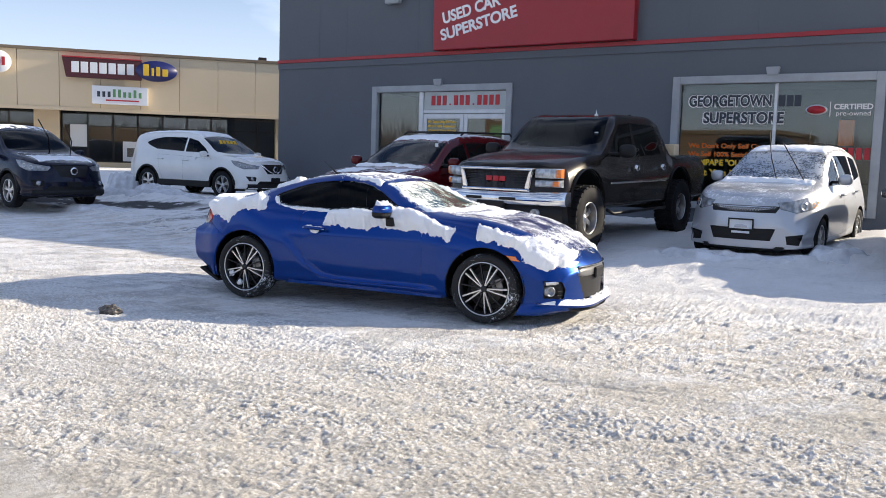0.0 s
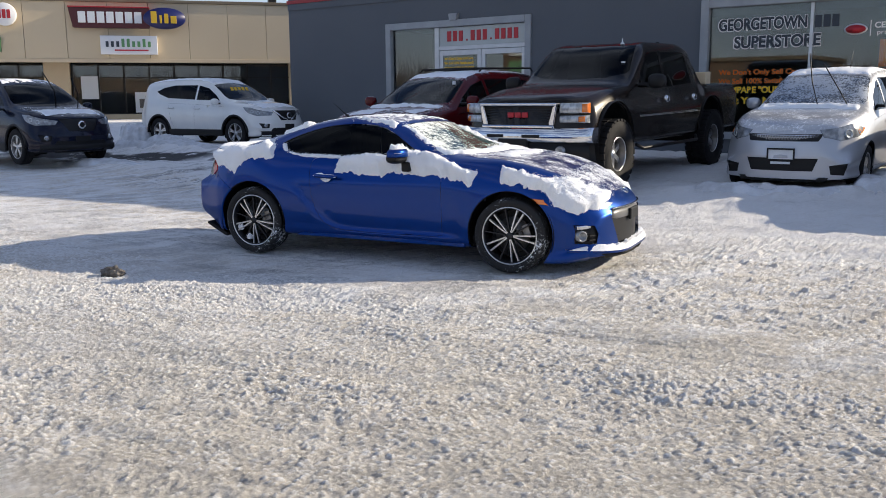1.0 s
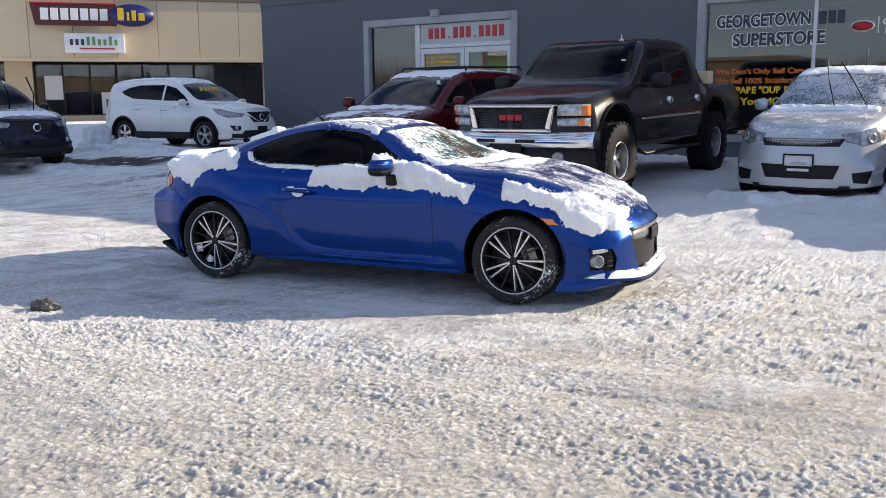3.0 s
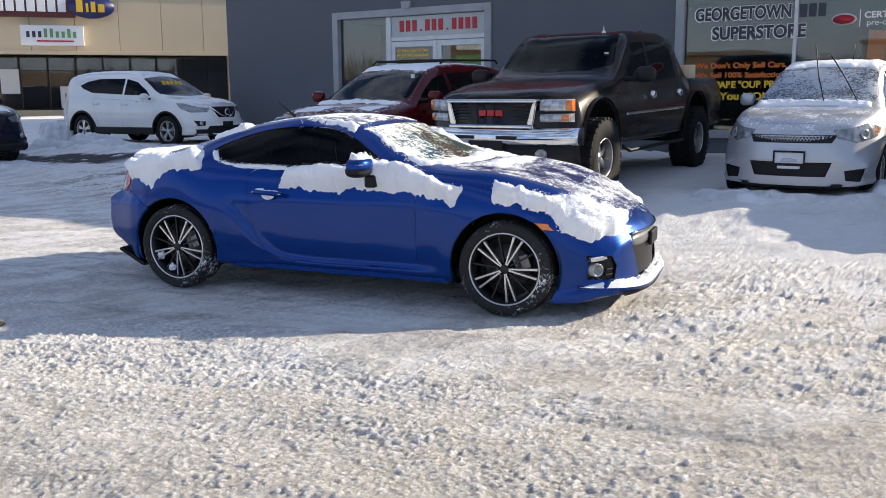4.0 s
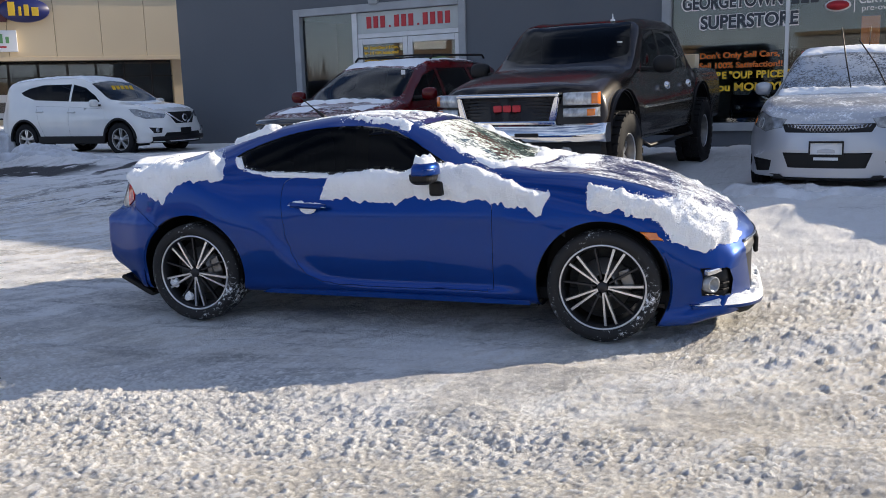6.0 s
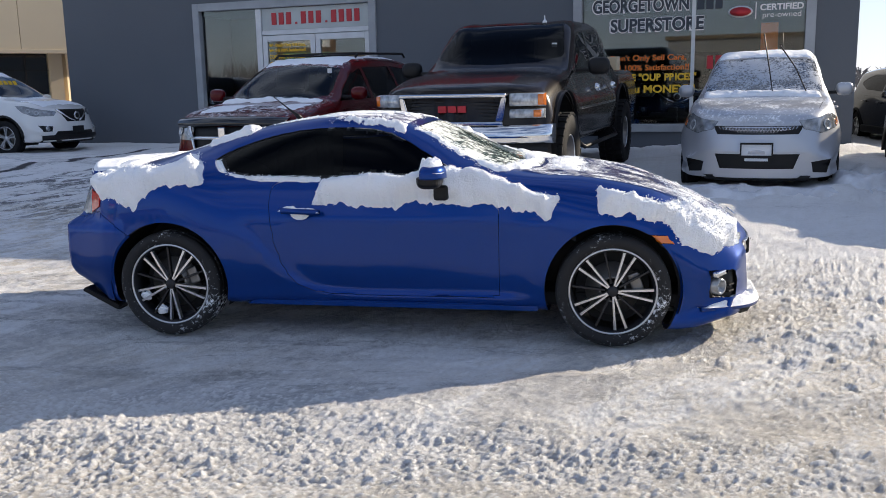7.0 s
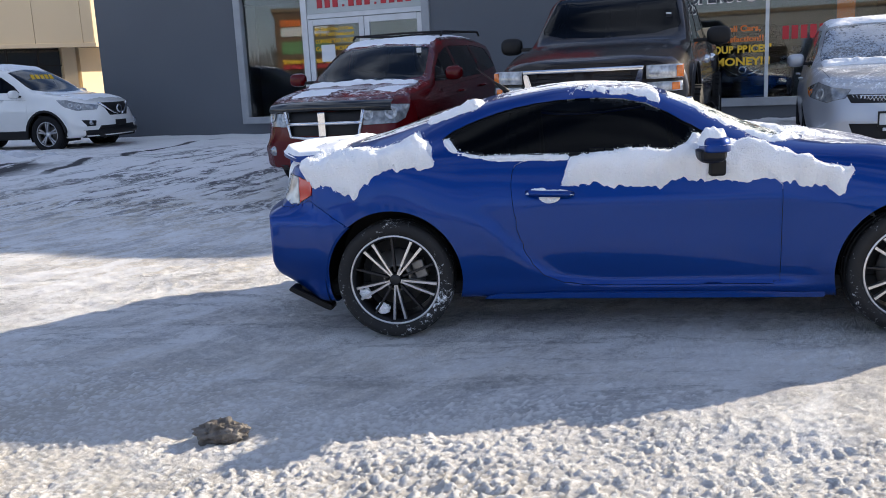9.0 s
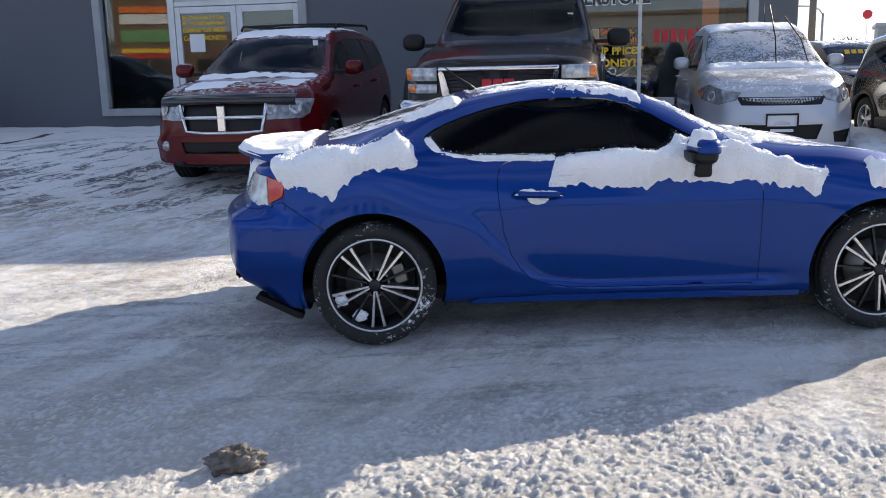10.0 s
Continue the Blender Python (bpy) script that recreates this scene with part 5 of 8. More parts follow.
        if k in (3, 7):
            part("digit_bar", box((x + 0.06, WY + 0.035, 2.78), (x + 0.10, WY + 0.05, 2.82)), "letter_red", board)
        else:
            part("digit_bar", box((x + 0.02, WY + 0.035, 2.78), (x + 0.135, WY + 0.05, 3.02), 0.004), "letter_red", board)
    for k, (x0, x1) in enumerate(((-12.79, -11.565), (-11.555, -10.34))):
        d = thing("door_1", "white framed glass entrance door", "door", kind="structure")
        for lo, hi in (((x0, 0.42), (x0 + 0.11, 2.57)), ((x1 - 0.11, 0.42), (x1, 2.57)), ((x0 + 0.111, 2.45), (x1 - 0.111, 2.57)), ((x0 + 0.111, 0.42), (x1 - 0.111, 0.66))):
            part("rail", box((lo[0], WY + 0.03, lo[1]), (hi[0], WY + 0.09, hi[1]), 0.006), "white_frame", d)
        part("pane", box((x0 + 0.11, WY + 0.055, 0.66), (x1 - 0.11, WY + 0.065, 2.45)), "shopglass", d).visible_shadow = False
        hx = x1 - 0.06 if k == 0 else x0 + 0.06
        part("handle", tube([(hx, WY - 0.01, 1.25), (hx, WY - 0.04, 1.28), (hx, WY - 0.04, 1.62), (hx, WY - 0.01, 1.65)], 0.012), "chrome", d)
        if k == 0:
            for txt, zz, size in (("We Don't Only Sell Cars,", 2.345, 0.085), ("We Sell 100% Satisfaction!!", 2.24, 0.085), ('COMPARE "OUR PRICES"', 2.105, 0.11), ("Cost You MONEY!!!", 1.955, 0.12)):
                words(txt, size, "letter_yellow", FACE(x0 + 0.14, zz, WY + 0.045), "letter", d, width=0.86, bold=0.003, extrude=0.002)
            part("notice", box((-12.52, WY + 0.030, 1.74), (-12.22, WY + 0.04, 2.07)), "plate", d, "white paper notice")
    # show window
    sw = thing("window_2", "large show window with vinyl lettering", "window", kind="structure")
    part("pane", box((-6.09, WY + 0.06, 0.75), (-4.20, WY + 0.07, 3.13)), "shopglass", sw).visible_shadow = False
    part("pane", box((-4.14, WY + 0.06, 0.75), (-2.39, WY + 0.07, 3.13)), "shopglass", sw).visible_shadow = False
    part("mullion", box((-4.20, WY + 0.03, 0.74), (-4.14, WY + 0.1, 3.13), 0.005), "white_frame", sw)
    L = thing("window_lettering", "charcoal and yellow vinyl letters on the show window", "sign")
    def line(txt, x, z, size, width, mat, white=True, bold=0.010):
        words(txt, size, mat, FACE(x, z, WY + 0.045), "letter", L, width=width, bold=bold, extrude=0.002)
        if white:
            words(txt, size, "letter_white", FACE(x - 0.012, z - 0.004, WY + 0.053), "letter_edge", L, width=width + 0.03, bold=bold + 0.014, extrude=0.001)
    line("GEORGETOWN", -5.92, 2.70, 0.30, 1.66, "letter_grey")
    for k in range(3):
        part("logo_bar", box((-4.12 + 0.15 * k, WY + 0.042, 2.68), (-4.00 + 0.15 * k, WY + 0.05, 2.90), 0.004), "letter_grey", L)
    line("SUPERSTORE", -5.60, 2.36, 0.30, 1.60, "letter_grey")
    part("logo_ring", lathe([(0.001, 0), (1.0, 0), (1.0, 0.012), (0.001, 0.012)], 32), "letter_white", L).matrix_basis = pose(-3.41, WY + 0.04, 2.61) @ Matrix.Diagonal((0.20, 1, 0.10, 1))
    part("logo_ring", lathe([(0.001, 0), (1.0, 0), (1.0, 0.006), (0.001, 0.006)], 32), "letter_red", L).matrix_basis = pose(-3.41, WY + 0.032, 2.61) @ Matrix.Diagonal((0.17, 1, 0.075, 1))
    part("rule", box((-3.17, WY + 0.045, 2.48), (-3.155, WY + 0.05, 2.76)), "letter_white", L)
    line("CERTIFIED", -3.10, 2.62, 0.14, 0.68, "letter_white", False, 0.004)
    line("pre-owned", -3.06, 2.50, 0.13, 0.60, "letter_white", False, 0.0)
    line("We Don't Only Sell Cars,", -5.88, 1.85, 0.135, 1.61, "letter_orange", False, 0.003)
    line("We Sell 100% Satisfaction!!", -5.88, 1.68, 0.135, 1.66, "letter_orange", False, 0.003)
    line('COMPARE "OUR PRICES"', -5.88, 1.50, 0.165, 1.78, "letter_yellow", False, 0.006)
    line("Cost You MONEY!!!", -5.88, 1.29, 0.18, 1.76, "letter_yellow", False, 0.006)
    part("poster", box((-3.08, WY + 0.5, 1.95), (-2.80, WY + 0.51, 2.44)), "letter_orange", L, "orange-red poster behind the glass")
    for k in range(12):
        part("digit_bar", box((-3.93 + 0.142 * k, WY + 0.045, 1.68), (-3.83 + 0.142 * k, WY + 0.052, 1.90), 0.004), "letter_red", L)
    # roof sign
    sg = thing("sign_board", "large red sign board with slanted white lettering", "sign")
    part("panel", box((-12.38, WY - 0.22, 4.10), (-7.12, WY - 0.004, 5.85), 0.02), "red_band", sg)
    def slant(txt, x, z, size, width):
        words(txt, size, "letter_white", pose(x, WY - 0.225, z, 90, 0, 0) @ pose(0, 0, 0, 0, 0, 12), "letter", sg, width=width, bold=0.011)
    slant("SUPERSTORE", -12.12, 4.32, 0.37, 2.18)
    slant("USED CAR", -12.08, 4.72, 0.37, 1.66)
    lamp = thing("flood_light", "grey wall flood light above the red band", "lamp")
    part("housing", box((-13.95, WY - 0.22, 5.33), (-13.50, WY - 0.06, 5.62), 0.03), "wall_trim", lamp)
    part("bracket", box((-13.78, WY - 0.06, 5.40), (-13.68, WY, 5.55), 0.01), "wall_trim", lamp)


dealership()


# ---- the beige shop row ----
def shop_row():
    M_ROW = pose(-29.16, 20.82, 0, 0, 0, 53)      # local x runs along the shop front, -y looks at the lot
    row = thing("shop_building", "low beige shop row with dark storefront glass", "building", M_ROW)
    x0, x1 = -21.0, 6.65
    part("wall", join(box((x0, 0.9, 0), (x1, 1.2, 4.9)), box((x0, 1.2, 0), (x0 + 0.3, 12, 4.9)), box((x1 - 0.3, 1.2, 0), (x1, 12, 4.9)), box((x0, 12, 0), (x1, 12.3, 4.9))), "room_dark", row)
    part("roof", box((x0, 0.3, 4.75), (x1, 12, 4.88)), "beige_dark", row)
    part("canopy", box((x0, -0.9, 2.86), (x1, 0.89, 2.94)), "beige_dark", row)
    x = -21.0 + 0.70
    while x < x1 - 0.1:
        part("fascia_panel", box((x + 0.007, -1.0, 2.93), (min(x + 1.4, x1) - 0.007, -0.82, 4.92), 0.008), "beige", row)
        x += 1.4
    part("fascia_back", box((x0, -0.84, 2.95), (x1, -0.6, 4.9)), "beige_dark", row)
    part("coping", box((x0, -1.06, 4.921), (x1, -0.5, 5.03), 0.01), "beige_dark", row, "brown metal coping")
    part("lower_trim", box((x0, -1.03, 2.80), (x1, -0.80, 2.929), 0.01), "beige", row)
    part("vent", box((5.1, -0.3, 5.0), (5.4, 0.1, 5.22), 0.01), "dark_frame", row)
    part("plinth", box((x0, 0.55, 0), (x1, 0.899, 0.92)), "beige", row)
    for p0, p1 in ((-3.15, -2.25), (5.88, 6.30)):
        part("pier", box((p0, 0.4, 0), (p1, 0.88, 2.86)), "beige", row)
    x = -20.6
    while x < x1 - 1.0:
        if not (-3.4 < x + 0.46 < -2.2 or 5.7 < x + 0.46 < 7.1):
            w = part("shop_window", box((x + 0.04, 0.66, 0.96), (x + 0.88, 0.67, 2.80)), "shopglass", row)
            part("frame", join(box((x, 0.62, 0.92), (x + 0.04, 0.7, 2.86)), box((x + 0.041, 0.62, 0.92), (x + 0.879, 0.7, 0.96)), box((x + 0.041, 0.62, 2.28), (x + 0.879, 0.7, 2.32))), "dark_frame", w)
        x += 0.92
    # the row turns away in a splayed corner
    def splay(a, b, c, d, z0, z1):
        """A slab along the splay: from a to b along it, c to d behind its face."""
        k = math.sqrt(0.5)
        at = lambda u, v: (6.65 + k * (u - v), -1.0 + k * (u + v))
        return prism([at(a, c), at(b, c), at(b, d), at(a, d)], z1 - z0, "z", z0)
    for k in range(4):
        part("fascia_panel", splay(0.01 + 1.4 * k, 1.393 + 1.4 * k, 0.0, 0.18, 2.93, 4.92), "beige", row)
    part("lower_trim", splay(0.0, 5.6, -0.03, 0.2, 2.80, 2.929), "beige", row)
    part("coping", splay(0.0, 5.6, -0.06, 0.5, 4.921, 5.03), "beige_dark", row, "brown metal coping")
    part("canopy", splay(0.1, 5.6, 0.2, 1.35, 2.86, 2.94), "beige_dark", row)
    part("corner_wall", splay(0.95, 5.6, 1.24, 1.5, 0.0, 2.858), "beige", row)
    part("roof", prism([(6.66, -0.6), (10.5, 3.2), (10.5, 12.0), (6.66, 12.0)], 0.13, "z", 4.75), "beige_dark", row)
    part("wall", box((10.2, 3.4, 0), (10.5, 12, 4.74)), "beige", row)
    # boards on the fascia; brand lettering stays plain bars
    s = thing("sign_board", "maroon and navy shop sign with pale block letters", "sign", M_ROW)
    part("panel", prism([(-1.85, 4.0), (-1.98, 4.70), (0.75, 4.70), (0.75, 4.0)], 0.22, "y", -1.26, 0.02), "sign_maroon", s)
    part("edge", box((-1.98, -1.30, 4.705), (0.75, -1.0, 4.745)), "letter_red", s)
    for k in range(7):
        part("letter_bar", box((-1.66 + 0.315 * k, -1.30, 4.17), (-1.41 + 0.315 * k, -1.265, 4.56), 0.01), "letter_white", s)
    part("oval", lathe([(0.001, 0), (1, 0), (1.02, 0.03), (1.02, 0.22), (0.001, 0.22)], 40), "sign_navy", s).matrix_basis = pose(1.27, -1.34, 4.36) @ Matrix.Diagonal((0.72, 1, 0.37, 1))
    for xx, w, h in ((0.80, 0.20, 0.42), (1.10, 0.08, 0.28), (1.26, 0.14, 0.34), (1.48, 0.20, 0.26)):
        part("letter_bar", box((xx, -1.37, 4.18), (xx + w, -1.345, 4.18 + h), 0.008), "letter_yellow", s)
    q = thing("sign_board", "white shop sign with thin green letters", "sign", M_ROW)
    part("panel", box((-0.98, -1.22, 3.08), (0.97, -1.01, 3.74), 0.015), "letter_white", q)
    for k in range(9):
        part("letter_bar", box((-0.80 + 0.18 * k, -1.235, 3.34), (-0.70 + 0.18 * k, -1.222, 3.54 + (0.09 if k in (3, 4, 7) else 0)), 0.006), "letter_grey" if k < 3 else "sign_green", q)
    part("letter_bar", box((-0.5, -1.232, 3.20), (0.65, -1.222, 3.25)), "letter_red", q)
    c = thing("sign_board", "round white and red shop sign", "sign", M_ROW)
    part("panel", lathe([(0.001, 0), (0.36, 0), (0.39, 0.03), (0.39, 0.2), (0.001, 0.2)], 40), "letter_white", c).matrix_basis = pose(-4.05, -1.24, 4.42)
    for k in range(3):
        part("letter_bar", box((-4.25 + 0.15 * k, -1.26, 4.28), (-4.14 + 0.15 * k, -1.242, 4.58), 0.01), "letter_red", c)
    c2 = thing("sign_board", "small green and white shop sign", "sign", M_ROW)
    part("panel", box((-5.2, -1.12, 3.15), (-4.25, -1.01, 3.66), 0.01), "sign_green", c2)
    for k in range(4):
        part("letter_bar", box((-5.05 + 0.19 * k, -1.132, 3.3), (-4.93 + 0.19 * k, -1.122, 3.52), 0.004), "letter_white", c2)
    p = thing("window_poster", "white paper poster in the shop window", "poster", M_ROW)
    part("sheet", box((-1.9, 0.60, 1.50), (-1.3, 0.61, 2.35)), "plate", p)
    p2 = thing("window_poster", "white paper poster with a brown picture", "poster", M_ROW)
    part("sheet", box((0.0, 0.60, 0.98), (0.6, 0.61, 1.75)), "plate", p2)
    part("picture", box((0.15, 0.592, 1.15), (0.45, 0.598, 1.5)), "mud", p2)


shop_row()


# ---- the blue coupe ----
COUPE = {
    "top": [(-2.09, 0.74), (-2.04, 0.88), (-1.97, 0.93), (-1.7, 0.985), (-1.45, 1.045), (-1.1, 1.155), (-0.7, 1.245), (-0.3, 1.285), (0.0, 1.268), (0.25, 1.195), (0.6, 1.04), (0.85, 0.955),
            (1.05, 0.928), (1.4, 0.87), (1.7, 0.785), (1.9, 0.70), (2.02, 0.62), (2.09, 0.54), (2.115, 0.48)],
    "re": [(-2.09, 0.62), (-1.75, 0.66), (-1.3, 0.60), (-0.7, 0.555), (-0.2, 0.56), (0.2, 0.585), (0.6, 0.64), (0.9, 0.69), (1.4, 0.68), (1.8, 0.62), (2.115, 0.52)],
    "rz": [(-2.09, 0.73), (-2.0, 0.90), (-1.75, 0.945), (-1.3, 1.045), (-0.7, 1.195), (-0.3, 1.238), (0.0, 1.215), (0.25, 1.13), (0.6, 0.985), (0.85, 0.94), (1.1, 0.925), (1.4, 0.875), (1.7, 0.785), (1.9, 0.69), (2.04, 0.58), (2.115, 0.47)],
    "bw": [(-2.09, 0.70), (-1.75, 0.795), (-1.3, 0.83), (-0.9, 0.79), (-0.4, 0.775), (0.2, 0.785), (0.7, 0.815), (1.28, 0.83), (1.7, 0.79), (1.95, 0.72), (2.115, 0.62)],
    "bz": [(-2.09, 0.70), (-1.95, 0.86), (-1.75, 0.90), (-1.3, 0.95), (-0.9, 0.925), (-0.4, 0.91), (0.3, 0.905), (0.7, 0.875), (1.28, 0.815), (1.7, 0.70), (1.95, 0.60), (2.115, 0.45)],
    "mw": [(-2.09, 0.74), (-1.75, 0.85), (-1.28, 0.888), (-0.7, 0.868), (0.0, 0.862), (0.7, 0.868), (1.28, 0.888), (1.7, 0.85), (1.95, 0.79), (2.115, 0.70)],
    "mz": [(-2.09, 0.52), (-1.6, 0.62), (-1.28, 0.68), (-0.7, 0.60), (0.4, 0.58), (1.28, 0.64), (1.7, 0.52), (2.115, 0.36)],
    "sw": [(-2.09, 0.68), (-1.75, 0.80), (-1.28, 0.82), (0.0, 0.80), (1.28, 0.82), (1.7, 0.83), (1.95, 0.79), (2.115, 0.72)],
    "sz": [(-2.09, 0.32), (-1.95, 0.22), (-1.7, 0.19), (-0.8, 0.205), (0.85, 0.195), (1.6, 0.10), (1.9, 0.105), (2.115, 0.16)],
    "nose": (0.30, 0.75), "tail": (0.20, 0.6), "crease": [(-0.95, 0.64), (-0.80, 0.60), (-0.66, 0.46), (-0.52, 0.335), (-0.38, 0.272), (-0.1, 0.25), (0.7, 0.25), (0.9, 0.25)], "low": 0.12, "tuck": 0.012, "crown": 0.22,
    "wb": 2.57, "R": 0.313, "rr": 0.238, "tw": 0.205, "wy": 0.775, "arch": 0.366, "arch_z": 0.318, "arch_dx": -0.005, "arch_seg": 72, "round": True, "lip": 0.07, "liner": 0.012,
    "paint": "blue", "floor": 0.2, "cabin": (-1.0, 0.9, 0.5), "pane_z": 0.86, "panel_z": 0.55, "side_mat": "tint",
    "side_glass": [[(-1.03, 1.035), (-0.96, 0.985), (-0.85, 0.945), (-0.70, 0.925), (-0.4, 0.918), (0.0, 0.925), (0.40, 0.93), (0.46, 0.945), (0.33, 1.01), (0.2, 1.085), (0.08, 1.15), (-0.02, 1.185), (-0.14, 1.205), (-0.35, 1.208), (-0.56, 1.19), (-0.76, 1.145), (-0.92, 1.09)]],
    "top_panes": [("windscreen", [(0.88, 0.0), (0.86, 0.25), (0.79, 0.48), (0.68, 0.62), (0.60, 0.645), (0.22, 0.545), (0.15, 0.50), (0.17, 0.25), (0.18, 0.0), (0.17, -0.25), (0.15, -0.50), (0.22, -0.545), (0.60, -0.645), (0.68, -0.62), (0.79, -0.48), (0.86, -0.25)], "frostglass"),
                  ("rear_window", [(-0.82, 0.0), (-0.84, 0.46), (-0.95, 0.50), (-1.45, 0.53), (-1.52, 0.46), (-1.56, 0.0), (-1.52, -0.46), (-1.45, -0.53), (-0.95, -0.50), (-0.84, -0.46)], "rearglass")],
    "top_panels": [("bonnet", [(0.90, 0.0), (0.88, 0.3), (0.80, 0.60), (0.92, 0.68), (1.4, 0.665), (1.75, 0.55), (1.95, 0.30), (2.0, 0.0), (1.95, -0.30), (1.75, -0.55), (1.4, -0.665), (0.92, -0.68), (0.80, -0.60), (0.88, -0.3)], "blue_frost"),
                   ("roof", [(0.12, 0.0), (0.10, 0.49), (-0.3, 0.50), (-0.78, 0.46), (-0.77, 0.0), (-0.78, -0.46), (-0.3, -0.50), (0.10, -0.49)], "blue_frost"),
                   ("boot_lid", [(-1.60, 0.0), (-1.58, 0.52), (-1.70, 0.56), (-1.98, 0.52), (-2.02, 0.0), (-1.98, -0.52), (-1.70, -0.56), (-1.58, -0.52)], "blue_frost")],
    "side_lamps": [("headlight", [(1.60, 0.70), (1.74, 0.70), (2.02, 0.565), (1.99, 0.525), (1.80, 0.545), (1.66, 0.60)], "lamp", 0.002),
                   ("side_marker", [(1.475, 0.630), (1.57, 0.622), (1.605, 0.575), (1.535, 0.582)], "amber", 0.004),
                   ("tail_lamp", [(-1.800, 0.862), (-1.705, 0.838), (-1.722, 0.765), (-1.800, 0.722)], "redlens", 0.006), ("tail_lamp_lens", [(-1.803, 0.863), (-1.96, 0.880), (-1.96, 0.775), (-1.86, 0.712), (-1.803, 0.720)], "headlamp", 0.006)],
    "side_panels": [("bumper_cover", [(-2.4, 0.05), (-2.4, 0.700), (-1.86, 0.700), (-1.73, 0.742), (-1.51, 0.600), (-1.40, 0.45), (-1.40, 0.05)])],
    "tail_step": True, "swage": True,
    "lamp_y": 0.35,
    "front_x": 1.5, "rear_x": -1.7,
    "front_cuts": [("grille", [(-0.45, 0.53), (0.45, 0.53), (0.48, 0.46), (0.36, 0.22), (-0.36, 0.22), (-0.48, 0.46)], "trim", -0.03),
                   ("fog_housing", [(0.765, 0.418), (0.679, 0.410), (0.634, 0.343), (0.652, 0.255), (0.755, 0.264)], "trim", -0.02),
                   ("fog_housing", [(-0.765, 0.418), (-0.679, 0.410), (-0.634, 0.343), (-0.652, 0.255), (-0.755, 0.264)], "trim", -0.02)],
    "rear_cuts": [("rear_plate", [(-0.26, 0.66), (0.26, 0.66), (0.26, 0.54), (-0.26, 0.54)], "plate", 0.004)],
    "doors": [[(-0.64, 0.915), (-0.665, 0.82), (-0.657, 0.71), (-0.637, 0.56), (-0.58, 0.40), (-0.485, 0.305), (-0.325, 0.268), (0.0, 0.262), (0.61, 0.264), (0.655, 0.265), (0.657, 0.30), (0.657, 0.36), (0.67, 0.515), (0.668, 0.713), (0.64, 0.80), (0.60, 0.90), (0.2, 0.918), (-0.3, 0.912)]],
    "style": {"face": "alloy", "spokes": 5, "angles": (-8.0, 8.0), "splay": 0.0, "width": (0.0048, 0.0068), "between": True, "hub": 0.032, "hub_mat": "alloy_dark", "rubber": "snowy_rubber", "tyre": "black snow-dusted winter tyre"},
    "phase": [33, 24, 10, 30],
}
COUPE_M = pose(-4.876, 7.363, 0.0, 0, 0, 11.86)


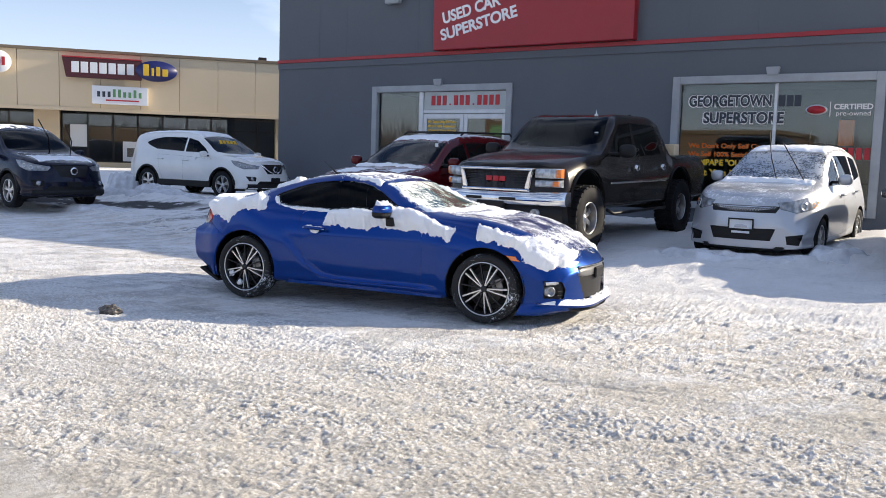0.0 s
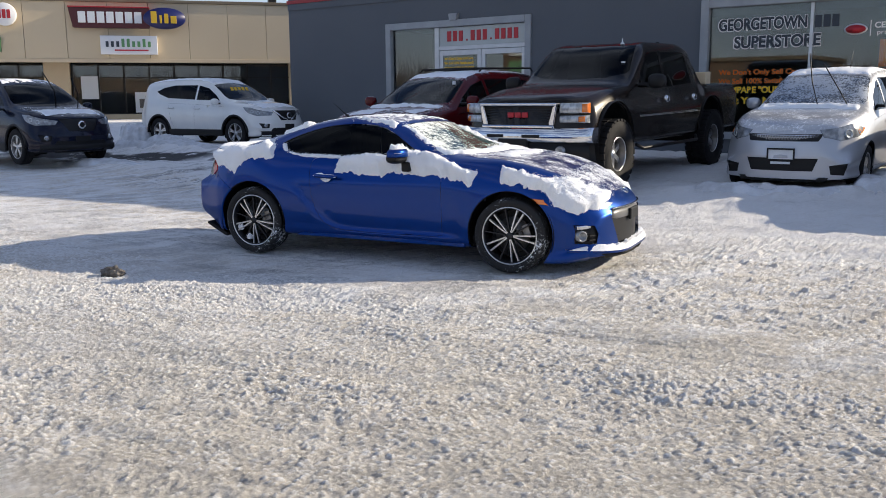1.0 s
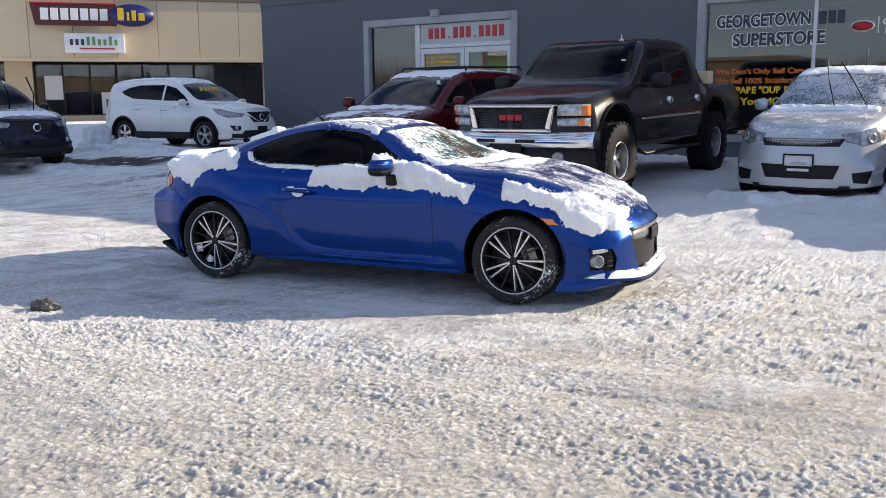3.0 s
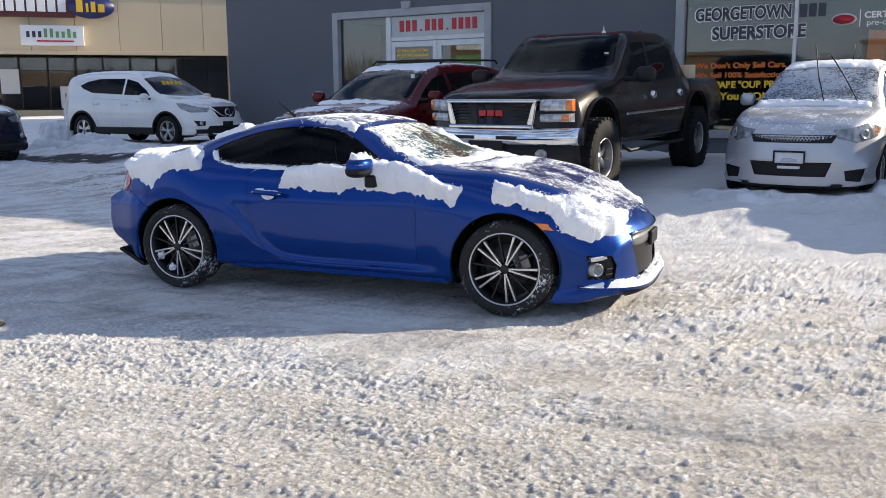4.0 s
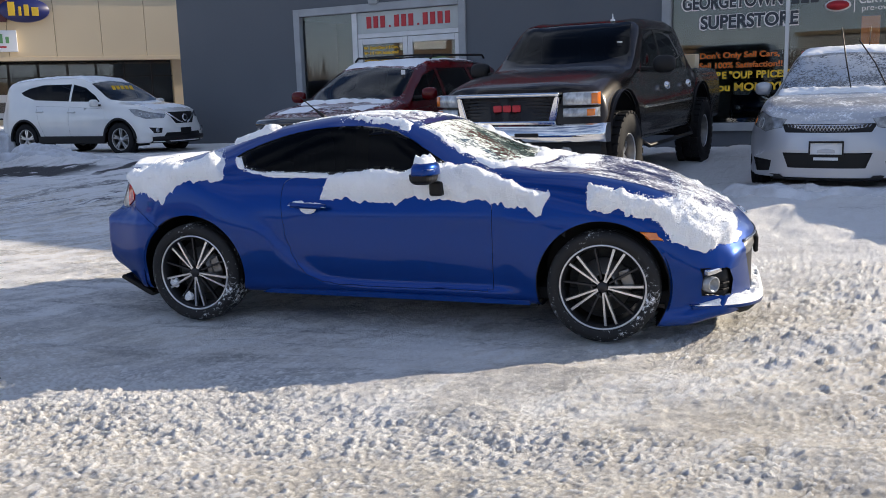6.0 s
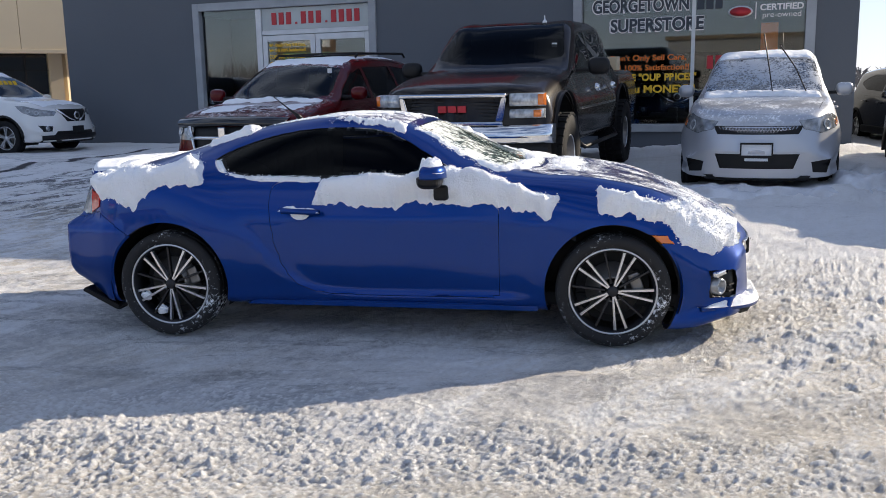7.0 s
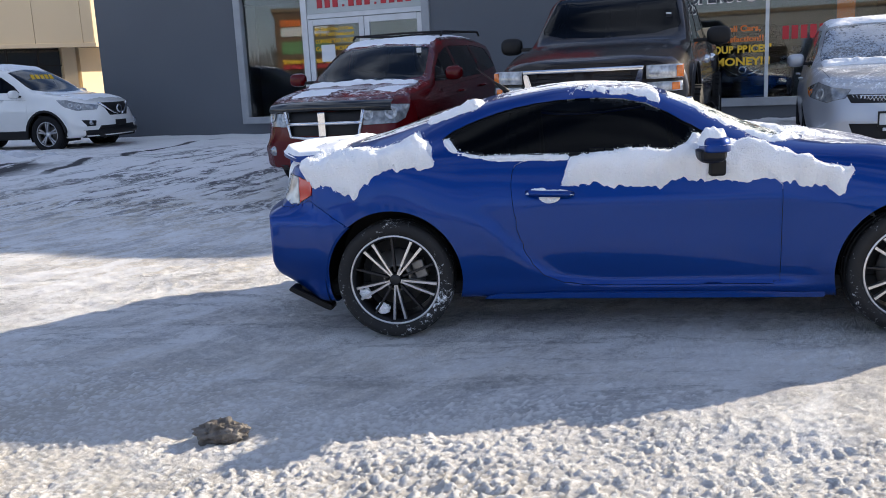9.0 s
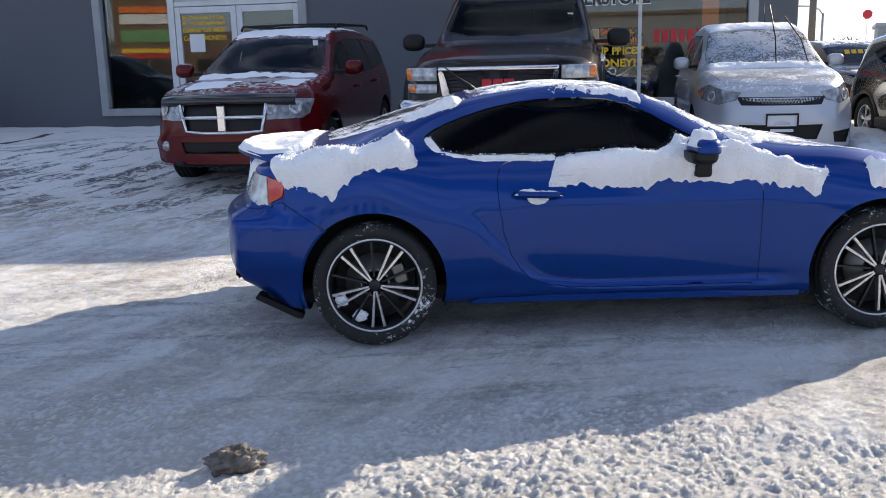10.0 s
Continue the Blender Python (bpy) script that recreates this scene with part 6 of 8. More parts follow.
def coupe():
    car = build_car(COUPE, "sports_coupe", "metallic blue two-door coupe patched with fresh snow", "car", COUPE_M, 170, 11)
    for s in (-1, 1):
        # mirror
        cap = bmesh.new()
        bmesh.ops.create_uvsphere(cap, u_segments=20, v_segments=12, radius=1.0)
        for v in cap.verts:
            p = [np.sign(c) * abs(c) ** 0.62 for c in v.co]
            v.co = Vector((p[0] * (0.078 if p[0] > 0 else 0.05), p[1] * 0.12, max(p[2], -0.12) * 0.068))
            v.co.x += 0.02 * (1 - abs(v.co.y) / 0.118)
        for f in cap.faces:
            f.smooth = True
        cap.transform(pose(0.30, s * 0.965, 0.955))
        mir = part("mirror", cap, "blue", car)
        low = bmesh.new()
        bmesh.ops.create_uvsphere(low, u_segments=20, v_segments=10, radius=1.0)
        for v in low.verts:
            p = [np.sign(c) * abs(c) ** 0.62 for c in v.co]
            v.co = Vector((p[0] * 0.068, p[1] * 0.113, min(p[2], 0.0) * 0.060))
        low.transform(pose(0.306, s * 0.965, 0.950))
        part("mirror_base", join(low, box((0.31, min(s * 0.80, s * 0.90), 0.815), (0.39, max(s * 0.80, s * 0.90), 0.90), 0.015)), "trim", mir)
        # handle
        h = part("door_handle", tube([(-0.58, s * 0.868, 0.757), (-0.56, s * 0.893, 0.757), (-0.37, s * 0.893, 0.748), (-0.35, s * 0.868, 0.748)], [0.012, 0.017, 0.017, 0.012], 10), "blue", car)
        cup = bmesh.new()
        bmesh.ops.create_uvsphere(cup, u_segments=16, v_segments=8, radius=1.0)
        for v in cup.verts:
            v.co = Vector((v.co.x * 0.055, v.co.y * 0.006, v.co.z * 0.035))
        cup.transform(pose(-0.465, s * 0.869, 0.735))
        part("handle_cup", cup, "snow", h, "handle recess packed with snow")
        # sill, rear valance, fog lamp
        part("sill", prism([(-0.82, 0.20), (0.88, 0.19), (0.88, 0.225), (-0.75, 0.235)], s * 0.03, "y", s * 0.815, 0.006), "blue", car)
        part("rear_valance", prism([(-1.90, 0.245), (-1.69, 0.135), (-1.66, 0.13), (-1.66, 0.158), (-1.88, 0.268)], s * 0.10, "y", s * 0.685, 0.005), "trim", car)
        fog = part("fog_lamp", lathe([(0.001, 0.004), (0.026, 0.008), (0.034, 0.028), (0.044, 0.03), (0.047, -0.02)], 24, "x"), "lamp_dark", car)
        fog.matrix_basis = pose(1.85, s * 0.728, 0.325, 0, 0, s * 40)
        part("fog_trim", box((-0.02, -0.078, -0.016), (0.014, 0.078, 0.016), 0.008, pose(1.872, s * 0.722, 0.398, 0, 0, s * 31)), "chrome", car)
        for zz in (0.29, 0.325):
            part("fog_slat", box((-0.02, -0.03, -0.005), (0.012, 0.03, 0.005), 0.002, pose(1.925, s * 0.672, zz, 0, 0, s * 34)), "trim", car)
    # spoiler, aerial, grille bars, plate bracket, badge
    sp = bmesh.new()
    rows = []
    for y in np.linspace(-0.64, 0.64, 25):
        dx = 0.21 * (abs(y) / 0.64) ** 2.4
        dz = -0.02 * (abs(y) / 0.64) ** 3
        rows.append([sp.verts.new((x + dx, y, z + dz)) for x, z in ((-2.055, 0.955), (-2.04, 0.978), (-1.93, 0.982), (-1.84, 0.958), (-1.95, 0.925))])
    for a, b in zip(rows, rows[1:]):
        for k in range(5):
            sp.faces.new((a[k], a[(k + 1) % 5], b[(k + 1) % 5], b[k])).smooth = True
    sp.faces.new(rows[0])
    sp.faces.new(rows[-1][::-1])
    bmesh.ops.recalc_face_normals(sp, faces=sp.faces)
    part("spoiler", sp, "blue", car)
    for s in (-1, 1):
        part("spoiler_post", box((-1.93, s * 0.45 - 0.03, 0.87), (-1.84, s * 0.45 + 0.03, 0.95), 0.008), "blue", car)
    part("aerial", tube([(-0.72, 0.0, 1.24), (-0.74, 0, 1.265), (-0.80, 0, 1.31), (-0.90, 0, 1.39)], [0.022, 0.014, 0.005, 0.003], 8), "trim", car)
    for z in (0.245, 0.285, 0.325, 0.365, 0.40):
        part("grille_bar", tube([(2.055 - 0.25 * (y / 0.88) ** 2 - 0.03, y, z) for y in np.linspace(-0.36, 0.36, 9)], 0.006, 6), "alloy_dark", car)
    beam = bmesh.new()
    rows = []
    for y in np.linspace(-0.44, 0.44, 21):
        x = 2.086 - 0.30 * (abs(y) / 0.88) ** 2.2
        e = 0.02 * smooth01((abs(y) - 0.36) / 0.08)
        rows.append([beam.verts.new(p) for p in ((x - 0.05, y, 0.425 + e), (x, y, 0.432 + e), (x + 0.012, y, 0.465), (x, y, 0.512 - e), (x - 0.05, y, 0.52 - e))])
    for a, b in zip(rows, rows[1:]):
        for k in range(4):
            beam.faces.new((a[k], a[k + 1], b[k + 1], b[k])).smooth = True
    beam.faces.new(rows[0])
    beam.faces.new(rows[-1])
    bmesh.ops.recalc_face_normals(beam, faces=beam.faces)
    part("grille_panel", beam, "grey_plastic", car, "grey moulded panel in the grille mouth")
    part("grille_trim", tube([(2.098 - 0.30 * (abs(y) / 0.88) ** 2.2, y, 0.528) for y in np.linspace(-0.45, 0.45, 15)], 0.008, 6), "chrome", car)
    part("plate_bracket", box((2.09, -0.13, 0.40), (2.118, 0.13, 0.50), 0.012), "trim", car)
    ring = part("badge", lathe([(0.7, 0.0), (0.78, 0.006), (1.0, 0.006), (1.06, 0.0)], 28, "x"), "chrome", car, "oval chrome badge on the nose")
    ring.matrix_basis = pose(2.022, 0, 0.640, 0, -52, 0) @ Matrix.Diagonal((1, 0.062, 0.036, 1))
    lip = bmesh.new()
    rows = []
    for y in np.linspace(-0.795, 0.795, 41):
        x = 2.13 - 0.37 * (abs(y) / 0.788) ** 4.4
        e = 0.03 * (abs(y) / 0.788) ** 3
        rows.append([lip.verts.new(p) for p in ((x - 0.12, y * 0.97, 0.195 + e), (x + 0.015, y, 0.190 + e), (x + 0.02, y, 0.165 + e), (x - 0.12, y * 0.97, 0.14 + e))])
    for a, b in zip(rows, rows[1:]):
        for k in range(4):
            lip.faces.new((a[k], a[(k + 1) % 4], b[(k + 1) % 4], b[k])).smooth = True
    part("front_lip", lip, "blue", car)
    for s in (-1, 1):
        seat = join(box((-0.55, s * 0.36 - 0.22, 0.50), (-0.05, s * 0.36 + 0.22, 0.62), 0.05), box((-0.70, s * 0.36 - 0.20, 0.55), (-0.52, s * 0.36 + 0.20, 1.08), 0.06))
        part("seat", seat, "interior", car)
    part("dashboard", box((0.35, -0.66, 0.62), (0.75, 0.66, 0.88), 0.06), "interior", car)
    wheel_ring = lathe([(0.165, -0.012), (0.18, 0), (0.165, 0.012), (0.15, 0)], 32, "x", True)
    part("steering_wheel", wheel_ring, "trim", car).matrix_basis = pose(0.22, 0.36, 0.84, 0, -20, 0)
    return car


coupe()


def coupe_snow():
    def lay(poly, axis, side, thick, width, seed, label, ragged=0.035, res=0.0065, lump=1.0):
        ob = snow_sheet(COUPE, poly, axis, side, thick, width, "snow_patch", None, seed, res, ragged, "", 1500 if axis == "y" else 300, lump)
        if ob:
            ob.matrix_world = COUPE_M
            tagged(ob, label, "snow", kind="stuff")
    lay([(-1.80, 0.93), (-1.72, 0.96), (-1.50, 0.985), (-1.33, 1.0), (-1.14, 1.06), (-1.07, 1.0), (-1.05, 0.91), (-1.27, 0.89), (-1.38, 0.83), (-1.48, 0.75), (-1.58, 0.78), (-1.70, 0.81), (-1.80, 0.84)], "y", -1, 0.066, 0.07, 1.0, "thick clump of fresh snow on the coupe's rear wing")
    lay([(-0.42, 0.77), (-0.36, 0.925), (-0.2, 0.95), (0.0, 0.955), (0.14, 0.94), (0.22, 0.99), (0.25, 1.04), (0.34, 1.0), (0.5, 0.965), (0.6, 0.95), (0.74, 0.90), (0.99, 0.835), (0.95, 0.71), (0.74, 0.765), (0.46, 0.775), (0.2, 0.80), (0.1, 0.76), (-0.2, 0.775)], "y", -1, 0.085, 0.065, 2.0, "ledge of snow along the coupe's door and window sill")
    lay([(-1.03, 1.03), (-0.98, 1.03), (-0.93, 0.97), (-0.80, 0.945), (-0.36, 0.935), (-0.36, 0.905), (-0.7, 0.91), (-0.86, 0.925), (-0.98, 0.97)], "y", -1, 0.030, 0.012, 3.0, "thin line of snow on the coupe's window sill", 0.007)
    lay([(1.19, 0.88), (1.32, 0.85), (1.55, 0.80), (1.75, 0.76), (1.98, 0.645), (2.0, 0.60), (1.95, 0.52), (1.80, 0.50), (1.69, 0.545), (1.60, 0.615), (1.54, 0.67), (1.38, 0.725), (1.20, 0.73)], "y", -1, 0.078, 0.07, 4.0, "thick snow over the coupe's headlight and front wing")
    lay([(1.19, 0.88), (1.32, 0.85), (1.55, 0.80), (1.75, 0.76), (1.98, 0.645), (1.95, 0.56), (1.69, 0.60), (1.54, 0.70), (1.20, 0.78)], "y", 1, 0.028, 0.06, 5.0, "snow along the coupe's far front wing")
    lay([(0.95, 0.62), (0.86, 0.30), (0.86, -0.30), (0.80, -0.62), (0.62, -0.70), (0.72, -0.48), (0.76, 0.0), (0.70, 0.50), (0.62, 0.68)], "z", 0, 0.020, 0.05, 6.0, "snow packed at the foot of the coupe's windscreen")
    lay([(1.10, -0.30), (1.16, 0.2), (1.10, 0.66), (0.92, 0.66), (0.90, 0.2), (0.93, -0.30)], "z", 0, 0.014, 0.07, 6.5, "snow on the rear edge of the coupe's bonnet", 0.05)
    lay([(0.14, -0.53), (0.33, -0.595), (0.51, -0.668), (0.64, -0.70), (0.74, -0.61), (0.58, -0.60), (0.42, -0.55), (0.26, -0.48), (0.17, -0.45)], "z", 0, 0.014, 0.05, 6.7, "rough snow along the pillar side of the coupe's windscreen", 0.07)
    lay([(0.18, 0.49), (0.35, 0.545), (0.58, 0.635), (0.70, 0.60), (0.56, 0.56), (0.32, 0.46)], "z", 0, 0.022, 0.05, 6.8, "snow along the far side of the coupe's windscreen", 0.04)
    lay([(0.10, -0.59), (-0.05, -0.575), (-0.34, -0.555), (-0.32, -0.49), (-0.05, -0.51), (0.10, -0.52)], "z", 0, 0.015, 0.03, 7.0, "snow along the coupe's roof edge", 0.06)
    lay([(0.10, -0.47), (0.10, 0.47), (-0.3, 0.49), (-0.74, 0.44), (-0.72, -0.44), (-0.3, -0.49)], "z", 0, 0.0065, 0.03, 7.5, "thin crusty snow on the coupe's roof", 0.75, 0.008, 0.9)
    lay([(-0.80, -0.45), (-0.84, -0.55), (-1.10, -0.58), (-1.16, -0.52), (-0.95, -0.44)], "z", 0, 0.03, 0.04, 8.0, "snow on the coupe's roof pillar", 0.02)
    lay([(-1.62, 0.58), (-1.60, -0.58), (-1.76, -0.64), (-1.95, -0.56), (-1.99, 0.0), (-1.95, 0.56)], "z", 0, 0.028, 0.05, 9.0, "snow on the coupe's boot lid", 0.02, 0.008, 0.2)
    # clumps caught between the rear wheel's spokes
    for x, z, a, b in ((-1.455, 0.235, 0.034, 0.026), (-1.365, 0.152, 0.040, 0.028)):
        bm = bmesh.new()
        bmesh.ops.create_icosphere(bm, subdivisions=4, radius=1.0)
        for v in bm.verts:
            d = 1 + 0.35 * noise.noise(v.co * 1.7 + Vector((x * 9, 0, 3))) + 0.2 * noise.noise(v.co * 4.5)
            v.co = Vector((x + v.co.x * a * d, -0.826 + v.co.y * 0.016 * d, z + v.co.z * b * d))
        for f in bm.faces:
            f.smooth = True
        ob = link("snow_clump", bm, "snow")
        ob.matrix_world = COUPE_M
        tagged(ob, "clump of snow caught between the wheel's spokes", "snow", kind="stuff")
    # loose caps: spoiler, mirror, handle, front lip
    def cap(cells, name, label):
        X, Y, Z, T = cells
        d = T
        P = np.stack([X, Y, Z + d], -1)
        me = grid_mesh(P)
        me.materials.append(M["snow"])
        ob = new("snow_patch", me)
        ob.matrix_world = COUPE_M
        tagged(ob, label, "snow", kind="stuff")
    u, v = np.meshgrid(np.linspace(-1, 1, 22), np.linspace(-1, 1, 120), indexing="ij")
    edge = smooth01((1 - np.abs(u)) * 3) * smooth01((1 - np.abs(v)) * 14)
    X, Y = -1.95 + 0.105 * u + 0.21 * np.abs(v) ** 2.4, 0.63 * v
    cap((X, Y, 0.974 - 0.02 * np.abs(v) ** 3, edge * (0.03 + 0.006 * fbm(X * 12, Y * 12, 2)) - 0.004), "s", "snow lying on the coupe's spoiler")
    u, v = np.meshgrid(np.linspace(-1, 1, 30), np.linspace(-1, 1, 36), indexing="ij")
    rr = np.sqrt(u**2 + v**2)
    X, Y = 0.315 + 0.075 * u, -0.965 + 0.115 * v
    dome = 0.062 + 0 * rr
    cap((X, Y, 0.960 + dome - 0.035 * smooth01((rr - 0.65) * 3), smooth01((0.92 - rr) * 3) * (0.032 + 0.012 * fbm(X * 40, Y * 40, 2)) - 0.006), "s", "cap of snow on the coupe's door mirror")
    u, v = np.meshgrid(np.linspace(0, 1, 60), np.linspace(-1, 1, 10), indexing="ij")
    X, Y = -0.585 + 0.24 * u, -0.886 + 0.018 * v
    cap((X, Y, 0.766 - 0.01 * u, smooth01((1 - np.abs(v)) * 2) * smooth01(u * 10) * smooth01((1 - u) * 6) * (0.022 + 0.01 * fbm(X * 40, Y * 40, 2)) - 0.012), "s", "snow on the coupe's door handle")
    u, v = np.meshgrid(np.linspace(-1, 1, 140), np.linspace(-1, 1, 14), indexing="ij")
    Y = 0.785 * u * (1 + 0.02 * v)
    X = 2.105 - 0.37 * (np.abs(0.785 * u) / 0.788) ** 4.4 + 0.045 * v
    cap((X, Y, 0.192 + 0.03 * np.abs(u) ** 3, smooth01((1 - np.abs(v)) * 2.2) * smooth01((1 - np.abs(u)) * 8) * (0.042 + 0.012 * fbm(X * 22, Y * 22, 3)) - 0.006), "s", "snow scooped up on the coupe's front lip")


coupe_snow()


# ---- the parked row ----
def plain_mirror(car, x, y, z, mat, sx=0.05, sy=0.11, sz=0.08, stalk=0.12):
    for s in (-1, 1):
        b = bmesh.new()
        bmesh.ops.create_uvsphere(b, u_segments=16, v_segments=10, radius=1.0)
        for v in b.verts:
            v.co = Vector((np.sign(v.co.x) * abs(v.co.x) ** 0.7 * sx, np.sign(v.co.y) * abs(v.co.y) ** 0.7 * sy, np.sign(v.co.z) * abs(v.co.z) ** 0.7 * sz))
        for f in b.faces:
            f.smooth = True
        b.transform(pose(x, s * y, z))
        mir = part("mirror", b, mat, car)
        part("mirror_arm", box((x - 0.02, min(s * (y - sy - stalk), s * (y - 0.04)), z - 0.06), (x + 0.03, max(s * (y - sy - stalk), s * (y - 0.04)), z - 0.02), 0.01), "trim", mir)


def car_handle(car, x, y, z, mat, n=0.2):
    for s in (-1, 1):
        part("door_handle", tube([(x, s * (y - 0.02), z), (x - 0.02, s * (y + 0.02), z), (x - n + 0.02, s * (y + 0.02), z), (x - n, s * (y - 0.02), z)], 0.014, 8), mat, car)


def on_skin(S, x, z):
    """The point of a car's flank nearest to (x, z), and the way that it faces."""
    xs = np.linspace(x - 0.1, x + 0.5, 80)
    P = bow(S, shell_points(S, np.clip(xs, S["top"][0][0], S["top"][-1][0]), 14))
    N = np.cross(np.gradient(P, axis=0), np.gradient(P, axis=1))
    far = (P[..., 0] - x) ** 2 + (P[..., 2] - z) ** 2 + np.where(P[..., 1] < 0.3, 1, 0)
    i, j = np.unravel_index(np.argmin(far), far.shape)
    nn = Vector(N[i, j]).normalized()
    return Vector(P[i, j]), nn if nn.x > 0 else -nn


def lamp_bowl(car, S, x, z, r, mat="chrome", name="lamp_bowl"):
    """A round reflector behind the lens of each headlight."""
    p, nn = on_skin(S, x, z)
    for s in (-1, 1):
        q = Vector((nn.x, abs(nn.y) * s, nn.z)).to_track_quat("X", "Z").to_matrix().to_4x4()
        b = part(name, lathe([(0.001, -r * 0.15), (r * 0.35, -r * 0.10), (r * 0.45, r * 0.02), (r * 0.82, r * 0.16), (r, r * 0.20), (r * 1.06, r * 0.05)], 24, "x"), mat, car)
        b.matrix_basis = Matrix.Translation((p.x, p.y * s, p.z)) @ q


def rail_set(car, x0, x1, y, z, mat="trim"):
    for s in (-1, 1):
        part("roof_rail", tube([(x1, s * y, z - 0.05), (x1 - 0.08, s * y, z), (x0 + 0.08, s * y, z), (x0, s * y, z - 0.05)], 0.016, 8), mat, car)
    for xx in (x0 + 0.3, x1 - 0.3):
        part("roof_bar", tube([(xx, -y, z + 0.005), (xx, 0, z + 0.015), (xx, y, z + 0.005)], 0.014, 8), mat, car)


FIVE = {"face": "alloy", "spokes": 5, "angles": (-8, 8), "width": (0.012, 0.016), "hub": 0.05, "barrel": "steel"}
SEVEN = {"face": "alloy", "spokes": 7, "angles": (0,), "width": (0.018, 0.022), "hub": 0.05, "barrel": "steel"}
OFFROAD = {"face": "alloy", "spokes": 6, "angles": (0,), "width": (0.03, 0.035), "hub": 0.07, "barrel": "steel", "knobby": True, "tyre": "chunky off-road tyre", "offset": 0.4}

# silver hatchback, windscreen wipers up
HATCH = {
    "top": [(-1.98, 0.95), (-1.93, 1.30), (-1.78, 1.50), (-1.3, 1.575), (-0.6, 1.605), (-0.25, 1.595), (0.05, 1.535), (0.45, 1.36), (0.85, 1.145), (1.03, 1.07), (1.4, 1.03), (1.75, 0.98), (1.95, 0.91), (2.05, 0.82), (2.10, 0.68), (2.12, 0.52)],
    "re": [(-1.98, 0.62), (-1.78, 0.60), (-0.6, 0.60), (0.25, 0.61), (0.95, 0.70), (1.1, 0.72), (1.75, 0.66), (2.12, 0.55)],
    "rz": [(-1.98, 0.94), (-1.9, 1.30), (-1.75, 1.45), (-0.6, 1.54), (0.05, 1.465), (0.45, 1.30), (0.85, 1.095), (1.4, 1.01), (1.75, 0.955), (1.95, 0.87), (2.12, 0.51)],
    "bw": [(-1.98, 0.70), (-1.78, 0.76), (0.0, 0.80), (1.0, 0.81), (1.7, 0.78), (2.12, 0.66)],
    "bz": [(-1.98, 0.92), (-1.7, 1.02), (-0.5, 0.98), (0.6, 0.95), (1.2, 0.90), (1.75, 0.80), (2.12, 0.46)],
    "mw": [(-1.98, 0.76), (-1.7, 0.85), (0.0, 0.865), (1.3, 0.875), (1.8, 0.84), (2.12, 0.76)],
    "mz": [(-1.98, 0.65), (0, 0.65), (1.3, 0.66), (2.12, 0.42)],
    "sw": [(-1.98, 0.70), (-1.7, 0.80), (0, 0.80), (1.8, 0.82), (2.12, 0.74)],
    "sz": [(-1.98, 0.35), (-1.6, 0.26), (1.6, 0.24), (2.12, 0.24)],
    "nose": (0.30, 0.8), "tail": (0.15, 0.5), "wb": 2.50, "R": 0.315, "rr": 0.205, "tw": 0.20, "wy": 0.755, "arch": 0.365, "paint": "silver", "floor": 0.25,
    "cabin": (-1.6, 1.0, 0.62), "pane_z": 0.98, "panel_z": 0.8,
    "side_glass": [[(-0.05, 1.04), (0.62, 1.04), (0.42, 1.21), (0.08, 1.40), (-0.05, 1.44)], [(-0.12, 1.04), (-0.12, 1.47), (-0.95, 1.47), (-1.0, 1.06)], [(-1.08, 1.08), (-1.05, 1.46), (-1.5, 1.42), (-1.62, 1.14)]],
    "top_panes": [("windscreen", [(0.95, 0.0), (0.90, 0.45), (0.79, 0.66), (0.62, 0.67), (0.12, 0.585), (0.08, 0.0), (0.12, -0.585), (0.62, -0.67), (0.79, -0.66), (0.90, -0.45)], "frostgrey")],
    "top_panels": [("bonnet", [(1.08, 0.0), (1.02, 0.55), (1.1, 0.71), (1.7, 0.62), (1.92, 0.35), (1.96, 0.0), (1.92, -0.35), (1.7, -0.62), (1.1, -0.71), (1.02, -0.55)], "silver")],
    "side_lamps": [("headlight", [(1.42, 0.86), (1.62, 0.915), (1.95, 0.84), (1.97, 0.75), (1.86, 0.70), (1.58, 0.755)], "lamp_dark", 0.004), ("indicator", [(1.36, 0.85), (1.415, 0.862), (1.575, 0.756), (1.54, 0.765)], "amber", 0.004)],
    "lamp_y": 0.38, "front_x": 1.4,
    "front_cuts": [("upper_grille", [(-0.47, 0.79), (0.47, 0.79), (0.42, 0.70), (-0.42, 0.70)], "trim", -0.01),
                   ("lower_grille", [(-0.44, 0.49), (0.44, 0.49), (0.38, 0.33), (-0.38, 0.33)], "trim", -0.02),
                   ("fog_housing", [(0.56, 0.40), (0.76, 0.43), (0.72, 0.28), (0.58, 0.29)], "trim", -0.02),
                   ("fog_housing", [(-0.56, 0.40), (-0.76, 0.43), (-0.72, 0.28), (-0.58, 0.29)], "trim", -0.02)],
    "doors": [[(-0.08, 0.32), (0.92, 0.32), (0.95, 0.60), (0.88, 0.92), (-0.08, 0.99)], [(-0.10, 0.32), (-0.10, 0.99), (-0.98, 1.02), (-0.95, 0.70), (-0.75, 0.40)]],
    "style": SEVEN,
}


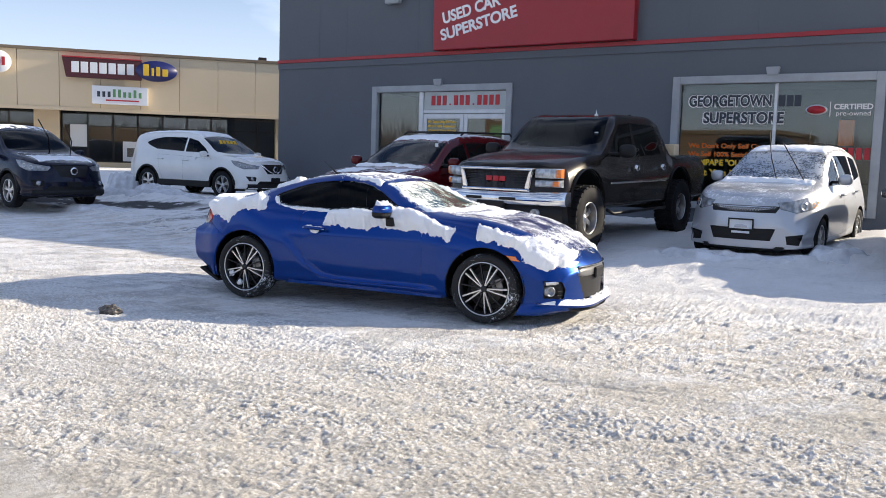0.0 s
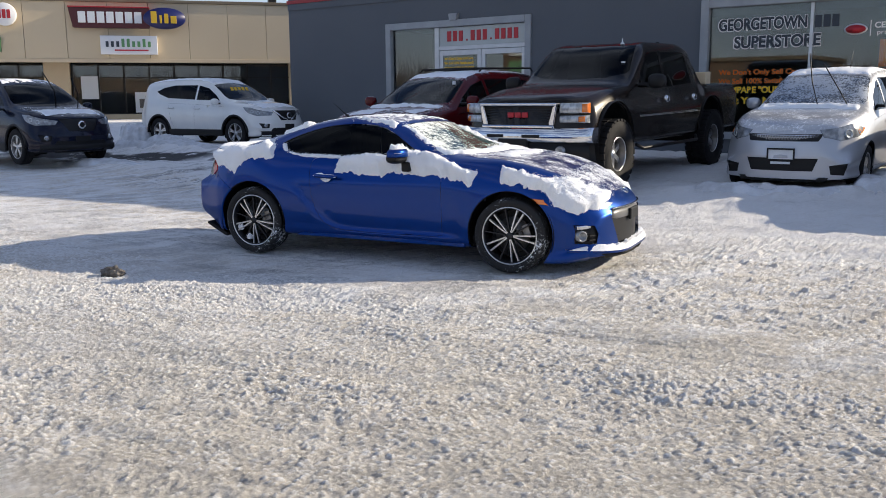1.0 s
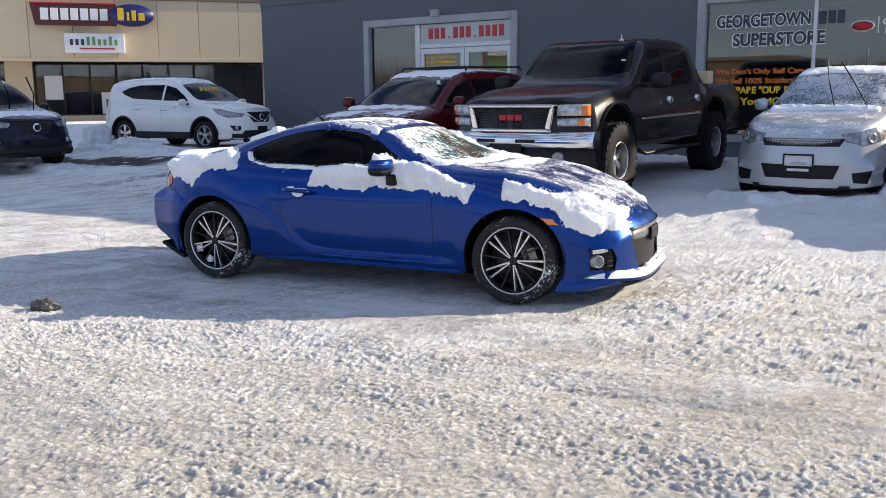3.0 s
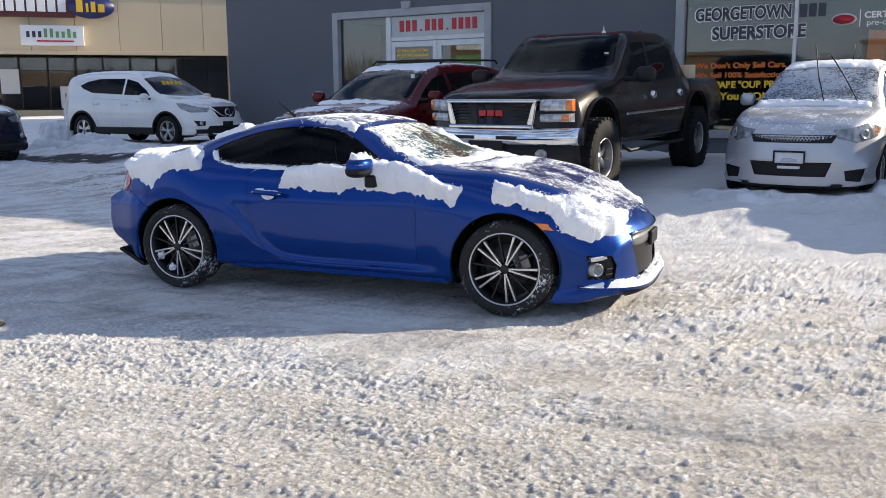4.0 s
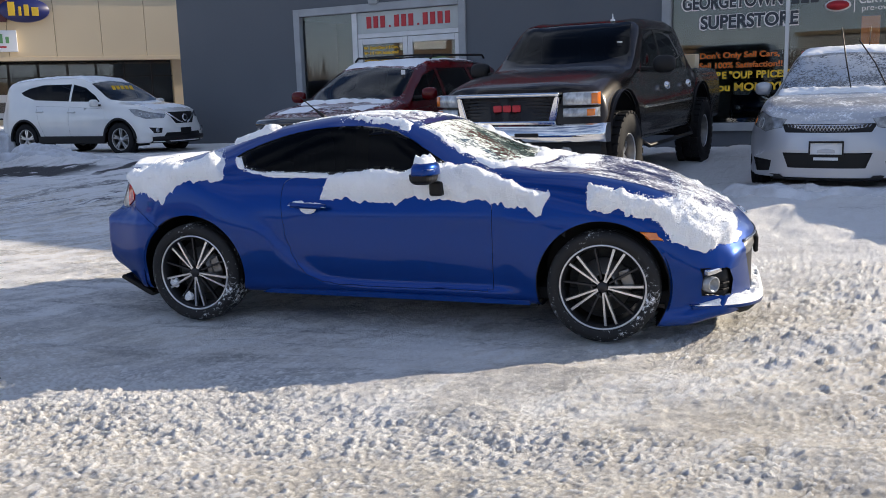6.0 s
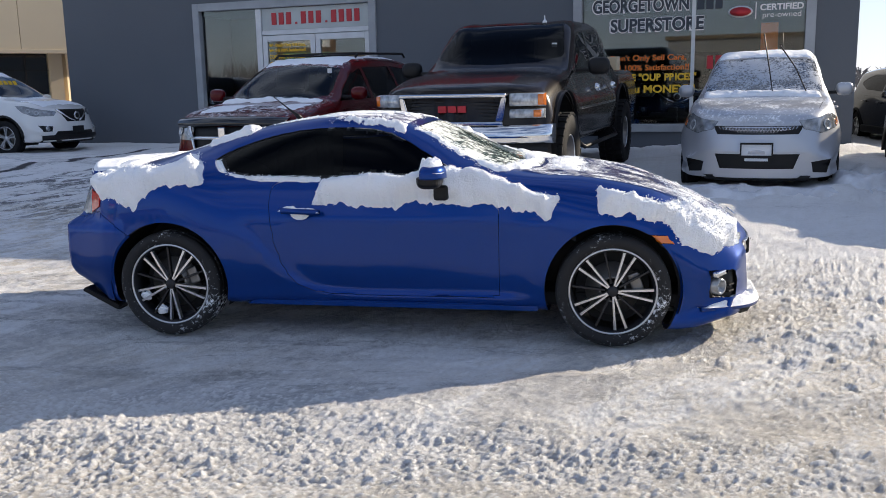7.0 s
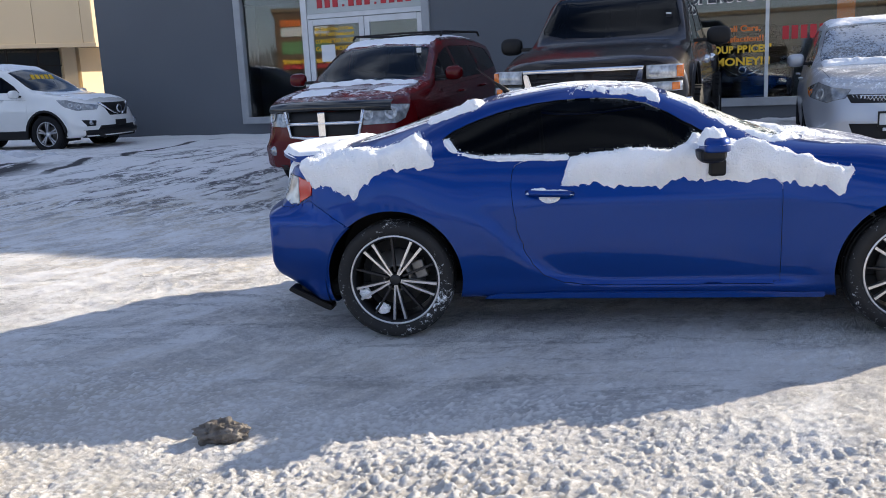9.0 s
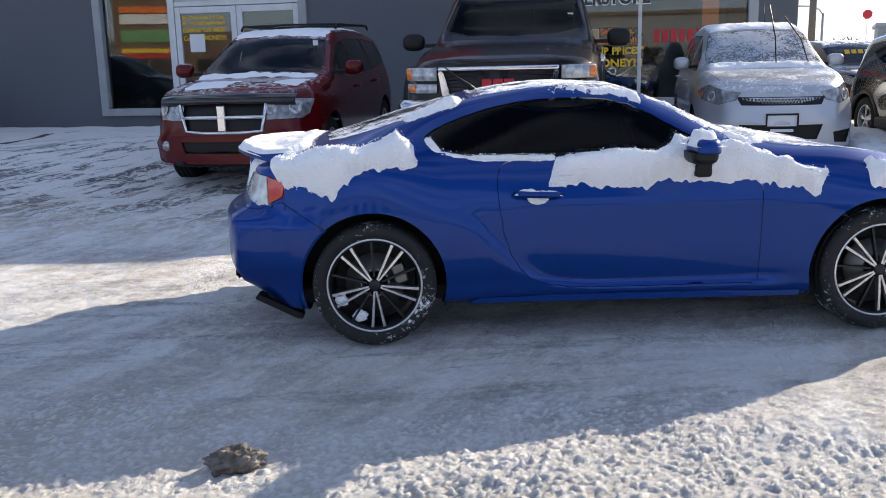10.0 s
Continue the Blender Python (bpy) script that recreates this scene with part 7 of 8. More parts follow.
def hatchback():
    gz = 0.27
    m = pose(-2.89, 14.42, gz - 0.06, 0, 1.2, -90)
    car = build_car(HATCH, "hatchback", "silver hatchback dusted with snow, wipers raised", "car", m, 60, 4)
    plain_mirror(car, 0.36, 0.93, 1.13, "silver", 0.06, 0.10, 0.08)
    lamp_bowl(car, HATCH, 1.74, 0.79, 0.060, "headlamp")
    lamp_bowl(car, HATCH, 1.55, 0.80, 0.035, "amber", "indicator_bulb")
    car_handle(car, 0.15, 0.855, 0.90, "silver")
    car_handle(car, -0.80, 0.86, 0.92, "silver")
    part("grille_mesh", join(*[tube([(2.075 - 0.1 * (y / 0.4) ** 2, y, z) for y in np.linspace(-0.36, 0.36, 9)], 0.006, 5) for z in (0.715, 0.775)], *[tube([(2.085 - 0.1 * (y / 0.4) ** 2, y, 0.705), (2.085 - 0.1 * ((y + q) / 0.4) ** 2, y + q, 0.785)], 0.005, 5) for q in (-0.05, 0.05) for y in np.linspace(-0.36, 0.36, 22)]), "chrome", car)
    part("plate_frame", join(box((2.11, -0.17, 0.455), (2.135, 0.17, 0.475)), box((2.11, -0.17, 0.595), (2.135, 0.17, 0.615)), box((2.11, -0.17, 0.4755), (2.135, -0.155, 0.5945)), box((2.11, 0.155, 0.4755), (2.135, 0.17, 0.5945))), "trim", car)
    part("plate_blank", box((2.105, -0.154, 0.476), (2.118, 0.154, 0.594)), "plate", car)
    part("dealer_strip", box((2.12, -0.12, 0.415), (2.13, 0.12, 0.445)), "plate", car)
    for a, b, c in (((0.95, 0.12, 1.11), (1.09, 0.07, 1.42), (1.01, 0.0, 1.80)), ((0.92, 0.50, 1.10), (1.07, 0.36, 1.40), (0.99, 0.18, 1.66))):
        w = part("wiper", tube([a, b], 0.007, 6), "trim", car)
        mid = tuple((p + q) / 2 for p, q in zip(a, b))
        part("blade", tube([mid, b, c], 0.008, 6), "trim", w)
    part("aerial", tube([(-0.4, 0.2, 1.60), (-0.55, 0.2, 1.85)], [0.006, 0.003], 6), "trim", car)
    for poly, ax, t, w, sd, lab in (([(0.06, 0.58), (-1.75, 0.56), (-1.8, -0.56), (0.06, -0.58)], "z", 0.022, 0.08, 1, "snow on the hatchback's roof"),
                                    ([(1.10, 0.66), (1.02, 0.3), (1.02, -0.3), (1.10, -0.66), (0.84, -0.66), (0.86, 0), (0.84, 0.66)], "z", 0.03, 0.05, 2, "snow at the foot of the hatchback's windscreen")):
        ob = snow_sheet(HATCH, poly, ax, 0, t, w, "snow_patch", None, sd, 0.02, 0.03)
        ob.matrix_world = m
        tagged(ob, lab, "snow", kind="stuff")


hatchback()

# red crossover
CROSS = {
    "top": [(-2.38, 1.0), (-2.33, 1.35), (-2.15, 1.58), (-1.5, 1.67), (-0.6, 1.70), (0.1, 1.675), (0.45, 1.58), (0.8, 1.40), (1.15, 1.20), (1.3, 1.13), (1.7, 1.10), (2.1, 1.04), (2.32, 0.95), (2.40, 0.85), (2.42, 0.60)],
    "re": [(-2.38, 0.66), (-1.5, 0.64), (0.1, 0.65), (0.8, 0.70), (1.3, 0.76), (2.1, 0.74), (2.42, 0.68)],
    "rz": [(-2.38, 0.99), (-2.3, 1.30), (-2.1, 1.52), (-0.6, 1.63), (0.1, 1.60), (0.45, 1.50), (0.8, 1.33), (1.15, 1.15), (1.7, 1.08), (2.1, 1.01), (2.32, 0.92), (2.42, 0.58)],
    "bw": [(-2.38, 0.78), (-1.8, 0.86), (0.2, 0.88), (1.2, 0.88), (2.0, 0.86), (2.42, 0.80)],
    "bz": [(-2.38, 0.97), (-1.8, 1.12), (0.2, 1.06), (1.2, 1.02), (2.0, 0.95), (2.42, 0.56)],
    "mw": [(-2.38, 0.84), (-1.8, 0.92), (0.2, 0.93), (1.4, 0.94), (2.0, 0.92), (2.42, 0.86)],
    "mz": [(-2.38, 0.75), (0.2, 0.78), (1.4, 0.78), (2.42, 0.50)],
    "sw": [(-2.38, 0.80), (-1.8, 0.86), (0.2, 0.86), (2.0, 0.87), (2.42, 0.80)],
    "sz": [(-2.38, 0.40), (-1.9, 0.30), (1.9, 0.28), (2.42, 0.30)],
    "nose": (0.32, 0.6), "tail": (0.15, 0.5), "wb": 2.89, "R": 0.345, "rr": 0.225, "tw": 0.225, "wy": 0.80, "arch": 0.42, "paint": "red", "floor": 0.28,
    "cabin": (-2.0, 1.2, 0.72), "pane_z": 1.06, "panel_z": 0.85, "bow_power": 2.6,
    "side_glass": [[(0.05, 1.13), (0.95, 1.13), (0.75, 1.27), (0.40, 1.46), (0.05, 1.54)], [(-0.03, 1.13), (-0.03, 1.55), (-0.92, 1.55), (-1.0, 1.15)], [(-1.08, 1.16), (-1.02, 1.55), (-1.75, 1.50), (-1.95, 1.24)]],
    "top_panes": [("windscreen", [(1.24, 0.0), (1.18, 0.5), (1.05, 0.70), (0.9, 0.70), (0.46, 0.61), (0.42, 0.0), (0.46, -0.61), (0.9, -0.70), (1.05, -0.70), (1.18, -0.5)], "carglass")],
    "top_panels": [("bonnet", [(1.30, 0.0), (1.24, 0.55), (1.3, 0.75), (2.1, 0.70), (2.27, 0.4), (2.30, 0.0), (2.27, -0.4), (2.1, -0.70), (1.3, -0.75), (1.24, -0.55)], "red")],
    "side_lamps": [("headlight", [(1.95, 0.93), (2.20, 0.95), (2.40, 0.92), (2.42, 0.74), (2.15, 0.74), (2.05, 0.78)], "lamp_dark", 0.004)],
    "lamp_y": 0.46, "front_x": 1.8,
    "front_cuts": [("grille", [(-0.46, 0.90), (0.46, 0.90), (0.40, 0.64), (-0.40, 0.64)], "trim", -0.015),
                   ("lower_grille", [(-0.50, 0.52), (0.50, 0.52), (0.46, 0.40), (-0.46, 0.40)], "trim", -0.02)],
    "doors": [[(0.02, 0.36), (1.0, 0.36), (1.06, 0.65), (1.05, 1.03), (0.02, 1.08)], [(0.0, 0.36), (0.0, 1.08), (-1.02, 1.11), (-1.0, 0.80), (-0.85, 0.42)]],
    "style": FIVE,
}


def crossover():
    m = pose(-8.78, 13.24, 0.19, 0, 1.4, -88.3)
    car = build_car(CROSS, "crossover", "dark red crossover with a snow-dusted bonnet", "car", m, 70, 4)
    plain_mirror(car, 0.86, 1.05, 1.22, "red", 0.07, 0.11, 0.085)
    car_handle(car, 0.22, 0.92, 0.98, "red")
    car_handle(car, -0.80, 0.925, 1.0, "red")
    rail_set(car, -1.8, 0.0, 0.62, 1.735)
    lamp_bowl(car, CROSS, 2.20, 0.855, 0.070, "headlamp")
    lamp_bowl(car, CROSS, 2.32, 0.845, 0.058, "headlamp")
    # crosshair grille, bumper strip, fogs
    fx = lambda y: 2.425 - 0.32 * (abs(y) / 0.94) ** 2.6
    part("grille_bar", join(*[tube([(fx(y) + 0.0, y, z) for y in np.linspace(-0.44, 0.44, 9)], 0.022, 8) for z in (0.775,)], box((2.40, -0.045, 0.63), (2.445, 0.045, 0.90), 0.012)), "chrome", car)
    ring = [(fx(y) + 0.0, y, z) for y, z in ((-0.47, 0.91), (-0.41, 0.63), (-0.2, 0.615), (0.2, 0.615), (0.41, 0.63), (0.47, 0.91))]
    part("grille_frame", tube(ring, 0.02, 8), "chrome", car)
    shield = bmesh.new()
    rows = []
    for y in np.linspace(-0.74, 0.74, 25):
        x, e = fx(y) - 0.03, 0.02 * (abs(y) / 0.74) ** 2
        rows.append([shield.verts.new(p) for p in ((x - 0.16, y * 0.98, 1.015 - e), (x - 0.07, y, 1.012 - e), (x - 0.005, y, 0.975 - e), (x + 0.012, y, 0.925 - e), (x - 0.03, y, 0.90 - e))])
    for a, b in zip(rows, rows[1:]):
        for k in range(4):
            shield.faces.new((a[k], a[k + 1], b[k + 1], b[k])).smooth = True
    part("bug_shield", shield, "gloss_black", car, "black plastic bonnet deflector")
    for s in (-1, 1):
        f = part("fog_lamp", lathe([(0.001, 0.02), (0.05, 0.02), (0.06, -0.02)], 20, "x"), "lamp", car)
        f.matrix_basis = pose(fx(0.72) + 0.0, s * 0.70, 0.47)
    part("dashboard", box((0.9, -0.75, 0.85), (1.2, 0.75, 1.07), 0.05), "interior", car)
    for s in (-1, 1):
        part("seat", join(box((-0.2, s * 0.4 - 0.24, 0.72), (0.3, s * 0.4 + 0.24, 0.86), 0.05), box((-0.35, s * 0.4 - 0.23, 0.78), (-0.2, s * 0.4 + 0.23, 1.35), 0.06)), "interior", car)
    part("inspection_sticker", box((0.62, 0.50, 1.48), (0.63, 0.56, 1.54)), "plate", car)
    for poly, t, w, sd, lab in (([(0.40, 0.60), (-1.6, 0.58), (-1.6, -0.58), (0.40, -0.60)], 0.012, 0.06, 4, "snow on the crossover's roof"),
                                ([(1.36, 0.72), (1.28, 0.3), (1.28, -0.3), (1.36, -0.72), (1.18, -0.72), (1.16, 0), (1.18, 0.72)], 0.03, 0.04, 5, "snow below the crossover's windscreen"),
                                ([(1.95, 0.70), (1.45, 0.70), (1.40, 0.40), (1.75, 0.30)], 0.012, 0.08, 6, "patch of snow on the crossover's bonnet"),
                                ([(2.0, -0.10), (1.5, -0.05), (1.5, -0.60), (2.05, -0.62)], 0.012, 0.08, 7, "patch of snow on the crossover's bonnet")):
        ob = snow_sheet(CROSS, poly, "z", 0, t, w, "snow_patch", None, sd, 0.02, 0.05)
        ob.matrix_world = m
        tagged(ob, lab, "snow", kind="stuff")


crossover()

# lifted crew-cab pickup
PICK = {
    "top": [(-2.95, 1.20), (-2.90, 1.33), (-1.40, 1.35), (-1.36, 1.42), (-1.28, 1.80), (-1.20, 1.91), (-0.7, 1.96), (0.2, 1.96), (0.5, 1.92), (0.75, 1.78), (1.1, 1.50), (1.28, 1.40), (1.8, 1.36), (2.3, 1.29), (2.55, 1.235), (2.66, 1.18), (2.68, 0.78)],
    "re": [(-2.95, 0.88), (-1.40, 0.88), (-1.26, 0.74), (-0.7, 0.74), (0.2, 0.74), (0.75, 0.77), (1.28, 0.84), (2.3, 0.80), (2.68, 0.74)],
    "rz": [(-2.95, 1.19), (-2.85, 1.315), (-1.40, 1.325), (-1.28, 1.72), (-1.16, 1.85), (-0.7, 1.905), (0.2, 1.905), (0.5, 1.86), (0.75, 1.71), (1.1, 1.44), (1.28, 1.36), (1.8, 1.31), (2.3, 1.22), (2.55, 1.15), (2.68, 0.73)],
    "bw": [(-2.95, 0.96), (-1.45, 0.965), (-1.25, 0.92), (1.0, 0.92), (1.4, 0.94), (2.3, 0.92), (2.68, 0.86)],
    "bz": [(-2.95, 1.18), (-1.45, 1.26), (-1.25, 1.24), (1.0, 1.22), (1.4, 1.22), (2.3, 1.10), (2.68, 0.72)],
    "mw": [(-2.95, 0.99), (-1.0, 1.0), (1.0, 1.0), (1.8, 1.0), (2.3, 0.98), (2.68, 0.92)],
    "mz": [(-2.95, 0.95), (0, 0.95), (2.3, 0.9), (2.68, 0.68)],
    "sw": [(-2.95, 0.94), (0, 0.94), (2.68, 0.88)],
    "sz": [(-2.95, 0.60), (-1.0, 0.56), (1.4, 0.56), (2.3, 0.60), (2.68, 0.62)],
    "nose": (0.16, 0.4), "tail": (0.03, 0.2), "bow_power": 2.6, "crown": 0.1, "wb": 3.645, "axles": (-1.68, 1.8225), "R": 0.455, "rr": 0.225, "tw": 0.32, "wy": 0.90, "arch": 0.52, "arch_z": 0.62, "paint": "truck", "floor": 0.55, "lip": 0.12,
    "cabin": (-0.95, 1.2, 0.95), "pane_z": 1.33, "panel_z": 1.05,
    "side_glass": [[(0.05, 1.31), (0.95, 1.31), (0.78, 1.50), (0.45, 1.80), (0.05, 1.83)], [(-0.04, 1.31), (-0.04, 1.83), (-0.92, 1.82), (-1.04, 1.35)]],
    "top_panes": [("windscreen", [(1.19, 0.0), (1.15, 0.5), (1.03, 0.75), (0.95, 0.77), (0.52, 0.66), (0.48, 0.0), (0.52, -0.66), (0.95, -0.77), (1.03, -0.75), (1.15, -0.5)], "tint")],
    "side_mat": "tint",
    "top_panels": [("bonnet", [(1.26, 0.0), (1.22, 0.6), (1.28, 0.82), (2.3, 0.78), (2.52, 0.5), (2.55, 0.0), (2.52, -0.5), (2.3, -0.78), (1.28, -0.82), (1.22, -0.6)], "truck")],
    "doors": [[(0.0, 0.66), (1.02, 0.66), (1.10, 0.95), (1.06, 1.20), (0.0, 1.26)], [(-0.02, 0.66), (-0.02, 1.26), (-1.12, 1.28), (-1.14, 1.05), (-0.98, 0.70)]],
    "style": OFFROAD,
}


def pickup():
    m = pose(-5.82, 13.40, 0.27, 0, 1.3, -90)
    car = build_car(PICK, "pickup_truck", "lifted black crew-cab pickup with chrome bumper", "pickup truck", m, 80, 4)
    plain_mirror(car, 0.92, 1.17, 1.40, "trim", 0.07, 0.13, 0.10, 0.14)
    for x, mt in ((0.16, "chrome"), (-0.90, "chrome")):
        for s in (-1, 1):
            part("door_handle", lathe([(0.034, s * 0.02), (0.04, s * 0.03), (0.05, s * 0.012), (0.052, -s * 0.02)], 20), mt, car).matrix_basis = pose(x, s * 1.0, 1.14)
    # grille surround, bars, badge
    part("grille_back", box((2.56, -0.53, 0.84), (2.64, 0.53, 1.14), 0.01), "trim", car)
    part("grille_frame", join(box((2.58, -0.585, 1.115), (2.70, 0.585, 1.155), 0.015), box((2.60, -0.55, 0.815), (2.71, 0.55, 0.875), 0.018), prism([(-0.585, 1.114), (-0.535, 1.114), (-0.465, 0.876), (-0.545, 0.876)], 0.09, "x", 2.60, 0.01), prism([(0.585, 1.114), (0.535, 1.114), (0.465, 0.876), (0.545, 0.876)], 0.09, "x", 2.60, 0.01)), "chrome", car)
    for k in range(6):
        part("grille_bar", box((2.64, -0.51, 0.885 + 0.036 * k), (2.665, 0.51, 0.897 + 0.036 * k), 0.003), "trim", car)
    for k in range(3):
        part("badge_bar", box((2.667, -0.155 + 0.108 * k, 0.965), (2.685, -0.06 + 0.108 * k, 1.035), 0.008), "letter_red", car, "red badge letters left as bars")
    for s in (-1, 1):
        for z0, z1, ins in ((1.015, 1.155, 0.10), (0.895, 0.998, 0.16)):
            # each lamp wraps round the corner of the nose
            lamp = bmesh.new()
            rows = []
            for y in np.linspace(0.605, 0.925, 9):
                x = 2.665 - 0.17 * (y / 0.93) ** 4
                rows.append([lamp.verts.new((px, s * y, pz)) for px, pz in ((x - 0.08, z0), (x, z0 + 0.01), (x + 0.006, (z0 + z1) / 2), (x - 0.008, z1 - 0.008), (x - 0.08, z1))])
            for a, b in zip(rows, rows[1:]):
                for k in range(5):
                    lamp.faces.new((a[k], a[(k + 1) % 5], b[(k + 1) % 5], b[k])).smooth = True
            lamp.faces.new(rows[0])
            lamp.faces.new(rows[-1])
            bmesh.ops.recalc_face_normals(lamp, faces=lamp.faces)
            h = part("headlight", lamp, "headlamp", car)
            ya, yb = (0.875, 0.932) if ins == 0.10 else (0.835, 0.905)
            ind = bmesh.new()
            rows = []
            for y in np.linspace(ya, yb, 6):
                x = 2.672 - 0.17 * (y / 0.93) ** 4
                rows.append([ind.verts.new((px, s * y, pz)) for px, pz in ((x - 0.08, z0 + 0.008), (x + 0.002, z0 + 0.018), (x + 0.004, z1 - 0.02), (x - 0.08, z1 - 0.006))])
            for a, b in zip(rows, rows[1:]):
                for k in range(4):
                    ind.faces.new((a[k], a[(k + 1) % 4], b[(k + 1) % 4], b[k])).smooth = True
            ind.faces.new(rows[0])
            ind.faces.new(rows[-1])
            bmesh.ops.recalc_face_normals(ind, faces=ind.faces)
            part("indicator", ind, "amber", h)
        f = part("fog_lamp", lathe([(0.001, 0.012), (0.045, 0.016), (0.056, 0.03), (0.066, 0.02), (0.070, -0.02)], 24, "x"), "lamp_dark", car)
        f.matrix_basis = pose(2.725, s * 0.66, 0.545)
        part("side_strip", box((-1.05, min(s * 0.985, s * 1.012), 0.915), (1.08, max(s * 0.985, s * 1.012), 0.945), 0.006), "chrome", car)
        part("side_step", tube([(1.15, s * 0.98, 0.54), (1.05, s * 1.04, 0.48), (-0.95, s * 1.04, 0.48), (-1.05, s * 0.98, 0.54)], 0.024, 10), "trim", car)
        for cx in (-1.68, 1.8225):
            pts = [(cx + 0.525 * math.cos(radians(a)), s * 0.985, 0.62 + 0.525 * math.sin(radians(a))) for a in range(0, 181, 10)]
            part("arch_flare", tube(pts, 0.012, 8), "truck", car)
    bump = bmesh.new()
    rows = []
    for y in np.linspace(-1.02, 1.02, 31):
        x = 2.80 - 0.24 * (abs(y) / 0.99) ** 3.5
        rows.append([bump.verts.new((px, y, pz)) for px, pz in ((x - 0.16, 0.835), (x - 0.05, 0.838), (x - 0.01, 0.80), (x + 0.012, 0.74), (x + 0.012, 0.685), (x - 0.03, 0.645), (x - 0.16, 0.64))])
    for a, b in zip(rows, rows[1:]):
        for k in range(7):
            bump.faces.new((a[k], a[(k + 1) % 7], b[(k + 1) % 7], b[k])).smooth = True
    bump.faces.new(rows[0])
    bump.faces.new(rows[-1])
    bmesh.ops.recalc_face_normals(bump, faces=bump.faces)
    part("bumper", bump, "chrome", car, "chromed front bumper")
    dam = bmesh.new()
    rows = []
    for y in np.linspace(-0.97, 0.97, 25):
        x = 2.77 - 0.26 * (abs(y) / 0.99) ** 3.5
        rows.append([dam.verts.new((px, y, pz)) for px, pz in ((x - 0.14, 0.645), (x, 0.645), (x - 0.01, 0.48), (x - 0.08, 0.40), (x - 0.2, 0.40))])
    for a, b in zip(rows, rows[1:]):
        for k in range(5):
            dam.faces.new((a[k], a[(k + 1) % 5], b[(k + 1) % 5], b[k])).smooth = True
    bmesh.ops.recalc_face_normals(dam, faces=dam.faces)
    part("air_dam", dam, "trim", car)
    for y0, y1 in ((-0.40, -0.14), (0.14, 0.40)):
        part("bumper_slot", box((2.79, y0, 0.715), (2.818, y1, 0.755), 0.008), "trim", car)
    part("plate_recess", box((2.77, -0.22, 0.58), (2.822, 0.22, 0.70), 0.012), "trim", car)
    for cx in (1.8225, -1.68):
        part("axle", tube([(cx, -0.75, 0.45), (cx, 0.75, 0.45)], 0.06, 10), "trim", car)
    part("roof_aerial", lathe([(0.03, 0), (0.028, 0.02), (0.010, 0.03), (0.004, 0.09)], 12, "z"), "plate", car).matrix_basis = pose(0.42, 0.40, 1.935)
    part("roof_aerial", lathe([(0.03, 0), (0.03, 0.05), (0.02, 0.06), (0.001, 0.062)], 12, "z"), "trim", car).matrix_basis = pose(-0.55, 0.52, 1.925)
    part("dashboard", box((0.85, -0.8, 1.05), (1.2, 0.8, 1.24), 0.05), "interior", car)
    for s in (-1, 1):
        part("seat", join(box((-0.1, s * 0.42 - 0.28, 0.9), (0.4, s * 0.42 + 0.28, 1.05), 0.05), box((-0.25, s * 0.42 - 0.27, 0.95), (-0.1, s * 0.42 + 0.27, 1.62), 0.06)), "interior", car)
    part("sticker", box((0.86, 0.60, 1.62), (0.87, 0.66, 1.68)), "plate", car)
    bx = thing("toolbox_carton", "pale carton standing behind the pickup's cab", "box", m)
    part("box", box((-1.72, 0.72, 1.33), (-1.49, 0.95, 1.52), 0.01), "beige", bx)


pickup()

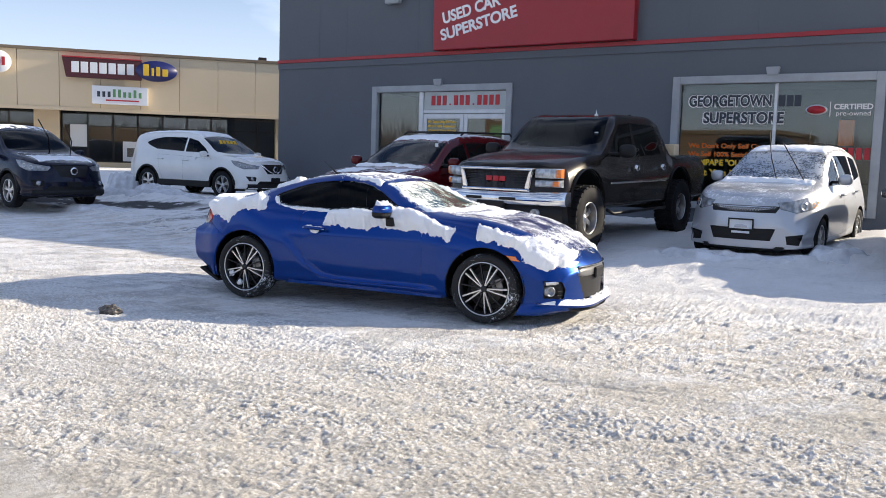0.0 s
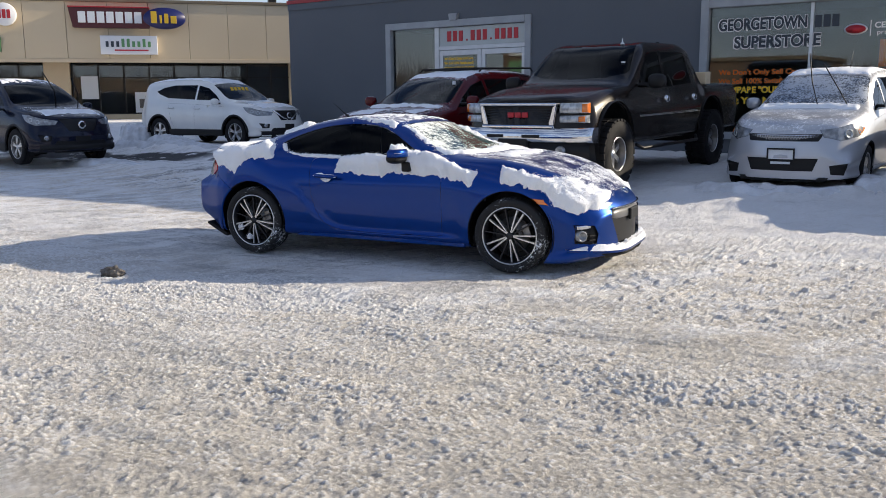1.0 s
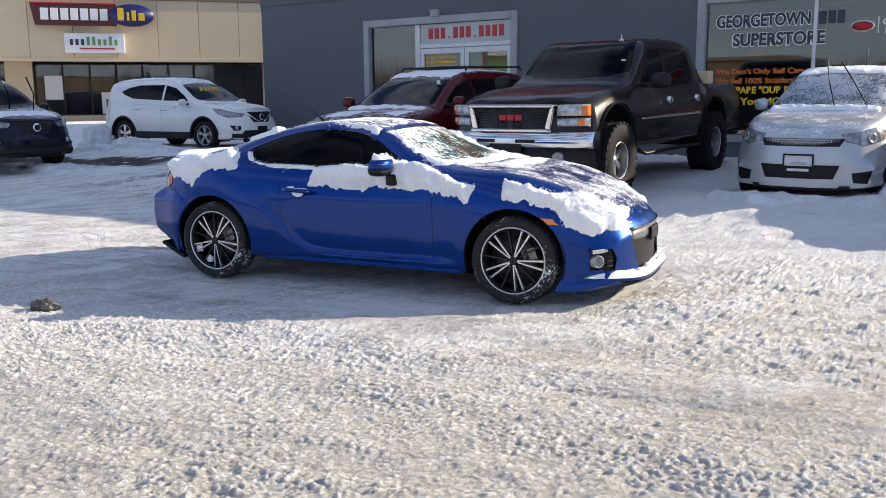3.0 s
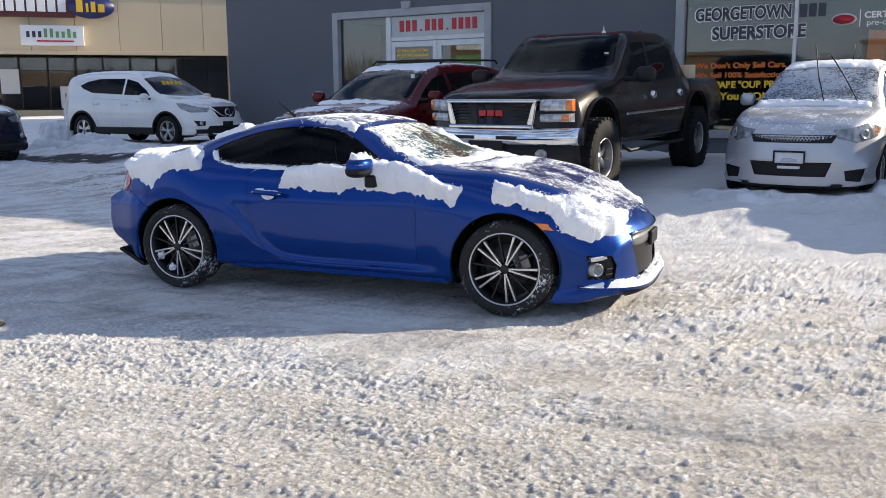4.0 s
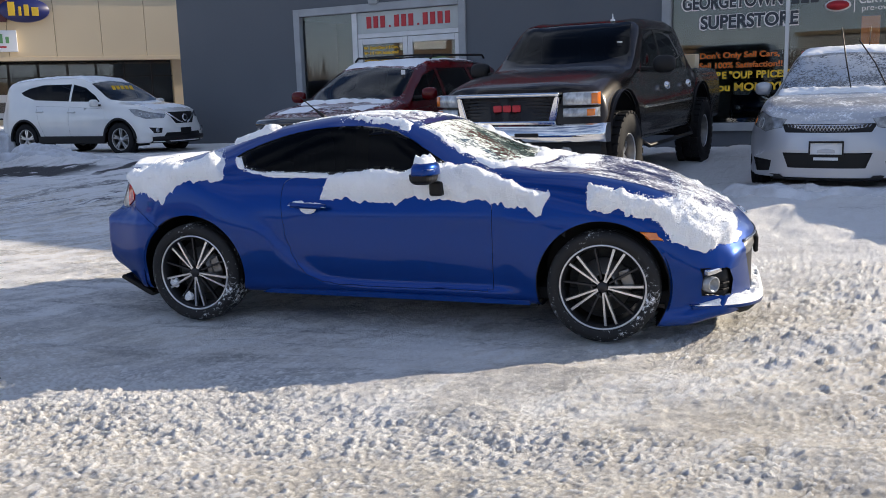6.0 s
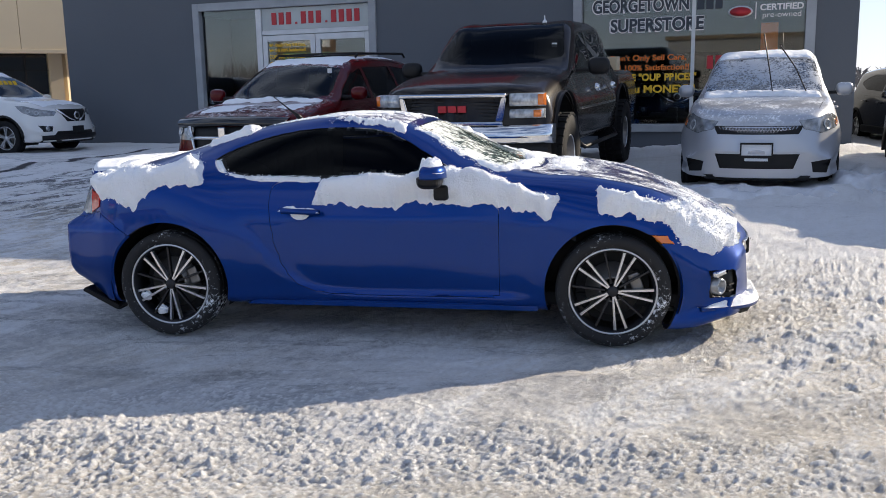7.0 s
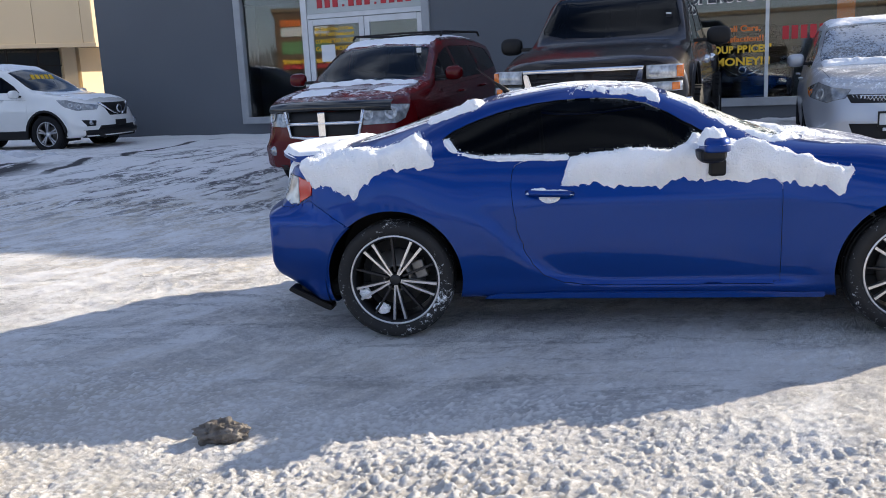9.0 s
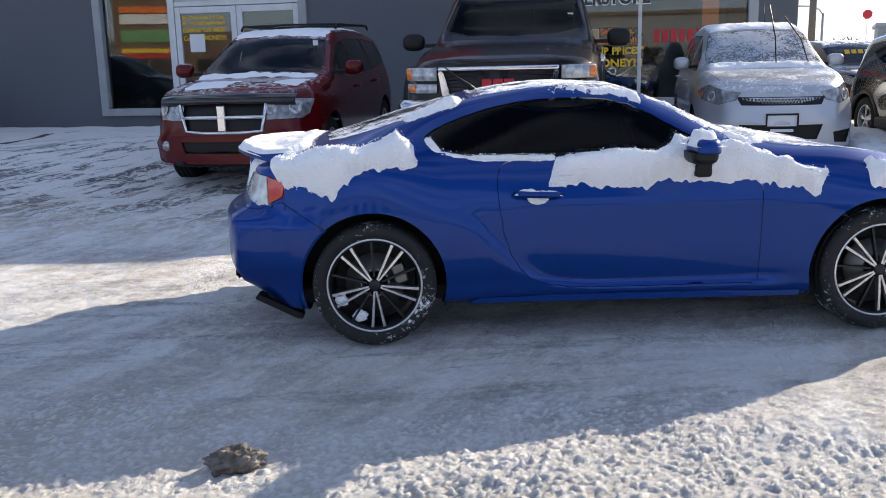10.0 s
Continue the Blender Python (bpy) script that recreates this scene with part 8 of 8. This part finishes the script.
# white crossover by the shop row
WHITE = {
    "top": [(-2.25, 0.95), (-2.23, 1.28), (-2.14, 1.52), (-2.02, 1.61), (-1.4, 1.67), (-0.6, 1.69), (0.0, 1.67), (0.4, 1.56), (0.75, 1.38), (1.1, 1.16), (1.3, 1.08), (1.8, 1.02), (2.15, 0.93), (2.30, 0.82), (2.34, 0.55)],
    "re": [(-2.25, 0.64), (-1.4, 0.62), (0.0, 0.63), (0.75, 0.70), (1.3, 0.76), (2.15, 0.68), (2.34, 0.6)],
    "rz": [(-2.25, 0.94), (-2.20, 1.26), (-2.08, 1.47), (-1.95, 1.54), (-0.6, 1.62), (0.0, 1.59), (0.4, 1.48), (0.75, 1.31), (1.1, 1.11), (1.8, 1.0), (2.15, 0.90), (2.34, 0.54)],
    "bw": [(-2.25, 0.76), (-1.7, 0.85), (0.2, 0.86), (1.3, 0.86), (2.0, 0.82), (2.34, 0.72)],
    "bz": [(-2.25, 0.92), (-1.7, 1.10), (0.2, 1.02), (1.3, 0.97), (2.0, 0.86), (2.34, 0.52)],
    "mw": [(-2.25, 0.82), (-1.7, 0.91), (0.2, 0.91), (1.4, 0.92), (2.0, 0.89), (2.34, 0.80)],
    "mz": [(-2.25, 0.72), (0.2, 0.72), (1.4, 0.74), (2.34, 0.46)],
    "sw": [(-2.25, 0.76), (-1.7, 0.84), (0.2, 0.84), (2.0, 0.85), (2.34, 0.76)],
    "sz": [(-2.25, 0.40), (-1.8, 0.28), (1.8, 0.26), (2.34, 0.28)],
    "nose": (0.30, 0.7), "tail": (0.2, 0.5), "wb": 2.705, "R": 0.345, "rr": 0.225, "tw": 0.22, "wy": 0.79, "arch": 0.41, "paint": "white_car", "floor": 0.28,
    "cabin": (-1.9, 1.2, 0.70), "pane_z": 1.03, "panel_z": 0.85,
    "side_glass": [[(0.0, 1.15), (0.80, 1.13), (0.66, 1.25), (0.35, 1.43), (0.0, 1.51)], [(-0.06, 1.155), (-0.06, 1.515), (-0.90, 1.52), (-1.28, 1.46), (-1.52, 1.37), (-1.40, 1.30), (-1.05, 1.20)]],
    "top_panes": [("windscreen", [(1.20, 0.0), (1.14, 0.5), (1.0, 0.69), (0.86, 0.70), (0.42, 0.60), (0.36, 0.0), (0.42, -0.60), (0.86, -0.70), (1.0, -0.69), (1.14, -0.5)], "carglass")],
    "top_panels": [("bonnet", [(1.26, 0.0), (1.20, 0.55), (1.26, 0.75), (1.95, 0.64), (2.14, 0.4), (2.18, 0.0), (2.14, -0.4), (1.95, -0.64), (1.26, -0.75), (1.20, -0.55)], "white_car")],
    "side_lamps": [("headlight", [(1.60, 0.965), (1.80, 0.955), (2.20, 0.84), (2.20, 0.76), (1.98, 0.755), (1.78, 0.83)], "lamp_dark", 0.004)],
    "lamp_y": 0.42, "front_x": 1.6,
    "front_cuts": [("grille", [(-0.42, 0.88), (0.42, 0.88), (0.26, 0.64), (-0.26, 0.64)], "trim", -0.01), ("lower_grille", [(-0.5, 0.46), (0.5, 0.46), (0.62, 0.32), (-0.62, 0.32)], "trim", -0.015),
                   ("fog_housing", [(0.58, 0.56), (0.78, 0.58), (0.76, 0.46), (0.60, 0.46)], "trim", -0.015), ("fog_housing", [(-0.58, 0.56), (-0.78, 0.58), (-0.76, 0.46), (-0.60, 0.46)], "trim", -0.015)],
    "doors": [[(-0.03, 0.40), (0.92, 0.40), (1.0, 0.65), (0.98, 0.98), (-0.03, 1.04)], [(-0.05, 0.40), (-0.05, 1.04), (-0.98, 1.07), (-0.92, 0.75), (-0.78, 0.42)]],
    "style": FIVE,
}


def suv(S, name, label, m, paint, price=True, badge=True, snow=True, wipers_up=False, thin=False):
    S = dict(S)
    S["paint"] = paint
    S["top_panels"] = [(a, b, "navy_frost" if paint == "navy" and snow else paint) for a, b, c in S["top_panels"]]
    S["side_mat"] = "tint"
    if paint == "navy":
        S["top_panes"] = [(a, b, "tint") for a, b, c in S["top_panes"]]
    car = build_car(S, name, label, "car", m, 64, 4)
    plain_mirror(car, 0.82, 1.0, 1.10, paint, 0.07, 0.10, 0.08)
    car_handle(car, 0.16, 0.90, 0.93, paint)
    car_handle(car, -0.76, 0.905, 0.95, paint)
    lamp_bowl(car, S, 1.88, 0.86, 0.045, "headlamp")
    lamp_bowl(car, S, 2.0, 0.82, 0.045, "headlamp")
    for s in (-1, 1):
        part("sill_cladding", box((-0.95, min(s * 0.85, s * 0.925), 0.26), (0.95, max(s * 0.85, s * 0.925), 0.42), 0.02), "trim", car)
        for cx in (-1.3525, 1.3525):
            pts = [(cx + 0.425 * math.cos(radians(a)), s * 0.895, 0.345 + 0.425 * math.sin(radians(a))) for a in range(-8, 189, 12)]
            part("arch_trim", tube(pts, 0.03, 8), "trim", car)
        f = part("fog_lamp", lathe([(0.001, 0.02), (0.04, 0.02), (0.05, -0.02)], 20, "x"), "lamp", car)
        f.matrix_basis = pose(2.34 - 0.30 * (0.67 / 0.92) ** 2.2 + 0.0, s * 0.67, 0.52)
        if badge:
            part("grille_bar", tube([(2.33, s * 0.06, 0.66), (2.31, s * 0.18, 0.70), (2.22, s * 0.44, 0.88)], 0.02, 8), "chrome", car)
    part("badge", lathe([(0.05, 0.012), (0.075, 0.012), (0.08, 0)], 24, "x"), "chrome", car).matrix_basis = pose(2.335, 0, 0.76)
    chin = bmesh.new()
    rows = []
    for y in np.linspace(-0.80, 0.80, 21):
        x = 2.36 - 0.30 * (abs(y) / 0.92) ** 2.2
        rows.append([chin.verts.new(p) for p in ((x - 0.12, y, 0.40), (x, y, 0.385), (x - 0.005, y, 0.30), (x - 0.10, y, 0.25))])
    for a, b in zip(rows, rows[1:]):
        for k in range(3):
            chin.faces.new((a[k], a[k + 1], b[k + 1], b[k])).smooth = True
    part("chin", chin, "trim", car)
    part("plate_panel", box((2.335, -0.16, 0.44), (2.355, 0.16, 0.55), 0.006), "trim", car)
    part("dashboard", box((0.9, -0.72, 0.8), (1.15, 0.72, 1.02), 0.05), "interior", car)
    for s in (-1, 1):
        part("seat", join(box((-0.2, s * 0.38 - 0.24, 0.70), (0.3, s * 0.38 + 0.24, 0.84), 0.05), box((-0.35, s * 0.38 - 0.23, 0.76), (-0.2, s * 0.38 + 0.23, 1.32), 0.06)), "interior", car)
    if price:
        # yellow price figures on the windscreen stay plain bars
        for k in range(5):
            p = part("price_bar", box((-0.004, -0.045, -0.055), (0.004, 0.045, 0.055)), "letter_yellow", car)
            p.matrix_basis = pose(0.70, -0.28 + 0.13 * k, 1.41, 0, 60 - 90, 0) @ pose(0.012, 0, 0)
    if wipers_up:
        for a, b, c in (((1.18, 0.10, 1.10), (1.30, 0.02, 1.42), (1.22, -0.16, 1.78)), ((1.14, 0.60, 1.09), (1.26, 0.56, 1.36), (1.20, 0.46, 1.68))):
            w = part("wiper", tube([a, b], 0.012, 6), "trim", car)
            part("blade", tube([tuple((p + q) / 2 for p, q in zip(a, b)), b, c], 0.014, 6), "trim", w)
    if snow:
        for poly, t, sd, lab in (([(0.36, 0.58), (-1.9, 0.56), (-1.9, -0.56), (0.36, -0.58)], 0.004 if wipers_up or thin else 0.022, 11, "thin snow on the car's roof"),
                                 ([(2.05, 0.6), (1.5, 0.68), (1.5, -0.68), (2.05, -0.6)], 0.012, 12, "dusting of snow on the car's bonnet")):
            ob = snow_sheet(S, poly, "z", 0, t, 0.08, "snow_patch", None, sd, 0.025, 0.06)
            ob.matrix_world = m
            tagged(ob, lab, "snow", kind="stuff")
    return car


suv(WHITE, "crossover", "white crossover with yellow price figures on its windscreen", pose(-18.18, 15.92, 0.29, 0, 0, 5), "white_car")
suv(WHITE, "minivan", "dark navy family car dusted with snow, wipers raised", pose(-18.45, 10.8, 0.17, 0, 0, -2) @ Matrix.Diagonal((1, 1, 1.04, 1)), "navy", False, False, True, True)
suv(WHITE, "parked_car", "black car with yellow price figures on its windscreen", pose(-0.12, 21.0, 0.20, 0, 0, -78) @ Matrix.Diagonal((1, 1, 0.88, 1)), "black_car", thin=True)
suv(WHITE, "parked_car", "black car parked beside the silver hatchback", pose(-0.28, 13.75, 0.22, 0, 0, -84) @ Matrix.Diagonal((1, 1, 0.88, 1)), "black_car", False, thin=True)
suv(WHITE, "showroom_car", "dark car standing inside the showroom", pose(-4.6, 22.3, 0.43, 0, 0, -90), "navy", False, snow=False)


# ---- small things on the lot ----
def slush_lump():
    b = bmesh.new()
    bmesh.ops.create_icosphere(b, subdivisions=5, radius=1.0)
    for v in b.verts:
        c = v.co
        d = 1 + 0.30 * noise.noise(c * 2.1 + Vector((4, 1, 0))) + 0.22 * noise.noise(c * 4.7) + 0.12 * noise.noise(c * 11) + 0.06 * noise.noise(c * 24)
        v.co = Vector((c.x * d * 0.095, c.y * d * 0.06, max(c.z * d * 0.05 + 0.015, -0.02)))
    for f in b.faces:
        f.smooth = True
    ob = link("slush_lump", b, "mud")
    ob.matrix_world = pose(-6.13, 4.87, 0.0, 0, 0, 30)
    tagged(ob, "lump of frozen brown slush fallen on the snow", "slush lump")


slush_lump()


# ---- the far side of the lot ----
def at_bearing(deg, dist):
    return -4.9 + dist * math.cos(radians(deg)), 2.1 + dist * math.sin(radians(deg))


def utility_pole():
    x, y = at_bearing(77.65, 62)
    t = thing("utility_pole", "weathered wooden utility pole with wires", "pole", pose(x, y, 0.3))
    part("pole", tube([(0, 0, -0.5), (0, 0, 5), (0, 0, 11)], [0.24, 0.21, 0.17], 12), "bark", t)
    part("cross_arm", box((-1.2, -0.07, 9.6), (1.2, 0.07, 9.78), 0.02), "bark", t)
    part("transformer", lathe([(0.001, 0), (0.22, 0), (0.24, 0.05), (0.24, 0.75), (0.2, 0.82), (0.001, 0.84)], 16, "z"), "concrete", t).matrix_basis = pose(0.35, 0, 6.2)
    for k in (-1.1, 0.0, 1.1):
        part("wire", tube([(k, 0, 9.85), (k + 8, 3, 9.2), (k + 16, 6, 9.0), (k + 24, 9, 9.3), (k + 34, 13, 10.2)], 0.02, 5), "trim", t)
    part("stay_wire", tube([(0, 0, 5.2), (3.2, 1.0, 6.8), (6, 2, 8.4)], 0.025, 5), "trim", t)


def street_lamp():
    x, y = at_bearing(77.1, 74)
    t = thing("street_lamp", "grey steel street lamp on a curved arm", "street lamp", pose(x, y, 0.3, 0, 0, 170))
    part("post", tube([(0, 0, -0.3), (0, 0, 4.2)], [0.11, 0.08], 10), "concrete", t)
    part("arm", tube([(0, 0, 4.1), (0.3, 0, 4.5), (1.0, 0, 4.75), (1.9, 0, 4.8)], 0.05, 8), "concrete", t)
    part("lamp_head", box((1.8, -0.14, 4.72), (2.5, 0.14, 4.88), 0.05), "wall_trim", t)


def road_sign():
    x, y = at_bearing(74.75, 58)
    t = thing("road_sign", "red octagonal road sign on a thin post", "sign", pose(x, y, 0.3, 0, 0, 75 - 90))
    part("plate", prism([(0.27 * math.cos(radians(22.5 + 45 * k)), 3.36 + 0.27 * math.sin(radians(22.5 + 45 * k))) for k in range(8)], 0.02, "y", -0.05, 0.004), "letter_red", t)
    part("post", box((-0.02, -0.025, -0.5), (0.02, 0.02, 3.12)), "plate", t)


def far_trees():
    rnd = random.Random(3)
    V, F = [], []
    def quad(p, q, w0, w1):
        d = Vector(q) - Vector(p)
        side = Vector((0.9, -0.4, 0)).normalized()
        k = len(V)
        V.extend([tuple(Vector(p) - side * w0), tuple(Vector(p) + side * w0), tuple(Vector(q) + side * w1), tuple(Vector(q) - side * w1)])
        F.append((k, k + 1, k + 2, k + 3))
    for k in range(260):
        a = 20 + 80 * rnd.random()
        x, y = at_bearing(a, 150 + 60 * rnd.random())
        h = rnd.uniform(2.8, 5.0)
        quad((x, y, 0), (x, y, h * 0.6), 0.16, 0.10)
        for j in range(34):
            z = h * rnd.uniform(0.15, 0.8)
            dx, dy = rnd.uniform(-1.6, 1.6), rnd.uniform(-1.6, 1.6)
            quad((x + 0.3 * dx, y + 0.3 * dy, z), (x + dx, y + dy, z + rnd.uniform(0.3, 1.1)), 0.16, 0.05)
    me = bpy.data.meshes.new("far_trees")
    me.from_pydata(V, [], F)
    me.materials.append(M["far_trees"])
    tagged(new("far_trees", me), "bare grey winter trees along the horizon", "trees", kind="stuff")


def street_belt():
    """Bare trees along the street and the fields round the lot."""
    rnd = random.Random(8)
    V, F = [], []
    def quad(p, q, w0, w1, side):
        k = len(V)
        V.extend([(p[0] - side[0] * w0, p[1] - side[1] * w0, p[2]), (p[0] + side[0] * w0, p[1] + side[1] * w0, p[2]),
                  (q[0] + side[0] * w1, q[1] + side[1] * w1, q[2]), (q[0] - side[0] * w1, q[1] - side[1] * w1, q[2])])
        F.append((k, k + 1, k + 2, k + 3))
    for k in range(620):
        a = 175 + 190 * rnd.random()
        x, y = at_bearing(a, 100 + 60 * rnd.random())
        h = rnd.uniform(5.0, 8.5)
        u = radians(a + 90)
        side = (math.cos(u), math.sin(u))
        quad((x, y, 0), (x, y, h * 0.7), 0.22, 0.12, side)
        for j in range(60):
            z = h * rnd.uniform(0.0, 0.7)
            d = rnd.uniform(-2.8, 2.8)
            quad((x + 0.85 * d * side[0], y + 0.85 * d * side[1], z), (x + d * side[0], y + d * side[1], z + h * rnd.uniform(0.15, 0.3)), 0.08, 0.03, side)
    me = bpy.data.meshes.new("street_trees")
    me.from_pydata(V, [], F)
    me.materials.append(M["far_trees"])
    tagged(new("street_trees", me), "bare winter trees along the street", "trees", kind="stuff")


def street_block(x, y, w, d, h, mat, label, turn=0.0):
    t = thing("street_building", label, "building", pose(x, y, 0, 0, 0, turn))
    part("wall", box((-w / 2, -d, 0), (w / 2, 0, h)), mat, t)
    part("roof", box((-w / 2 - 0.25, -d - 0.25, h + 0.001), (w / 2 + 0.25, 0.25, h + 0.35), 0.05), "beige_dark", t)
    n = max(2, int(w / 3.4))
    for k in range(n):
        cx = -w / 2 + w * (k + 0.5) / n
        win = part("window", box((cx - 0.95, -0.02, 0.9), (cx + 0.95, 0.06, 2.5)), "dark_frame", t)
        part("sill", box((cx - 1.05, -0.02, 0.78), (cx + 1.05, 0.14, 0.897)), "concrete", win)


def plaza_front(x, y, turn):
    """A small shop block whose sign bands are mirrored in the entrance glass."""
    t = thing("street_building", "small plaza shop front with coloured sign bands", "building", pose(x, y, 0, 0, 0, turn))
    part("wall", box((-2.1, -5, 0), (2.1, 0, 6.2)), "street_brick", t)
    part("roof", box((-2.3, -5.2, 6.201), (2.3, 0.2, 6.5), 0.05), "beige_dark", t)
    for nm, mat, z0, z1 in (("sign_band", "letter_orange", 5.25, 5.7), ("sign_band", "plate", 4.55, 5.2), ("sign_band", "sign_green", 3.35, 4.2), ("sign_band", "letter_yellow", 2.65, 2.95), ("sign_band", "letter_red", 2.3, 2.62)):
        part(nm, box((-1.7, 0.004, z0), (1.7, 0.12, z1), 0.02), mat, t)
    for k in range(2):
        part("window", box((-1.7 + 1.8 * k, -0.02, 0.4), (-0.1 + 1.8 * k, 0.06, 2.2)), "dark_frame", t)


def far_shed():
    x, y = at_bearing(66.5, 120)
    t = thing("far_building", "low grey commercial building in the distance", "building", pose(x, y, 0, 0, 0, -14))
    part("wall", box((-16, 0, 0), (16, 14, 4.6)), "concrete", t)
    part("roof", box((-16.3, -0.3, 4.601), (16.3, 14.3, 5.0), 0.05), "wall_trim", t)
    for k in range(8):
        part("window", box((-14 + 3.6 * k, -0.05, 1.4), (-12 + 3.6 * k, 0.02, 3.0)), "dark_frame", t)


utility_pole()
street_lamp()
road_sign()
far_trees()
far_shed()
street_belt()
street_block(-34, -46, 26, 12, 4.6, "street_brick", "low brown shop block across the street")
plaza_front(-34.9, -22.5, -28)
street_block(2, -50, 30, 14, 5.4, "concrete", "grey commercial block across the street")
street_block(42, -44, 24, 12, 4.2, "street_brick", "low brown shop block across the street", 8)
for nm in ("sports_coupe", "hatchback", "crossover", "crossover.001", "pickup_truck", "minivan", "parked_car", "parked_car.001"):
    if nm in bpy.data.objects and nm != "sports_coupe":
        bpy.data.objects[nm]["group"] = "cars parked at the dealership"
